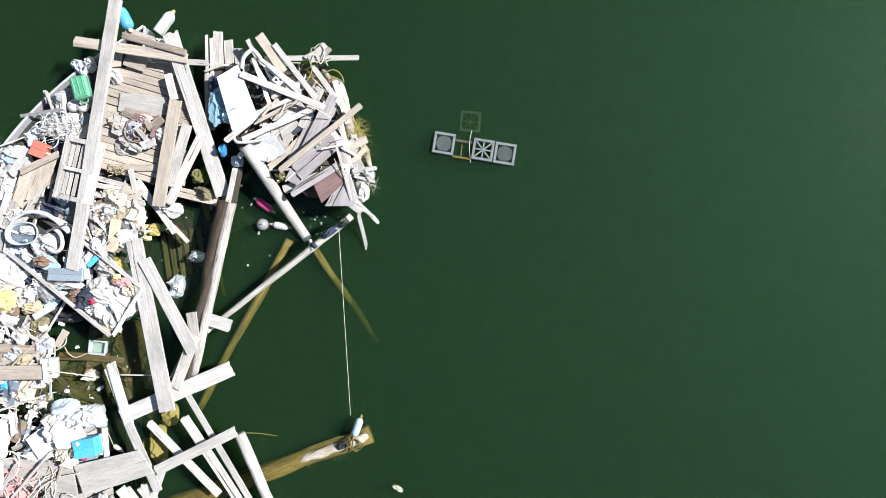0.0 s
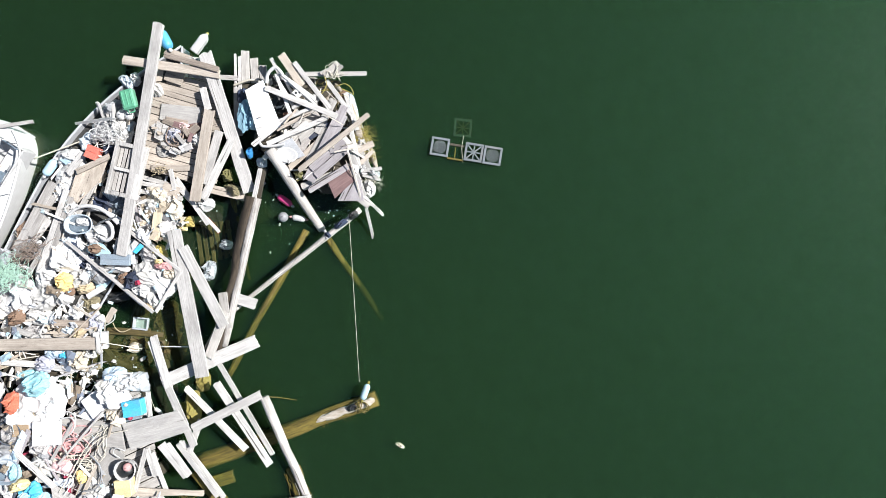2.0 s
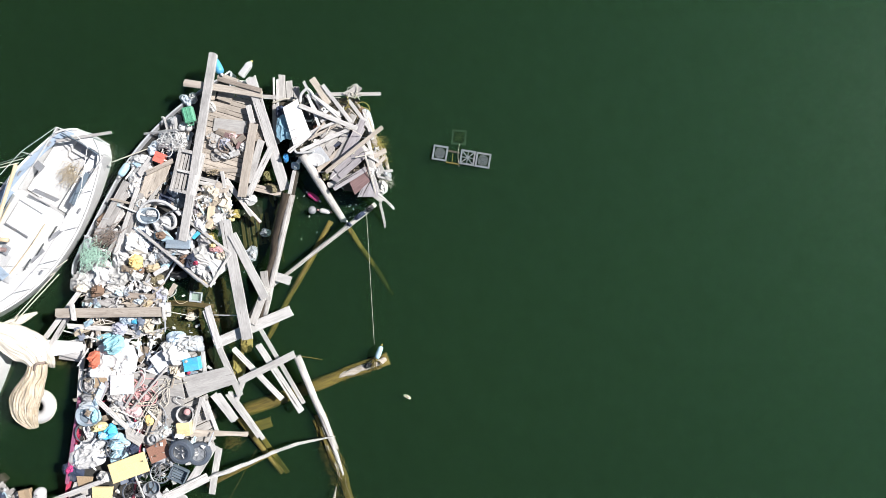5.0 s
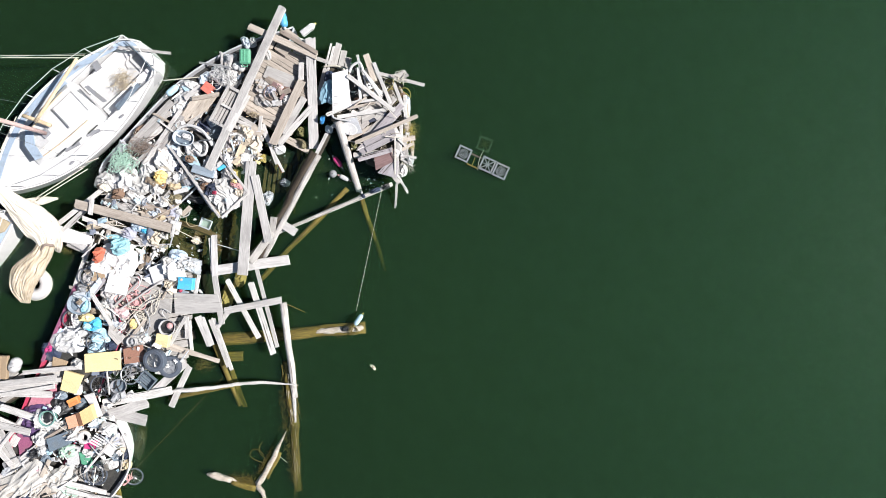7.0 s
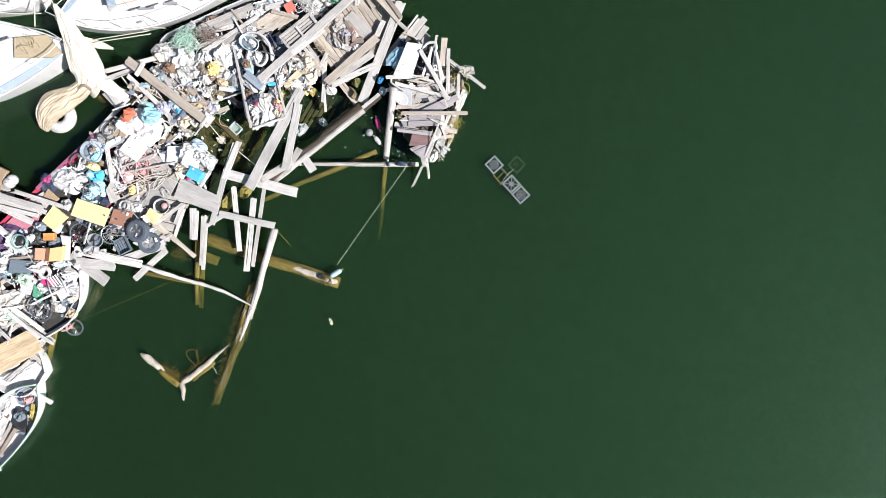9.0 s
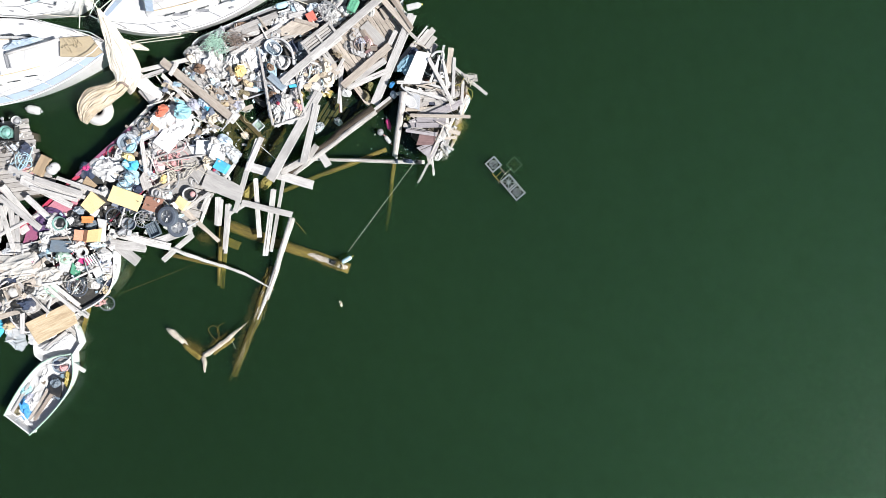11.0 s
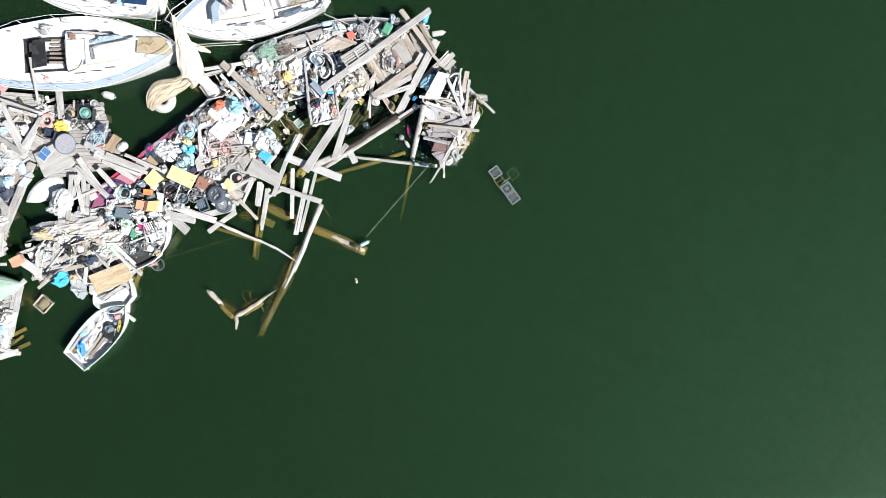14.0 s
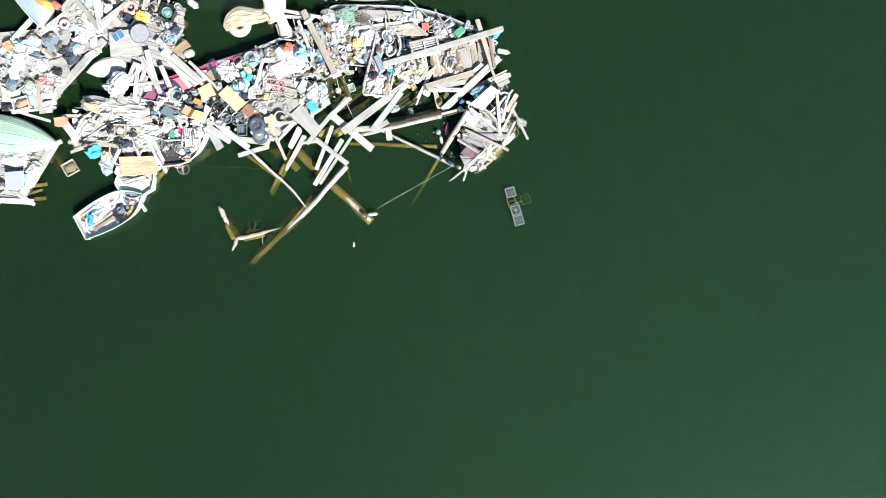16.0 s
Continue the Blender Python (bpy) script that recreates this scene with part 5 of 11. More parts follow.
plank(-3.71, 1.72, 0.55, -2.86, 2.5, 0.55, 0.14, 'tan', 0.05)
plank(-2.15, 1.72, 0.6, -1.92, 1.02, 0.55, 0.28, 'white', 0.05)
plank(-2.75, 3.85, 0.75, -2.14, 3.02, 0.7, 0.11, 'white', 0.05)
plank(-2.01, 1.18, 0.5, -1.37, 0.55, 0.42, 0.08, 'white', 0.05, rag=0.3)
plank(-1.98, 1.03, 0.5, -1.45, 0.67, 0.45, 0.06, 'white', 0.05, rag=0.3)
plank(-2.08, 1.02, 0.55, -1.73, 0.76, 0.5, 0.11, 'grey', 0.05, rag=0.3)
plank(-1.84, 0.83, 0.42, -1.68, -0.01, 0, 0.08, 'white', 0.05, rag=0.3)
plank(-2.08, 2.11, 0.55, -1.62, 2.35, 0.5, 0.16, 'tan', 0.05)
plank(-1.93, 1.65, 0.5, -1.41, 1.73, 0.5, 0.09, 'white', 0.05)
plank(-1.93, 1.96, 0.5, -1.54, 1.49, 0.5, 0.11, 'white', 0.05)
plank(-2, 2.32, 0.52, -1.73, 1.73, 0.5, 0.11, 'grey', 0.05)
panel([(-2.75, 1.42), (-2.13, 1.81), (-2.04, 1.42), (-2.55, 0.96)], 0.74, 'maroon', 'faded maroon painted board on the plank heap')
panel([(-2.48, 0.9), (-2.26, 1.32), (-1.91, 1.45), (-1.83, 0.9)], 0.72, 'lilac', 'faded grey board at the tip of the heap')
panel([(-3.57, 2.77), (-3.08, 3.19), (-2.8, 2.88), (-3.39, 2.3)], 0.62, 'grey', 'grey board with holes on the plank heap')
panel([(-4.68, 3.55), (-4.24, 3.81), (-3.81, 2.69), (-4.36, 2.44)], 0.95, 'gelcoat', 'white rigid plastic panel leaning on planks', thick=0.04)
panel([(-3.95, 2.28), (-3.59, 2.44), (-3.27, 2.01), (-3.83, 1.78)], 0.75, 'paletop', 'grey metal tray on the plank heap')
log(-4.12, 2.14, 0.86, -3.0, 0.22, 0.0, 0.14, 0.105, 'whitelog', name='log', where='leaning from the plank heap into the water', knobs=0.06)
log(-2.86, 0.01, -0.04, -1.51, -2.14, -0.62, 0.09, 0.07, 'olive', name='log', where='sinking below the murky water')
log(-4.62, 1.02, 0.53, -5.57, -2.97, 0.35, 0.15, 0.12, 'bark', name='log', where='lying along the raft edge', knobs=0.4)
log(-4.49, 0.98, 0.58, -5.36, -2.7, 0.42, 0.11, 0.09, 'whitelog', name='log', where='with a split white face along the raft edge', knobs=0.12)
plank(-4.4, 1.72, 0.62, -4.57, 0.94, 0.6, 0.11, 'white', 0.05)
log(-1.93, 0.69, 0.62, -5.3, -1.91, 0.25, 0.075, 0.06, 'whitelog', name='pole', where='spanning the open water between the planks', knobs=0.16)
log(-3.41, 0.21, -0.06, -5.44, -3.54, -0.12, 0.1, 0.09, 'olive', name='log', where='just under the water surface')
log(-5.33, 1.08, -0.1, -5.01, -1.08, -0.5, 0.07, 0.05, 'olive', name='log', where='sinking below the murky water')
plank(-6.46, 0.19, 0.8, -5.78, -3.41, 0.75, 0.34, 'white', 0.06)
plank(-6.22, -0.22, 0.86, -5.26, -2.17, 0.7, 0.26, 'white', 0.06)
plank(-6.85, -3.58, 0.5, -4.51, -2.55, 0.5, 0.33, 'white', 0.12, name='beam')
plank(-5.15, -1.47, 0.5, -4.54, -1.66, 0.45, 0.27, 'white', 0.05)
plank(-5.34, -1.34, 0.6, -5.23, -2.24, 0.55, 0.22, 'grey', 0.05)
plank(-5.25, -1.82, 0.62, -5.69, -2.97, 0.6, 0.23, 'grey', 0.05)
plank(-7.07, -2.41, 0.56, -6.67, -3.75, 0.55, 0.2, 'white', 0.05)
plank(-6.7, -3.69, 0.56, -6.04, -5.14, 0.6, 0.19, 'white', 0.05)
plank(-6.08, -4.69, 0.66, -4.37, -3.85, 0.6, 0.22, 'white', 0.06)
plank(-5.91, -4.51, 0.5, -6.24, -5.38, 0.45, 0.16, 'white', 0.05)
panel([(-7.77, -4.55), (-6.38, -4.22), (-6.06, -4.71), (-7.55, -5.2)], 0.72, 'greyply', 'grey weathered plywood sheet across the planks')
panel([(-9.37, -4.41), (-8.68, -4.45), (-7.81, -4.59), (-7.69, -5.23), (-8.51, -5.06), (-9.36, -4.86)], 0.66, 'greyply', 'grey board walkway across the heap')
panel([(-8.59, -5.33), (-8.12, -4.9), (-7.73, -5.36), (-8.57, -6.73), (-9.03, -6.55)], 0.62, 'greyply', 'broken grey boarding over the raft')
plank(-6.33, -3.71, 0.42, -4.83, -5.3, 0.35, 0.17, 'white', 0.05)
plank(-5.54, -3.58, 0.5, -4.22, -5.68, 0.4, 0.2, 'white', 0.05)
plank(-5.56, -2.99, 0.44, -4.18, -5.44, 0.3, 0.13, 'white', 0.05)
plank(-6.41, -5.01, 0.5, -5.5, -6.63, 0, 0.13, 'white', 0.05)
plank(-5.54, -6.59, -0.02, -4.81, -7.79, -0.3, 0.15, 'olive', 0.05)
plank(-6.77, -5.1, 0.5, -6.21, -5.93, 0.45, 0.17, 'white', 0.05)
plank(-7.13, -5.32, 0.5, -6.79, -6.28, 0.45, 0.11, 'white', 0.05)
plank(-7.61, -6.34, 0.55, -5.82, -6.31, 0.5, 0.11, 'tan', 0.05)
plank(-7.18, -3.79, 0.6, -7.12, -4.49, 0.6, 0.11, 'white', 0.05)
plank(-11.46, -2.6, 0.95, -8.21, -2.56, 0.9, 0.29, 'tan', 0.08, name='beam')
plank(-10.93, -2.3, 1.03, -10.86, -2.81, 1.03, 0.14, 'white', 0.05)
plank(-8.24, -2.34, 0.96, -8.21, -2.77, 0.96, 0.08, 'white', 0.05)
plank(-10.69, -3.01, 0.6, -9.01, -3.28, 0.55, 0.14, 'white', 0.05)
plank(-10.35, -2.93, 0.66, -10.35, -3.63, 0.6, 0.14, 'tan', 0.05)
plank(-10.71, -2.15, 0.7, -9.7, -2.46, 0.7, 0.14, 'white', 0.05)
plank(-9.75, -2.13, 0.62, -8.44, -2.25, 0.6, 0.11, 'tan', 0.05)
plank(-9.69, -0.79, 0.72, -8.72, 1.47, 0.75, 0.18, 'white', 0.05)
plank(-9.53, -0.68, 0.74, -8.21, 1.7, 0.75, 0.14, 'grey', 0.05)
plank(-10.42, -0.45, 0.66, -9.03, 1.71, 0.66, 0.19, 'white', 0.05)
plank(-9.98, 0.01, 0.75, -9.46, 1.01, 0.72, 0.17, 'grey', 0.05)
plank(-9.42, -0.3, 0.8, -8.96, 1.01, 0.8, 0.12, 'white', 0.05)
plank(-9.06, 1.55, 0.75, -8.67, 2.09, 0.75, 0.18, 'white', 0.05)
plank(-10.17, -1.07, 0.7, -9.27, 0.47, 0.7, 0.12, 'white', 0.05)
panel([(-9.04, 1.01), (-8.81, 1.7), (-8.04, 1.93), (-8.28, 1.39), (-8.81, 0.85)], 0.78, 'tan', 'tan plywood offcut at the heap edge')
plank(-6.87, 0.63, 0.72, -6.96, -0.07, 0.72, 0.22, 'ply', 0.05)
plank(-6.57, 1.38, 0.6, -5.46, 0.14, 0.45, 0.08, 'white', 0.05, name='pole')
plank(-6.5, 1.49, 0.58, -5.72, 0.33, 0.5, 0.12, 'white', 0.05)
plank(-7.51, 1.38, 0.6, -6.34, 1.18, 0.6, 0.11, 'white', 0.05)
plank(-6.8, 1.25, 0.62, -6.41, 1.1, 0.62, 0.28, 'tan', 0.05)
plank(-7.43, 1.53, 0.6, -6.64, 1.32, 0.56, 0.11, 'white', 0.05)
plank(-7.37, 1.38, 0.58, -6.75, 1.17, 0.55, 0.09, 'white', 0.05)
plank(-6.58, 1.7, 0.72, -6.5, 1.1, 0.6, 0.11, 'white', 0.05)
panel([(-6.82, 3.31), (-5.83, 3.2), (-5.89, 2.64), (-6.88, 2.92)], 0.64, 'greyply', 'grey plywood sheet on the boarded deck')
plank(-7.42, 1.17, 0.62, -6.31, 0.97, 0.6, 0.12, 'white', 0.05)
plank(-7.08, 1.72, 0.63, -5.87, 1.72, 0.63, 0.15, 'tan', 0.05)
plank(-5.9, 1.28, 0.3, -4.87, 1.04, 0.3, 0.22, 'tan', 0.05)
plank(-4.36, 1.74, 0.45, -4.53, 0.96, 0.4, 0.16, 'dark', 0.05)
plank(-7.56, 0.19, 0.84, -6.28, -0.81, 0.82, 0.08, 'white', 0.05, name='rail', where='along the skiff edge')
plank(-6.28, -0.81, 0.82, -6.9, -1.82, 0.8, 0.08, 'white', 0.05, name='rail', where='along the skiff edge')
plank(-9.06, -0.08, 0.84, -6.94, -1.82, 0.82, 0.08, 'white', 0.05, name='rail', where='along the skiff edge')
plank(-2.78, 3.93, 0.83, -2.44, 4.26, 0.85, 0.14, 'grey', 0.05)
plank(-2.55, 3.97, 0.84, -2.33, 4.18, 0.86, 0.09, 'grey', 0.05)
plank(-2.89, 3.99, 0.82, -2.58, 4.14, 0.82, 0.08, 'grey', 0.05)
rope([(-5.11, 3.8, 0.46), (-4.69, 3.92, 0.5), (-4.37, 3.86, 0.46)], 0.03, 'rope', 'pale lashing across upright slats')
rope([(-4.17, 3.74, 0.9), (-4.12, 3.96, 0.95), (-3.93, 4.1, 0.98), (-3.77, 3.94, 0.95)], 0.045, 'paper', 'bent white plastic pipe on the planks', name='pipe', category='pipe')
rope([(-2.76, 3.86, 0.86), (-2.66, 4.03, 0.9), (-2.54, 3.85, 0.88), (-2.45, 4.06, 0.9)], 0.012, 'rope', 'rope lashing round plank ends', name='lashing', category='lashing')
plank(-3.62, 3.8, 0.98, -2.95, 3.21, 0.9, 0.08, 'white', 0.05)
plank(-3.56, 3.13, 0.9, -2.88, 3.52, 0.86, 0.08, 'white', 0.05)
plank(-3.94, 2.6, 0.9, -3.11, 3.03, 0.88, 0.08, 'tan', 0.05)
plank(-2.31, 3.58, 0.6, -2.03, 2.66, 0.55, 0.11, 'white', 0.05)
plank(-2.18, 2.73, 0.6, -1.97, 1.72, 0.55, 0.11, 'white', 0.05)
plank(-3.41, 1.26, 0.5, -2.6, 1.57, 0.5, 0.19, 'grey', 0.05)
rubbish([(-6.08, 1.07), (-4.95, 0.83), (-4.47, 1.79), (-3.51, -0.13), (-4.47, -0.62), (-6.08, -2.06), (-6.4, 0.19)], 40, -0.005, 131, 'pale foam crumbs floating between the logs', material='mixed', name='foam_crumbs', rise=0.0, small=0.012, big=0.045, sticks=0.0)
rubbish([(-3.11, 0.83), (-2.07, 0.67), (-2.23, 0.19), (-3.03, 0.03)], 24, -0.005, 132, 'pale foam crumbs floating by the pole', material='mixed', name='foam_crumbs', rise=0.0, small=0.012, big=0.045, sticks=0.0)
rubbish([(-8.81, -2.38), (-6.72, -2.06), (-7.04, -3.66), (-8.65, -3.66)], 30, -0.005, 133, 'pale foam crumbs floating in the gap', material='mixed', name='foam_crumbs', rise=0.0, small=0.012, big=0.045, sticks=0.0)

# ---- lower planks and drowned logs ----
log(-4.35, -3.95, 0.5, -3.23, -6.93, 0.05, 0.12, 0.1, 'whitelog', name='log', where='running from the heap into the water')
log(-3.77, -5.86, 0, -2.32, -10, -0.25, 0.17, 0.1, 'olive', name='log', where='drowned and covered in weed', knobs=0.35)
log(-6.22, -5.8, -0.16, -1.6, -4.09, -0.07, 0.22, 0.2, 'olive', name='log', where='floating half drowned beside the heap', knobs=0.12)
plank(-5.79, -6.26, -0.1, -5.27, -6.1, -0.1, 0.32, 'olive', 0.1, name='beam')
log(-4.95, -7.73, -0.12, -6.21, -5.92, 0.2, 0.08, 0.08, 'olive', name='pole', where='half drowned beside the raft')
log(-7.27, -8.1, -0.05, -5.26, -7.07, 0.08, 0.08, 0.06, 'olive', name='branch', where='bleached and curving over the water')
plank(-9.05, -8.58, 0.7, -7.03, -7.61, 0.6, 0.27, 'white', 0.05)
plank(-8.81, -8.92, 0.66, -7.68, -8.19, 0.6, 0.33, 'white', 0.05)
plank(-9.09, -8.82, 0.62, -7.56, -8.78, 0.6, 0.36, 'white', 0.05)
plank(-6.72, -6.73, 0.5, -7.05, -8.27, 0.2, 0.2, 'white', 0.05)
plank(-6.85, -6.61, 0.55, -7.72, -8, 0.5, 0.26, 'white', 0.05)
plank(-7.81, -6.2, 0.6, -5.84, -6.34, 0.5, 0.13, 'tan', 0.05)
plank(-7.47, -6.23, 0.66, -7.2, -5.17, 0.66, 0.11, 'white', 0.05)
plank(-7.22, -5.19, 0.6, -6.99, -5.88, 0.6, 0.15, 'white', 0.05)
plank(-6.9, -5.11, 0.5, -6.27, -5.93, 0.45, 0.22, 'white', 0.05)
plank(-6.49, -5.09, 0.5, -5.52, -6.46, 0.4, 0.13, 'white', 0.05)
plank(-7.14, -2.51, 0.5, -6.72, -3.69, 0.5, 0.22, 'white', 0.05)
plank(-12.3, -8.8, 0.85, -10.64, -8.13, 0.8, 0.18, 'white', 0.05)
plank(-12.2, -9.14, 0.86, -10.59, -8.41, 0.82, 0.14, 'white', 0.05)
plank(-12.1, -9.49, 0.86, -10.14, -9.62, 0.8, 0.22, 'white', 0.05)
plank(-11.73, -8.28, 0.8, -10.04, -7.63, 0.78, 0.14, 'white', 0.05)
plank(-12.06, -10.3, 0.6, -11.24, -11.21, 0.6, 0.15, 'white', 0.05)
plank(-13.3, -9.16, 0.75, -10.68, -8.39, 0.7, 0.3, 'white', 0.05)
plank(-13.03, -9.77, 0.8, -11.31, -10.11, 0.7, 0.25, 'white', 0.05)
plank(-12.68, -9.2, 0.8, -10.65, -8.72, 0.75, 0.21, 'white', 0.05)
plank(-12.04, -8.66, 0.8, -10.49, -8.18, 0.75, 0.15, 'white', 0.05)
plank(-12.91, -9.78, 0.6, -11.31, -11.29, 0.6, 0.19, 'white', 0.05)
plank(-11.93, -12.28, 0.6, -10.55, -10.29, 0.6, 0.25, 'white', 0.05)
plank(-11.93, -11.59, 0.62, -12.7, -10.02, 0.62, 0.19, 'white', 0.05)
plank(-11.61, -10.76, 0.5, -11.51, -10.4, 0.5, 0.26, 'white', 0.05)
plank(-10.48, -13.4, 0.7, -10.57, -12.1, 0.75, 0.21, 'white', 0.05)
plank(-9.78, -11.44, 0.7, -8.18, -11.62, 0.6, 0.15, 'grey', 0.05)
plank(-8.5, -11.49, 0.5, -7.76, -11.52, 0.4, 0.15, 'white', 0.05)
plank(-7.29, -13.28, 0.4, -6.58, -13.21, 0.3, 0.15, 'white', 0.05)
plank(-7.63, -12.53, -0.1, -8.15, -11.24, 0.1, 0.17, 'olive', 0.05)
plank(-10.46, -12.56, 0.75, -9.73, -11.12, 0.75, 0.13, 'tan', 0.05)
plank(-9.85, -12.59, 0.78, -10, -11.29, 0.75, 0.15, 'tan', 0.05)
plank(-10.37, -13.86, 0.7, -9.68, -12.87, 0.7, 0.17, 'tan', 0.05)
plank(-8.21, -13.54, 0.45, -8, -12.47, 0.45, 0.11, 'white', 0.05)
plank(-13.16, -14.39, 0.62, -14.39, -11.34, 0.62, 0.34, 'grey', 0.12, name='beam')
plank(-14.14, -12.18, 0.72, -13.98, -11.63, 0.72, 0.26, 'white', 0.05)
plank(-15.94, -13.9, 0.6, -16.55, -11.02, 0.6, 0.26, 'white', 0.05)
plank(-16.65, -11.7, 0.8, -14.77, -11.25, 0.8, 0.23, 'grey', 0.05)
plank(-16.34, -10.82, 0.85, -14.77, -11.22, 0.85, 0.21, 'white', 0.05)
plank(-15, -11.03, 0.9, -15.3, -9.6, 0.9, 0.2, 'white', 0.05)
plank(-15.93, -15.92, 0.6, -16.75, -13.79, 0.6, 0.26, 'white', 0.05)
plank(-15.31, -14.07, 0.6, -13.98, -13.42, 0.6, 0.13, 'brown', 0.05)
plank(-12.52, -15.14, 0.6, -13.28, -14.34, 0.6, 0.16, 'white', 0.05)
plank(-13.88, -14.85, 0.6, -12.81, -15.44, 0.6, 0.21, 'tan', 0.05)
plank(-13.84, -16.08, 0.6, -12.92, -15.96, 0.6, 0.26, 'tan', 0.05)
plank(-12.84, -14.59, 0.55, -13.06, -15.63, 0.55, 0.26, 'white', 0.05)
plank(-12.21, -16.52, 0.5, -10.98, -15.74, 0.4, 0.47, 'white', 0.05)
plank(-11.08, -15.77, 0.42, -9.68, -18.12, 0.4, 0.31, 'white', 0.05)
plank(-11.13, -15.48, 0.46, -9.91, -17.41, 0.42, 0.26, 'white', 0.05)
plank(-11.18, -16.01, 0.5, -11.14, -15.2, 0.45, 0.21, 'white', 0.05)
plank(-10.05, -17.64, 0.12, -9.8, -16.87, 0.05, 0.16, 'olive', 0.05)
plank(-9.74, -17.71, 0.12, -9.66, -17.18, 0.05, 0.11, 'olive', 0.05)
plank(-9.46, -17.8, 0.1, -9.24, -17.21, 0.05, 0.16, 'olive', 0.05)
plank(-9.96, -18.98, 0.42, -9.21, -17.62, 0.4, 0.26, 'white', 0.05)
plank(-9.79, -18.05, 0.42, -9.03, -17.62, 0.4, 0.18, 'white', 0.05, rag=0.3)
plank(-11.82, -14.64, 0.72, -10.86, -14.44, 0.72, 0.36, 'white', 0.05)
plank(-10.89, -14.9, 0.66, -9.85, -13.11, 0.66, 0.15, 'tan', 0.05)
plank(-10.42, -14.98, 0.66, -10.3, -14.04, 0.66, 0.13, 'tan', 0.05)
plank(-12.12, -14.62, 0.6, -10.74, -11.85, 0.6, 0.13, 'white', 0.05)
plank(-12.88, -10.12, 0.8, -10.98, -10.05, 0.8, 0.23, 'white', 0.05)
plank(-10.94, -11.32, 0.6, -9.13, -13.5, 0.6, 0.16, 'white', 0.05)
plank(-12.55, -12.39, 0.62, -11.36, -9.53, 0.6, 0.16, 'white', 0.05)
plank(-11.53, -11.98, 0.7, -12.81, -10.49, 0.7, 0.18, 'white', 0.05)
plank(-11.32, -11.28, 0.7, -12.7, -10.4, 0.7, 0.18, 'white', 0.05)
panel([(-14.55, -11.01), (-14.19, -9.81), (-12.94, -10.06), (-13.53, -11.4)], 0.7, 'greyply', 'grey plywood sheet on the raft beside a solar panel')
panel([(-16.25, -12.79), (-16.3, -11.12), (-15.03, -11.46), (-15.6, -12.62)], 0.62, 'greyply', 'grey plywood sheet lying on the raft')
panel([(-15.74, -13.24), (-15.45, -12.23), (-14.51, -12.78), (-15.11, -13.41)], 0.66, 'greyply', 'grey plywood sheet among rubbish')
panel([(-10.86, -17.99), (-10.55, -17.17), (-9.79, -17.54), (-10.1, -18.3)], 0.85, 'paletop', 'grey slatted plastic hatch on the raft')
panel([(-15.31, -14.07), (-14.56, -13.43), (-13.77, -13.58), (-13.8, -14.23)], 0.6, 'greyply', 'grey board under rubbish')
panel([(-9.3, -13.13), (-8.54, -11.46), (-7.84, -11.89), (-8.44, -13.42)], 0.6, 'stainply', 'stained cream plywood sheet covering a swamped tender')
panel([(-9.96, -7.16), (-8.86, -6.75), (-8.68, -7.34), (-9.78, -7.73)], 0.85, 'yellow', 'yellow foam mattress on the rubbish')
panel([(-8.87, -6.72), (-8.29, -6.41), (-8.11, -6.93), (-8.7, -7.18)], 0.7, 'brick', 'brown board on the rubbish')

# ---- large cloths and tarpaulins ----
sheet(-11.87, -13.13, 0.66, 0.52, 0.62, 53.92, 'beige', 'olive beige cloth on the tarpaulin', height=0.4, seed=13.0)
sheet(-10.05, -14.05, 0.5, 0.7, 0.73, 63.92, 'cyan', 'bright cyan plastic bag bundle', height=0.4, seed=15.0)
sheet(-9.36, -13.87, 0.25, 0.63, 1.15, 63.92, 'clear', 'clear plastic bag hanging in the water', height=0.35, seed=16.0)
sheet(-9.73, -13.63, 0.45, 0.52, 0.42, 103.92, 'beige', 'tan cloth at the raft edge', height=0.2, seed=17.0)
sheet(-12.11, -11.92, 0.55, 0.88, 0.67, 53.92, 'paper', 'white plastic cover on the raft edge', height=0.19, seed=19.0)
sheet(-14.69, -14.55, 0.55, 0.72, 1.04, 43.92, 'cloth', 'white cloth bundle on the raft', height=0.22, seed=20.0)
sheet(-14.83, -12.46, 0.55, 0.93, 0.67, 83.92, 'cloth', 'white cloth among rubbish', height=0.19, seed=21.0)
sheet(-15.4, -15.41, 0.55, 1.04, 1.04, 53.92, 'paper', 'white plastic sheeting on the raft', height=0.19, seed=22.0)
sheet(-15.84, -14.87, 0.6, 0.67, 0.52, 43.92, 'sky', 'pale blue sheet on the raft', height=0.2, seed=23.0)
sheet(-13.82, -15.41, 0.55, 0.78, 0.78, 63.92, 'greyp', 'grey plastic sheet on the raft', height=0.2, seed=24.0)
sheet(-12.26, -11.87, 0.5, 0.95, 0.95, 30.3, 'cloth', 'white sheet at the raft edge', height=0.19, seed=54.0)

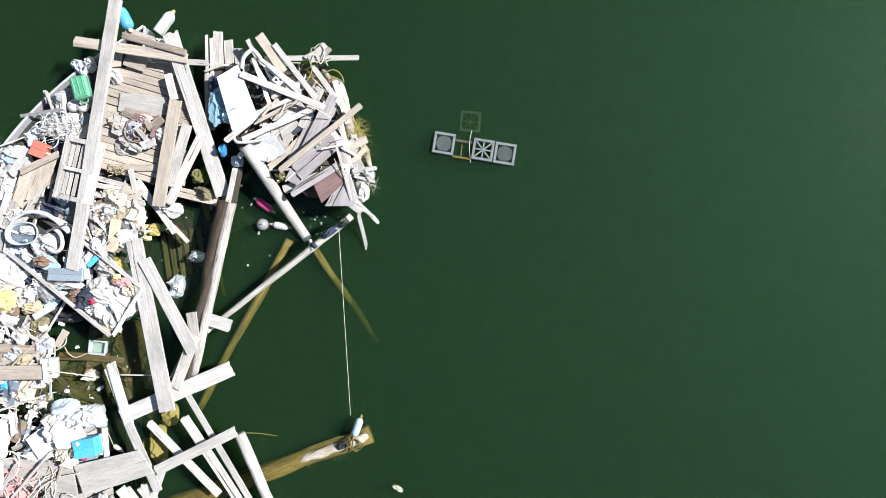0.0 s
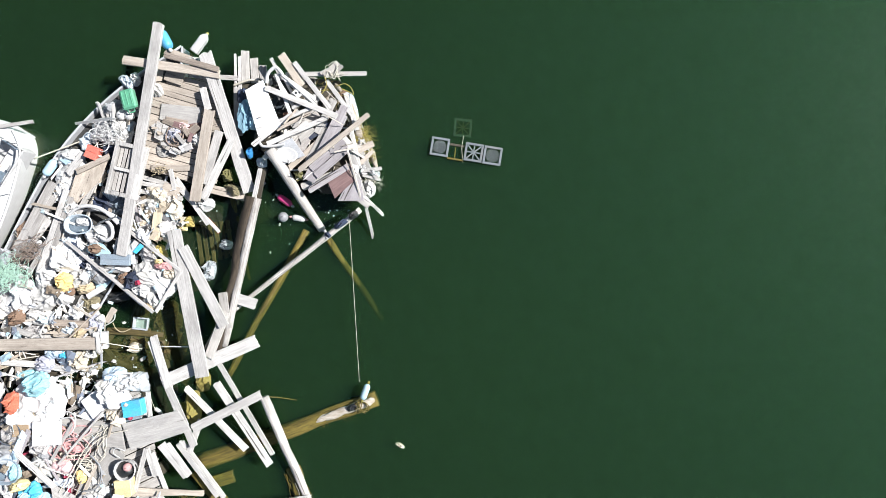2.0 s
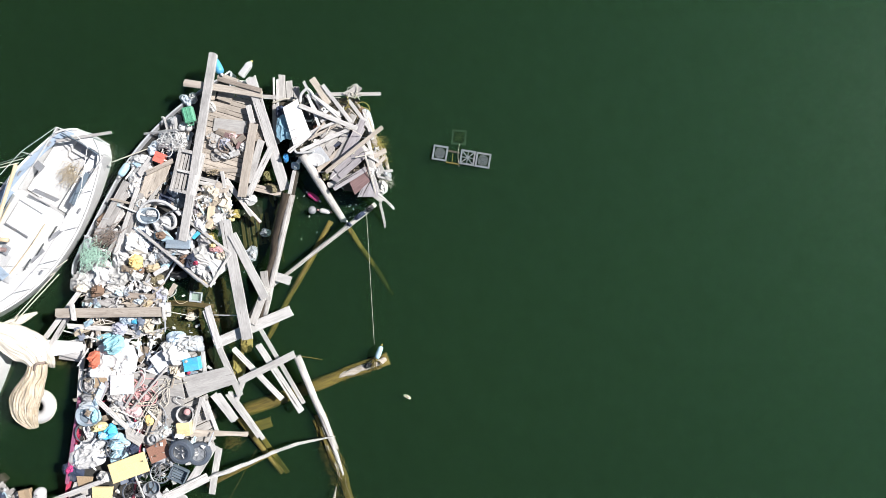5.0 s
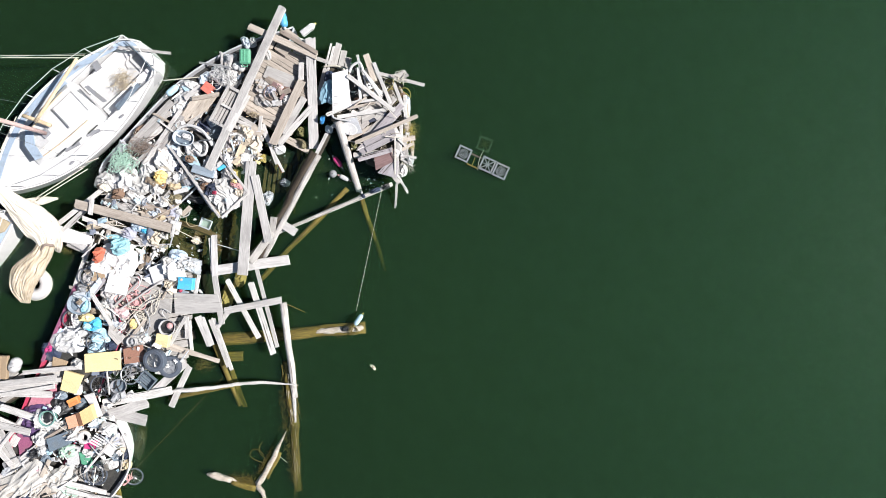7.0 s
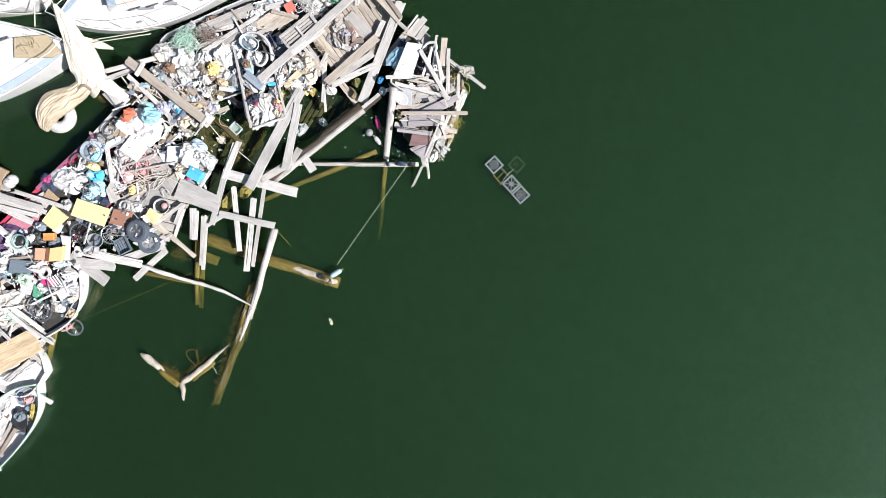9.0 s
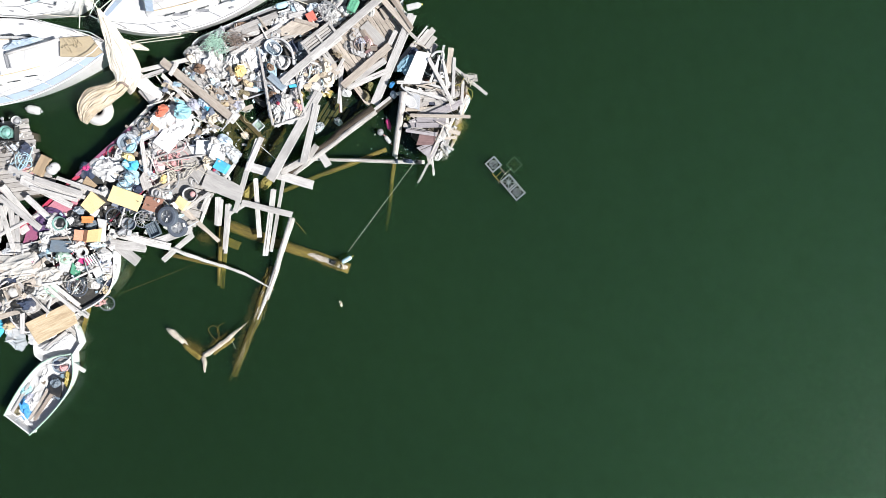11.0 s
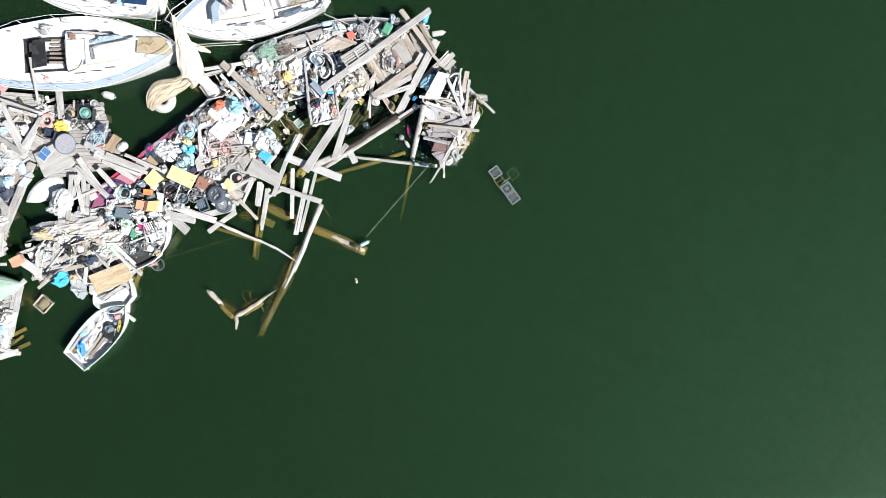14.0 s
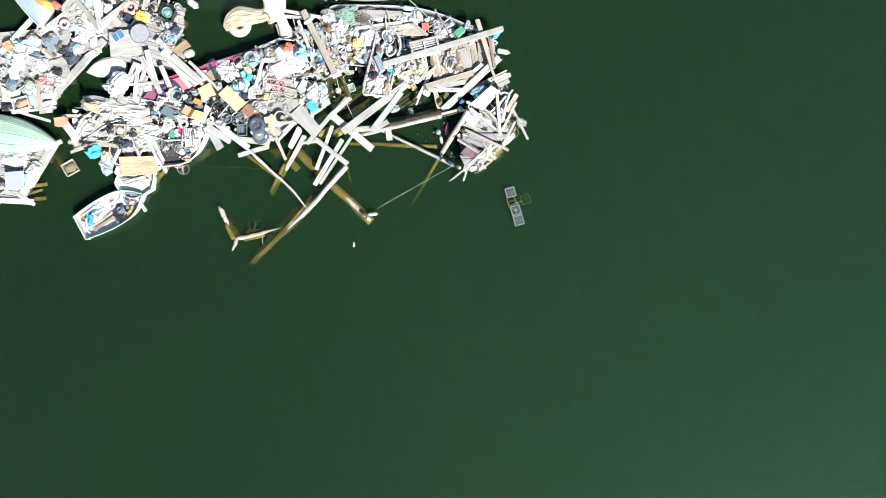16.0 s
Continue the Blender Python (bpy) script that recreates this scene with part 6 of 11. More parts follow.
# ---- recognisable things ----
pallet(pose(-7.52, 1.62, 0.88, 0, 0, -103.04), 1.3, 0.78, 'white', 'pale wooden slatted rack lying on the rubbish')
jerrycan(pose(-7.48, 3.33, 0.85, 0, 0, -75.04), 'green', 1.15, 'green plastic jerrycan on the workboat side deck')
fender(pose(-6.72, 4.86, 0.55, 0, 0, -62), 0.13, 0.5, 'azure', 'blue float hanging under the beam end', 'paper')
jug(pose(-5.86, 4.79, 0.56, 0, 0, 54), 0.56, 0.2, 0.18, 'paper', 'white square plastic jug on the deck edge')
fender(pose(-3.93, 0.96, -0.03, 0, 0, -35.04), 0.085, 0.42, 'pink', 'pink float bobbing between the logs', 'paper')
ball(pose(-3.97, 0.54, -0.05, 0, 0, -0.04), 0.13, 'greyp', 'grey round buoy floating between the logs')
fender(pose(-3.58, 0.51, -0.04, 0, 0, -10.04), 0.08, 0.34, 'paper', 'white and pink bottle floating', 'rose')
fender(pose(-1.86, -3.87, 0.18, 0, 0, 69.96), 0.085, 0.42, 'sky', 'light blue float lashed to the log end', 'weed')
wheel(pose(-7.71, -6.73, 0.75, 8, -6, -0.04), 0.37, 0.24, 'car tyre with silver spoked rim on the planks', 'car wheels')
wheel(pose(-7.28, -6.88, 0.55, -6, 5, -40.04), 0.35, 0.22, 'car tyre with worn white rim on the planks', 'car wheels', 'alu')
bicycle(pose(-8.83, -7.74, 0.62, 0, 0, 35.35), 'black', 'black bicycle lying on its side in the rubbish')
loose_wheel(pose(-8.73, -10.88, 0.66, 0, 0, 15.35), 0.32, 'bicycle wheel on the junk boat', 'bicycle wheels')
loose_wheel(pose(-7.67, -10.86, 0.06, 6, 10, 15.35), 0.28, 'bicycle wheel half sunk beside the junk boat', 'bicycle wheels')
loose_wheel(pose(-8.62, -10.84, 0.66, 0, 0, 63.92), 0.33, 'bicycle wheel in the junk boat', 'bicycle wheels')
ball(pose(-12.09, -8.2, 0.5, 0, 0, 40.3), 0.19, 'paper', 'white round buoy at the raft corner')
ball(pose(-12.05, -8.05, 0.55, 0, 0, 15.35), 0.18, 'paper', 'white round float at the raft corner')
fender(pose(-14.3, -7.08, 0.02, 0, 0, 28.3), 0.16, 0.5, 'paper', 'white barrel float beside the yacht', 'greyp')
tub(pose(-14.12, -8.17, 0.62, 0, 0, 40.3), 'black', 0.62, 0.56, 0.26, 'black crate holding a teal bucket')
bucket(pose(-14.1, -8.16, 0.66, 0, 0, 40.3), 'teal', 0.22, 0.3, 'teal plastic bucket in a crate', fill='teal')
sheet(-14.6, -9.32, 0.66, 0.78, 0.58, 50.3, 'lemon', 'yellow rubber boots and cloth on the raft', height=0.25, seed=71.0)
tub(pose(-14.57, -9.86, 0.6, 0, 0, 30.3), 'navy', 0.4, 0.35, 0.3, 'navy plastic tub on the raft')
carton(pose(-12.45, -8.31, 0.62, 0, 0, 102.3), 'card', 0.75, 0.35, 0.14, 'cardboard carton on the raft')
tub(pose(-13.35, -15.96, 0.62, 0, 0, 78.92), 'paper', 0.7, 0.5, 0.25, 'white plastic tray on the raft', fill='card')
tub(pose(-10.27, -12.45, 0.7, 0, 0, 63.92), 'tan', 0.45, 0.5, 0.2, 'small wooden drawer on the junk', fill='cloth', name='drawer')
bag(pose(-10.52, -12.81, 0.6, 0, 0, 63.92), 0.3, 0.25, 0.22, 'black', 'black plastic bag in the junk', 3.0)
bag(pose(-9.66, -12.52, 0.6, 0, 0, 63.92), 0.3, 0.26, 0.2, 'navy', 'navy plastic bag in the junk', 5.0)
carton(pose(-11.81, -14.7, 0.62, 0, 0, 71.92), 'coral', 0.5, 0.38, 0.28, 'orange red crate on the raft')
bag(pose(-16.26, -8.27, 0.6, 0, 0, 40.3), 0.2, 0.2, 0.2, 'rose', 'faded pink bag on the raft', 6.0)
chair(pose(-8.4, -9.86, 0.6, 0, 0, -24.65), 'paper', 'white plastic chair in the junk boat')
chair(pose(-14.51, -14.48, 0.56, 0, 0, 33.92), 'paper', 'white plastic chair on the raft')
bag(pose(-6.28, -4.3, 0.02, 0, 0, -0.04), 0.22, 0.5, 0.1, 'weed', 'algae coated sunken fender', 34.0)
bag(pose(-6.05, -3.66, 0, 0, 0, -0.04), 0.2, 0.25, 0.08, 'weed', 'algae coated sunken bag', 35.0)
plank(-7.02, 2.79, 0.66, -6.84, 2.49, 0.69, 0.14, 'white', 0.06, name='offcut', where='piled on the boarded deck')
plank(-6.83, 2.66, 0.7, -6.77, 2.38, 0.73, 0.11, 'white', 0.06, name='offcut', where='piled on the boarded deck')
plank(-6.75, 2.87, 0.73, -6.45, 2.75, 0.76, 0.12, 'brown', 0.06, name='offcut', where='piled on the boarded deck')
plank(-6.48, 2.78, 0.77, -6.2, 2.7, 0.8, 0.15, 'maroon', 0.06, name='offcut', where='piled on the boarded deck')
plank(-6.25, 2.75, 0.8, -6.09, 2.48, 0.83, 0.11, 'brown', 0.06, name='offcut', where='piled on the boarded deck')
plank(-6.7, 2.57, 0.66, -6.49, 2.33, 0.69, 0.08, 'white', 0.06, name='offcut', where='piled on the boarded deck')
plank(-6.55, 2.49, 0.7, -6.27, 2.22, 0.73, 0.09, 'white', 0.06, name='offcut', where='piled on the boarded deck')
plank(-6.37, 2.23, 0.73, -6.15, 2.35, 0.76, 0.14, 'grey', 0.06, name='offcut', where='piled on the boarded deck')
plank(-6.2, 2.16, 0.77, -6.01, 2.24, 0.8, 0.14, 'white', 0.06, name='offcut', where='piled on the boarded deck')
plank(-6.07, 2.56, 0.8, -5.85, 2.73, 0.83, 0.17, 'brown', 0.06, name='offcut', where='piled on the boarded deck')
plank(-6, 2.32, 0.66, -5.83, 2.58, 0.69, 0.12, 'white', 0.06, name='offcut', where='piled on the boarded deck')
plank(-6.47, 2.69, 0.7, -6.5, 2.45, 0.73, 0.09, 'maroon', 0.06, name='offcut', where='piled on the boarded deck')
plank(-6.8, 2.31, 0.73, -6.55, 2.26, 0.76, 0.09, 'grey', 0.06, name='offcut', where='piled on the boarded deck')
plank(-6.5, 2.18, 0.77, -6.3, 2.07, 0.8, 0.09, 'white', 0.06, name='offcut', where='piled on the boarded deck')
plank(-5.99, 2.59, 0.8, -6.08, 2.33, 0.83, 0.09, 'maroon', 0.06, name='offcut', where='piled on the boarded deck')
plank(-6.89, 2.73, 0.66, -6.67, 2.8, 0.69, 0.09, 'tan', 0.06, name='offcut', where='piled on the boarded deck')

# ---- yacht fittings and gear ----
attach(panel([(-15.94, -3.12), (-15.26, -2.56), (-15.07, -2.79), (-15.75, -3.34)], 1.95, 'solar', 'dark solar panel over the yacht stern', name='solar_panel', category='solar panel'), boat_c)
attach(panel([(-15.71, -3.39), (-15.02, -2.84), (-14.85, -3.05), (-15.55, -3.61)], 1.95, 'solar', 'dark solar panel over the yacht stern', name='solar_panel', category='solar panel'), boat_c)
attach(panel([(-16.44, -3.28), (-16.23, -3.1), (-15.74, -3.71), (-15.91, -3.97)], 1.6, 'sky', 'blue canvas dodger on the yacht stern', name='canvas_dodger', category='canvas'), boat_c)
attach(panel([(-16.03, -3.04), (-15.07, -2.28), (-14.56, -2.88), (-15.49, -3.67)], 1.88, 'gelcoat', 'white canopy roof over the yacht stern', name='canopy', thick=0.06), boat_c)
attach(panel([(-17.65, -5.02), (-17.99, -3.98), (-17.73, -3.76), (-17.42, -4.91)], 1.45, 'palepink', 'faded pink cloth strip on the yacht cabin', name='cloth_strip'), boat_c)
attach(panel([(-17.46, -7.44), (-17.15, -7.02), (-16.3, -7.74), (-16.65, -8.25)], 1.5, 'black', 'black canvas cover across the yacht cockpit', name='canvas_cover', category='canvas'), boat_b)
attach(panel([(-14.69, -4.31), (-13.91, -3.56), (-13.21, -3.71), (-13.33, -4.04), (-14.27, -4.81)], 1.05, 'beige', 'beige sail bag cover on the yacht foredeck', name='sail_cover', thick=0.12, category='canvas'), boat_b)
small_panel = panel([(-14.38, -10.97), (-14.42, -10.4), (-14, -10.35), (-13.94, -10.93)], 0.78, 'paper', 'small blue solar panel in a white frame', name='solar_panel', category='solar panel')
attach(panel([(-14.33, -10.92), (-14.35, -10.68), (-14, -10.66), (-13.96, -10.87)], 0.81, 'cell_blue', 'blue cells of the small solar panel', name='solar_cells', thick=0.012), small_panel)
attach(panel([(-14.35, -10.65), (-14.37, -10.43), (-14.01, -10.39), (-14, -10.63)], 0.81, 'cell_blue', 'blue cells of the small solar panel', name='solar_cells', thick=0.012), small_panel)

def tripod_table(m, r, label):
    b = base("round_table", m, label, "table")
    bm = bmesh.new()
    lathe(bm, [(r * 0.97, 0.55), (r, 0.56), (r, 0.575), (r * 0.97, 0.585)], 36)
    part("tabletop", bm, "paleglass", b)
    bm = bmesh.new()
    ring(bm, (0, 0, 0.58), r, 0.02, None, 36, 6)
    part("rim", bm, "slate", b)
    bm = bmesh.new()
    tube(bm, [(0, 0, 0.08), (0, 0, 0.55)], 0.03, 8)
    part("column", bm, "greyp", b)
    for k in range(3):
        bm = bmesh.new()
        a = math.tau * k / 3
        tube(bm, [(0, 0, 0.1), (math.cos(a) * r * 0.7, math.sin(a) * r * 0.7, 0.02)], 0.02, 6)
        part("leg", bm, "greyp", b)
    return b


tripod_table(pose(-13.72, -9.66, 0.45, 0, 0, 63.92), 0.43, 'grey round plastic table on the raft')


def life_ring(m, r, material, label, fat=0.27):
    b = base("life_ring", m, label, "life ring")
    bm = bmesh.new()
    ring(bm, (0, 0, 0.07), r * (0.99 - fat), r * fat, None, 28, 10)
    part("body", bm, material, b, smooth=True)
    bm = bmesh.new()
    ring(bm, (0, 0, 0.08), r * 1.0, 0.012, None, 28, 5)
    part("grab_line", bm, "rope", b)
    return b


life_ring(pose(-15.13, -9.6, 0.62, 0, 0, 63.92), 0.34, 'salmon', 'faded pink life ring on the raft')
life_ring(pose(-15.73, -12.61, 0.72, 0, 0, 63.92), 0.24, 'palepink', 'faded pink ring cushion on plywood')
life_ring(pose(-9.26, -9.74, 0.75, 0, 0, 40.3), 0.22, 'paper', 'white plastic ring in the junk boat')


def overturned(m, length, beam, height, material, label, ribs=3):
    """An upturned hull with keel strips."""
    b = base("overturned_hull", m, label, "boat")
    bm = bmesh.new()
    rings = []
    for i in range(22):
        u = i / 21
        w = max(plan_shape(u, 2.0, 0.72) * beam / 2, 0.01)
        h = height * (1 - max(0, (u - 0.55) / 0.45) ** 2.4 * 0.85)
        rings.append([((u - 0.5) * length, w * y, max(0.0, h * z)) for y, z in ((-0.97, 0), (-1, 0.06), (-0.93, 0.5), (-0.66, 0.84), (-0.1, 1.0), (0.1, 1.0), (0.66, 0.84), (0.93, 0.5), (1, 0.06), (0.97, 0))])
    loft(bm, rings)
    part("shell", bm, material, b, smooth=False)
    for k in range(ribs):
        bm = bmesh.new()
        y = (k - (ribs - 1) / 2) * 0.30
        pts = []
        for i in range(14):
            u = 0.03 + 0.8 * i / 13
            w = plan_shape(u, 2.0, 0.72) * beam / 2
            h = height * (1 - max(0, (u - 0.55) / 0.45) ** 2.4 * 0.85)
            q = abs(y) * 1.9
            z = 1.0 if q < 0.1 else 1.0 - (q - 0.1) / 0.56 * 0.16 if q < 0.66 else 0.84 - (q - 0.66) / 0.27 * 0.34
            pts.append(((u - 0.5) * length, w * y * 1.9, h * z + 0.012))
        tube(bm, pts, 0.022, 5)
        part("keel_strip", bm, material, b)
    return b


overturned(pose(-12.44, -17.21, 0, 0, 0, 53.82), 4.55, 1.75, 0.55, 'mint', 'mint green overturned hull lying on the raft').location.z = 0.4
overturned(pose(-13.48, -12.04, 0, 0, 0, -103.71), 1.94, 0.95, 0.3, 'gelcoat', 'small white overturned tender between the rafts', 0).location.z = -0.05

# sail bundle that hangs from the yacht bow, and its ring float

def hanging_sail(points, widths, label, material="sailfold", crease=0.035):
    """A long gathered cloth with creases that run along it."""
    o = Vector(points[0])
    e = Vector(points[-1]) - o
    turn = Matrix.Rotation(math.atan2(e.y, e.x), 4, "Z")
    points = [turn.inverted() @ (Vector(p) - o) for p in points]
    knots = [Vector((p.x, p.y, p.z, w)) for p, w in zip(points, widths)]
    knots = [knots[0] * 2 - knots[1]] + knots + [knots[-1] * 2 - knots[-2]]
    bm = bmesh.new()
    rings = []
    count, key = 84, o.x * 7

    def at(u):
        k = min(int(u), len(points) - 2)
        a, b, c, d = knots[k:k + 4]
        f = u - k
        return (b * 2 + (c - a) * f + (a * 2 - b * 5 + c * 4 - d) * f * f + (b * 3 - a - c * 3 + d) * f ** 3) / 2

    for i in range(count):
        u = i / (count - 1) * (len(points) - 1)
        p, w = at(u).to_3d(), max(at(u).w, 0.03)
        d = at(min(u + 0.05, len(points) - 1)).to_3d() - at(max(u - 0.05, 0)).to_3d()
        side = d.cross(Vector((0, 0, 1))).normalized()
        row = []
        for a in range(150):
            q = math.tau * a / 150
            v = math.cos(q)
            edge = 1 + 0.10 * noise.noise(Vector((u * 1.3, v * 1.5, key)))
            fold = sum(g * (1 - 2.4 * abs(noise.noise(Vector((v * f + 0.6 * noise.noise(Vector((u * 1.1, v * 2, key))), u * 0.55, key + f))))) for f, g in ((2.6, 1.0), (6.0, 0.55), (13.0, 0.28)))
            lift = (math.sin(q) * max(0.05, w * 0.27) + crease * min(1, w * 2.5) * fold * (1 if math.sin(q) > 0 else 0.2)) * edge
            row.append(p + side * v * w / 2 * edge + Vector((0, 0, lift)))
        rings.append(row)
    loft(bm, rings)
    return solo("gathered_sail", bm, material, Matrix.Translation(o) @ turn, label, "sail", smooth=True)


life_ring(pose(-12.49, -5.58, 0, 0, 0, 40.3), 0.54, 'paper', 'large white ring fender wrapped in sailcloth', 0.36)
plank(-11.88, -3.7, 0.5, -10.88, -3.95, 0.5, 0.27, 'white', 0.25, name='beam')
plank(-11.87, -3.71, 0.6, -11.13, -2.47, 0.6, 0.14, 'white', 0.15, name='beam')
plank(-11.64, -3.97, 0.45, -10.86, -4.08, 0.45, 0.14, 'white', 0.1)
plank(-10.85, -3.56, 0.55, -11, -5.59, 0.55, 0.14, 'white', 0.05)
plank(-10.91, -5.16, 0.62, -11.31, -7.82, 0.62, 0.11, 'plum', 0.05)
attach(panel([(-12.84, 1.12), (-12.63, 0.99), (-13.13, -0.52), (-13.39, -0.63)], 1, 'deckblue', 'pale blue strip along the yacht deck', name='canvas_strip', category='canvas'), boat_a)
attach(panel([(-13.35, -0.76), (-13.15, -0.63), (-12.94, -1.12), (-12.6, -1.43), (-12.81, -1.6), (-13.24, -1.24)], 1.32, 'deckblue', 'blue painted cabin front of the yacht', name='cabin_front', category='board'), boat_a)
log(-15.46, -5.88, 1.55, -14.4, -4.3, 1.5, 0.05, 0.05, 'white', name='boom', where='lying along the yacht deck', knobs=0.01)
log(-17.05, -7.99, 1.5, -15.83, -9.25, 0.9, 0.06, 0.06, 'white', name='pole', where='lying across the yacht stern', knobs=0.01)
plank(-15.72, -8.19, 0.85, -14.7, -9.07, 0.8, 0.28, 'grey', 0.05)
plank(-11.51, 2.53, 0.98, -9.77, 2.81, 0.95, 0.09, 'white', 0.05, where='lying over the yacht stern', rag=0.2)
rope([(-11.25, 2.78, 1), (-10.7, 2.5, 1.06), (-10.14, 2.12, 1)], 0.02, 'slate', 'dark sheet track across the yacht stern', name='sheet_track', category='track')
attach(panel([(-12.09, 1.8), (-11.96, 1.97), (-11.74, 1.79), (-11.89, 1.6)], 1, 'greyp', 'grey hatch cover on the yacht deck', name='hatch_cover'), boat_a)
attach(panel([(-11.93, 1.01), (-11.81, 1.1), (-11.1, 0.78), (-11.23, 0.7)], 1.36, 'greyp', 'grey hatch slot on the yacht cabin', name='hatch_slot'), boat_a)
attach(panel([(-11.02, 0.72), (-10.52, 1.61), (-10.4, 1.56), (-10.86, 0.61)], 1.03, 'slate', 'dark strip beside the yacht cockpit', name='locker_slot'), boat_a)
attach(panel([(-11.73, -0.34), (-11.31, -0.1), (-11.25, -0.19), (-11.62, -0.46)], 1, 'greyp', 'grey non-slip patch on the yacht deck', name='deck_patch'), boat_a)
attach(panel([(-12.26, -0.99), (-11.83, -0.65), (-11.75, -0.74), (-12.13, -1.1)], 1, 'greyp', 'grey non-slip patch on the yacht deck', name='deck_patch'), boat_a)
rope([(-16.54, -6.24, 1.35), (-15.99, -6.23, 1.38), (-15.52, -6.5, 1.38), (-15.37, -6.91, 1.36), (-15.55, -7.36, 1.34)], 0.03, 'paper', 'white curved spray rail on the yacht cabin', name='spray_rail', category='rail')
plank(-17.33, -7.01, 0.86, -16.86, -6.54, 0.86, 0.09, 'brown', 0.03, name='slat', where='in the yacht cockpit')
plank(-17.21, -7.15, 0.86, -16.74, -6.69, 0.86, 0.09, 'brown', 0.03, name='slat', where='in the yacht cockpit')
plank(-17.09, -7.29, 0.86, -16.62, -6.83, 0.86, 0.09, 'brown', 0.03, name='slat', where='in the yacht cockpit')
plank(-16.97, -7.44, 0.86, -16.5, -6.97, 0.86, 0.09, 'brown', 0.03, name='slat', where='in the yacht cockpit')
plank(-16.85, -7.58, 0.86, -16.37, -7.12, 0.86, 0.09, 'brown', 0.03, name='slat', where='in the yacht cockpit')
plank(-16.72, -7.72, 0.86, -16.25, -7.26, 0.86, 0.09, 'brown', 0.03, name='slat', where='in the yacht cockpit')
carton(pose(-16.44, -6.15, 1.35, 0, 0, 45.3), 'brick', 0.2, 0.2, 0.14, 'small red brown box on the yacht cabin')
sheet(-17.64, -6.7, 0.98, 0.7, 0.37, 40.3, 'cloth', 'white and grey gear heaped beside the cockpit', height=0.2, seed=112.0)
sheet(-17.7, -6.94, 1, 0.33, 0.28, 40.3, 'greyp', 'grey gear heaped beside the cockpit', height=0.2, seed=113.0)
sheet(-15.43, -5.25, 1.3, 1.39, 0.23, 54.3, 'deckblue', 'pale blue folded sail along the yacht deck', height=0.15, seed=114.0)
bag(pose(-17.4, -5.94, 0.98, 0, 0, 40.3), 0.24, 0.12, 0.12, 'paper', 'white outboard cover on the yacht rail', 16.0)
tub(pose(-15.4, -6.07, 1.3, 0, 0, -34.7), 'greyp', 0.5, 0.1, 0.06, 'grey deck fitting on the yacht cabin')
tub(pose(-15.53, -6.49, 1.3, 0, 0, -34.7), 'greyp', 0.5, 0.1, 0.06, 'grey deck fitting on the yacht cabin')
log(-12.22, 1.77, 1.6, -12.94, -0.46, 1.6, 0.05, 0.05, 'boom', name='spar', where='stowed along the yacht side', knobs=0.01)
log(-12.54, -0.43, 1.45, -13.4, -0.36, 1.55, 0.06, 0.06, 'boom', name='boom', where='lying over the yacht cabin', knobs=0.01)

# ---- the four drifting lattice tiles ----

def lattice_tile(m, s, label, rays, parent=None, wet=False):
    """A square tile with a pierced pattern: rays to the rim, or curls round a rose."""
    mat = "drowned" if wet else "latticegrey"
    b = base("lattice_tile", m, label, "tile", "drifting lattice tiles")
    w = s * 0.125
    bm = bmesh.new()
    for k in (-1, 1):
        cbox(bm, (s, w, 0.04), (0, k * (s - w) / 2, 0), None, 0.008)
        cbox(bm, (w, s - 2 * w, 0.04), (k * (s - w) / 2, 0, 0), None, 0.008)
    part("frame", bm, "slate" if wet else mat, b)
    if rays:
        for k in range(4):
            bm = bmesh.new()
            a = math.pi * k / 4
            long = (s - 2 * w) * (1.0 if k % 2 == 0 else 1.38)
            cbox(bm, (long, s * 0.07, 0.03), (0, 0, 0.003 * k), Matrix.Rotation(a, 3, "Z"), 0.006)
            part("ray", bm, mat, b)
        bm = bmesh.new()
        lathe(bm, [(s * 0.09, -0.01), (s * 0.09, 0.02), (s * 0.06, 0.025)], 14)
        part("boss", bm, mat, b)
    else:
        for q, count in ((0.075, 5), (0.17, 9), (0.265, 14), (0.345, 18)):
            for k in range(count):
                bm = bmesh.new()
                a = math.tau * k / count + q * 9
                c = Vector((math.cos(a), math.sin(a), 0)) * s * q
                pts = [c + Vector((math.cos(a + 1.2 + j * 0.75), math.sin(a + 1.2 + j * 0.75), 0)) * s * 0.05 for j in range(6)]
                tube(bm, pts, s * 0.015, 5)
                part("curl", bm, mat, b)
    return b


lattice_tile(pose(0.02, 2.33, 0.06, 0, 0, -9.04), 0.47, 'grey pierced lattice tile with a rose pattern, afloat', False)
lattice_tile(pose(0.88, 2.185, 0.06, 0, 0, -9.04), 0.47, 'grey pierced lattice tile with a star pattern, afloat', True)
lattice_tile(pose(1.36, 2.10, 0.06, 0, 0, -9.04), 0.47, 'grey pierced lattice tile with a rose pattern, afloat', False)
lattice_tile(pose(0.62, 2.89, -0.36, 0, 0, -5.04), 0.47, 'wet dark pierced lattice tile just under the water', True, wet=True)
plank(0.24, 2.41, 0.02, 0.66, 2.34, 0.02, 0.06, 'dark', 0.05, where='joining two drifting tiles')
plank(0.2, 2.05, 0.02, 0.62, 1.98, 0.02, 0.05, 'olive', 0.05, where='joining two drifting tiles')
plank(0.43, 2.39, -0.06, 0.39, 2.02, -0.06, 0.03, 'olive', 0.03, where='joining two drifting tiles')
rope([(0.63, 2.61, 0.04), (0.58, 2.29, 0.07), (0.61, 1.91, 0.02)], 0.007, 'rope', 'short frayed rope end hanging on a drifting tile')

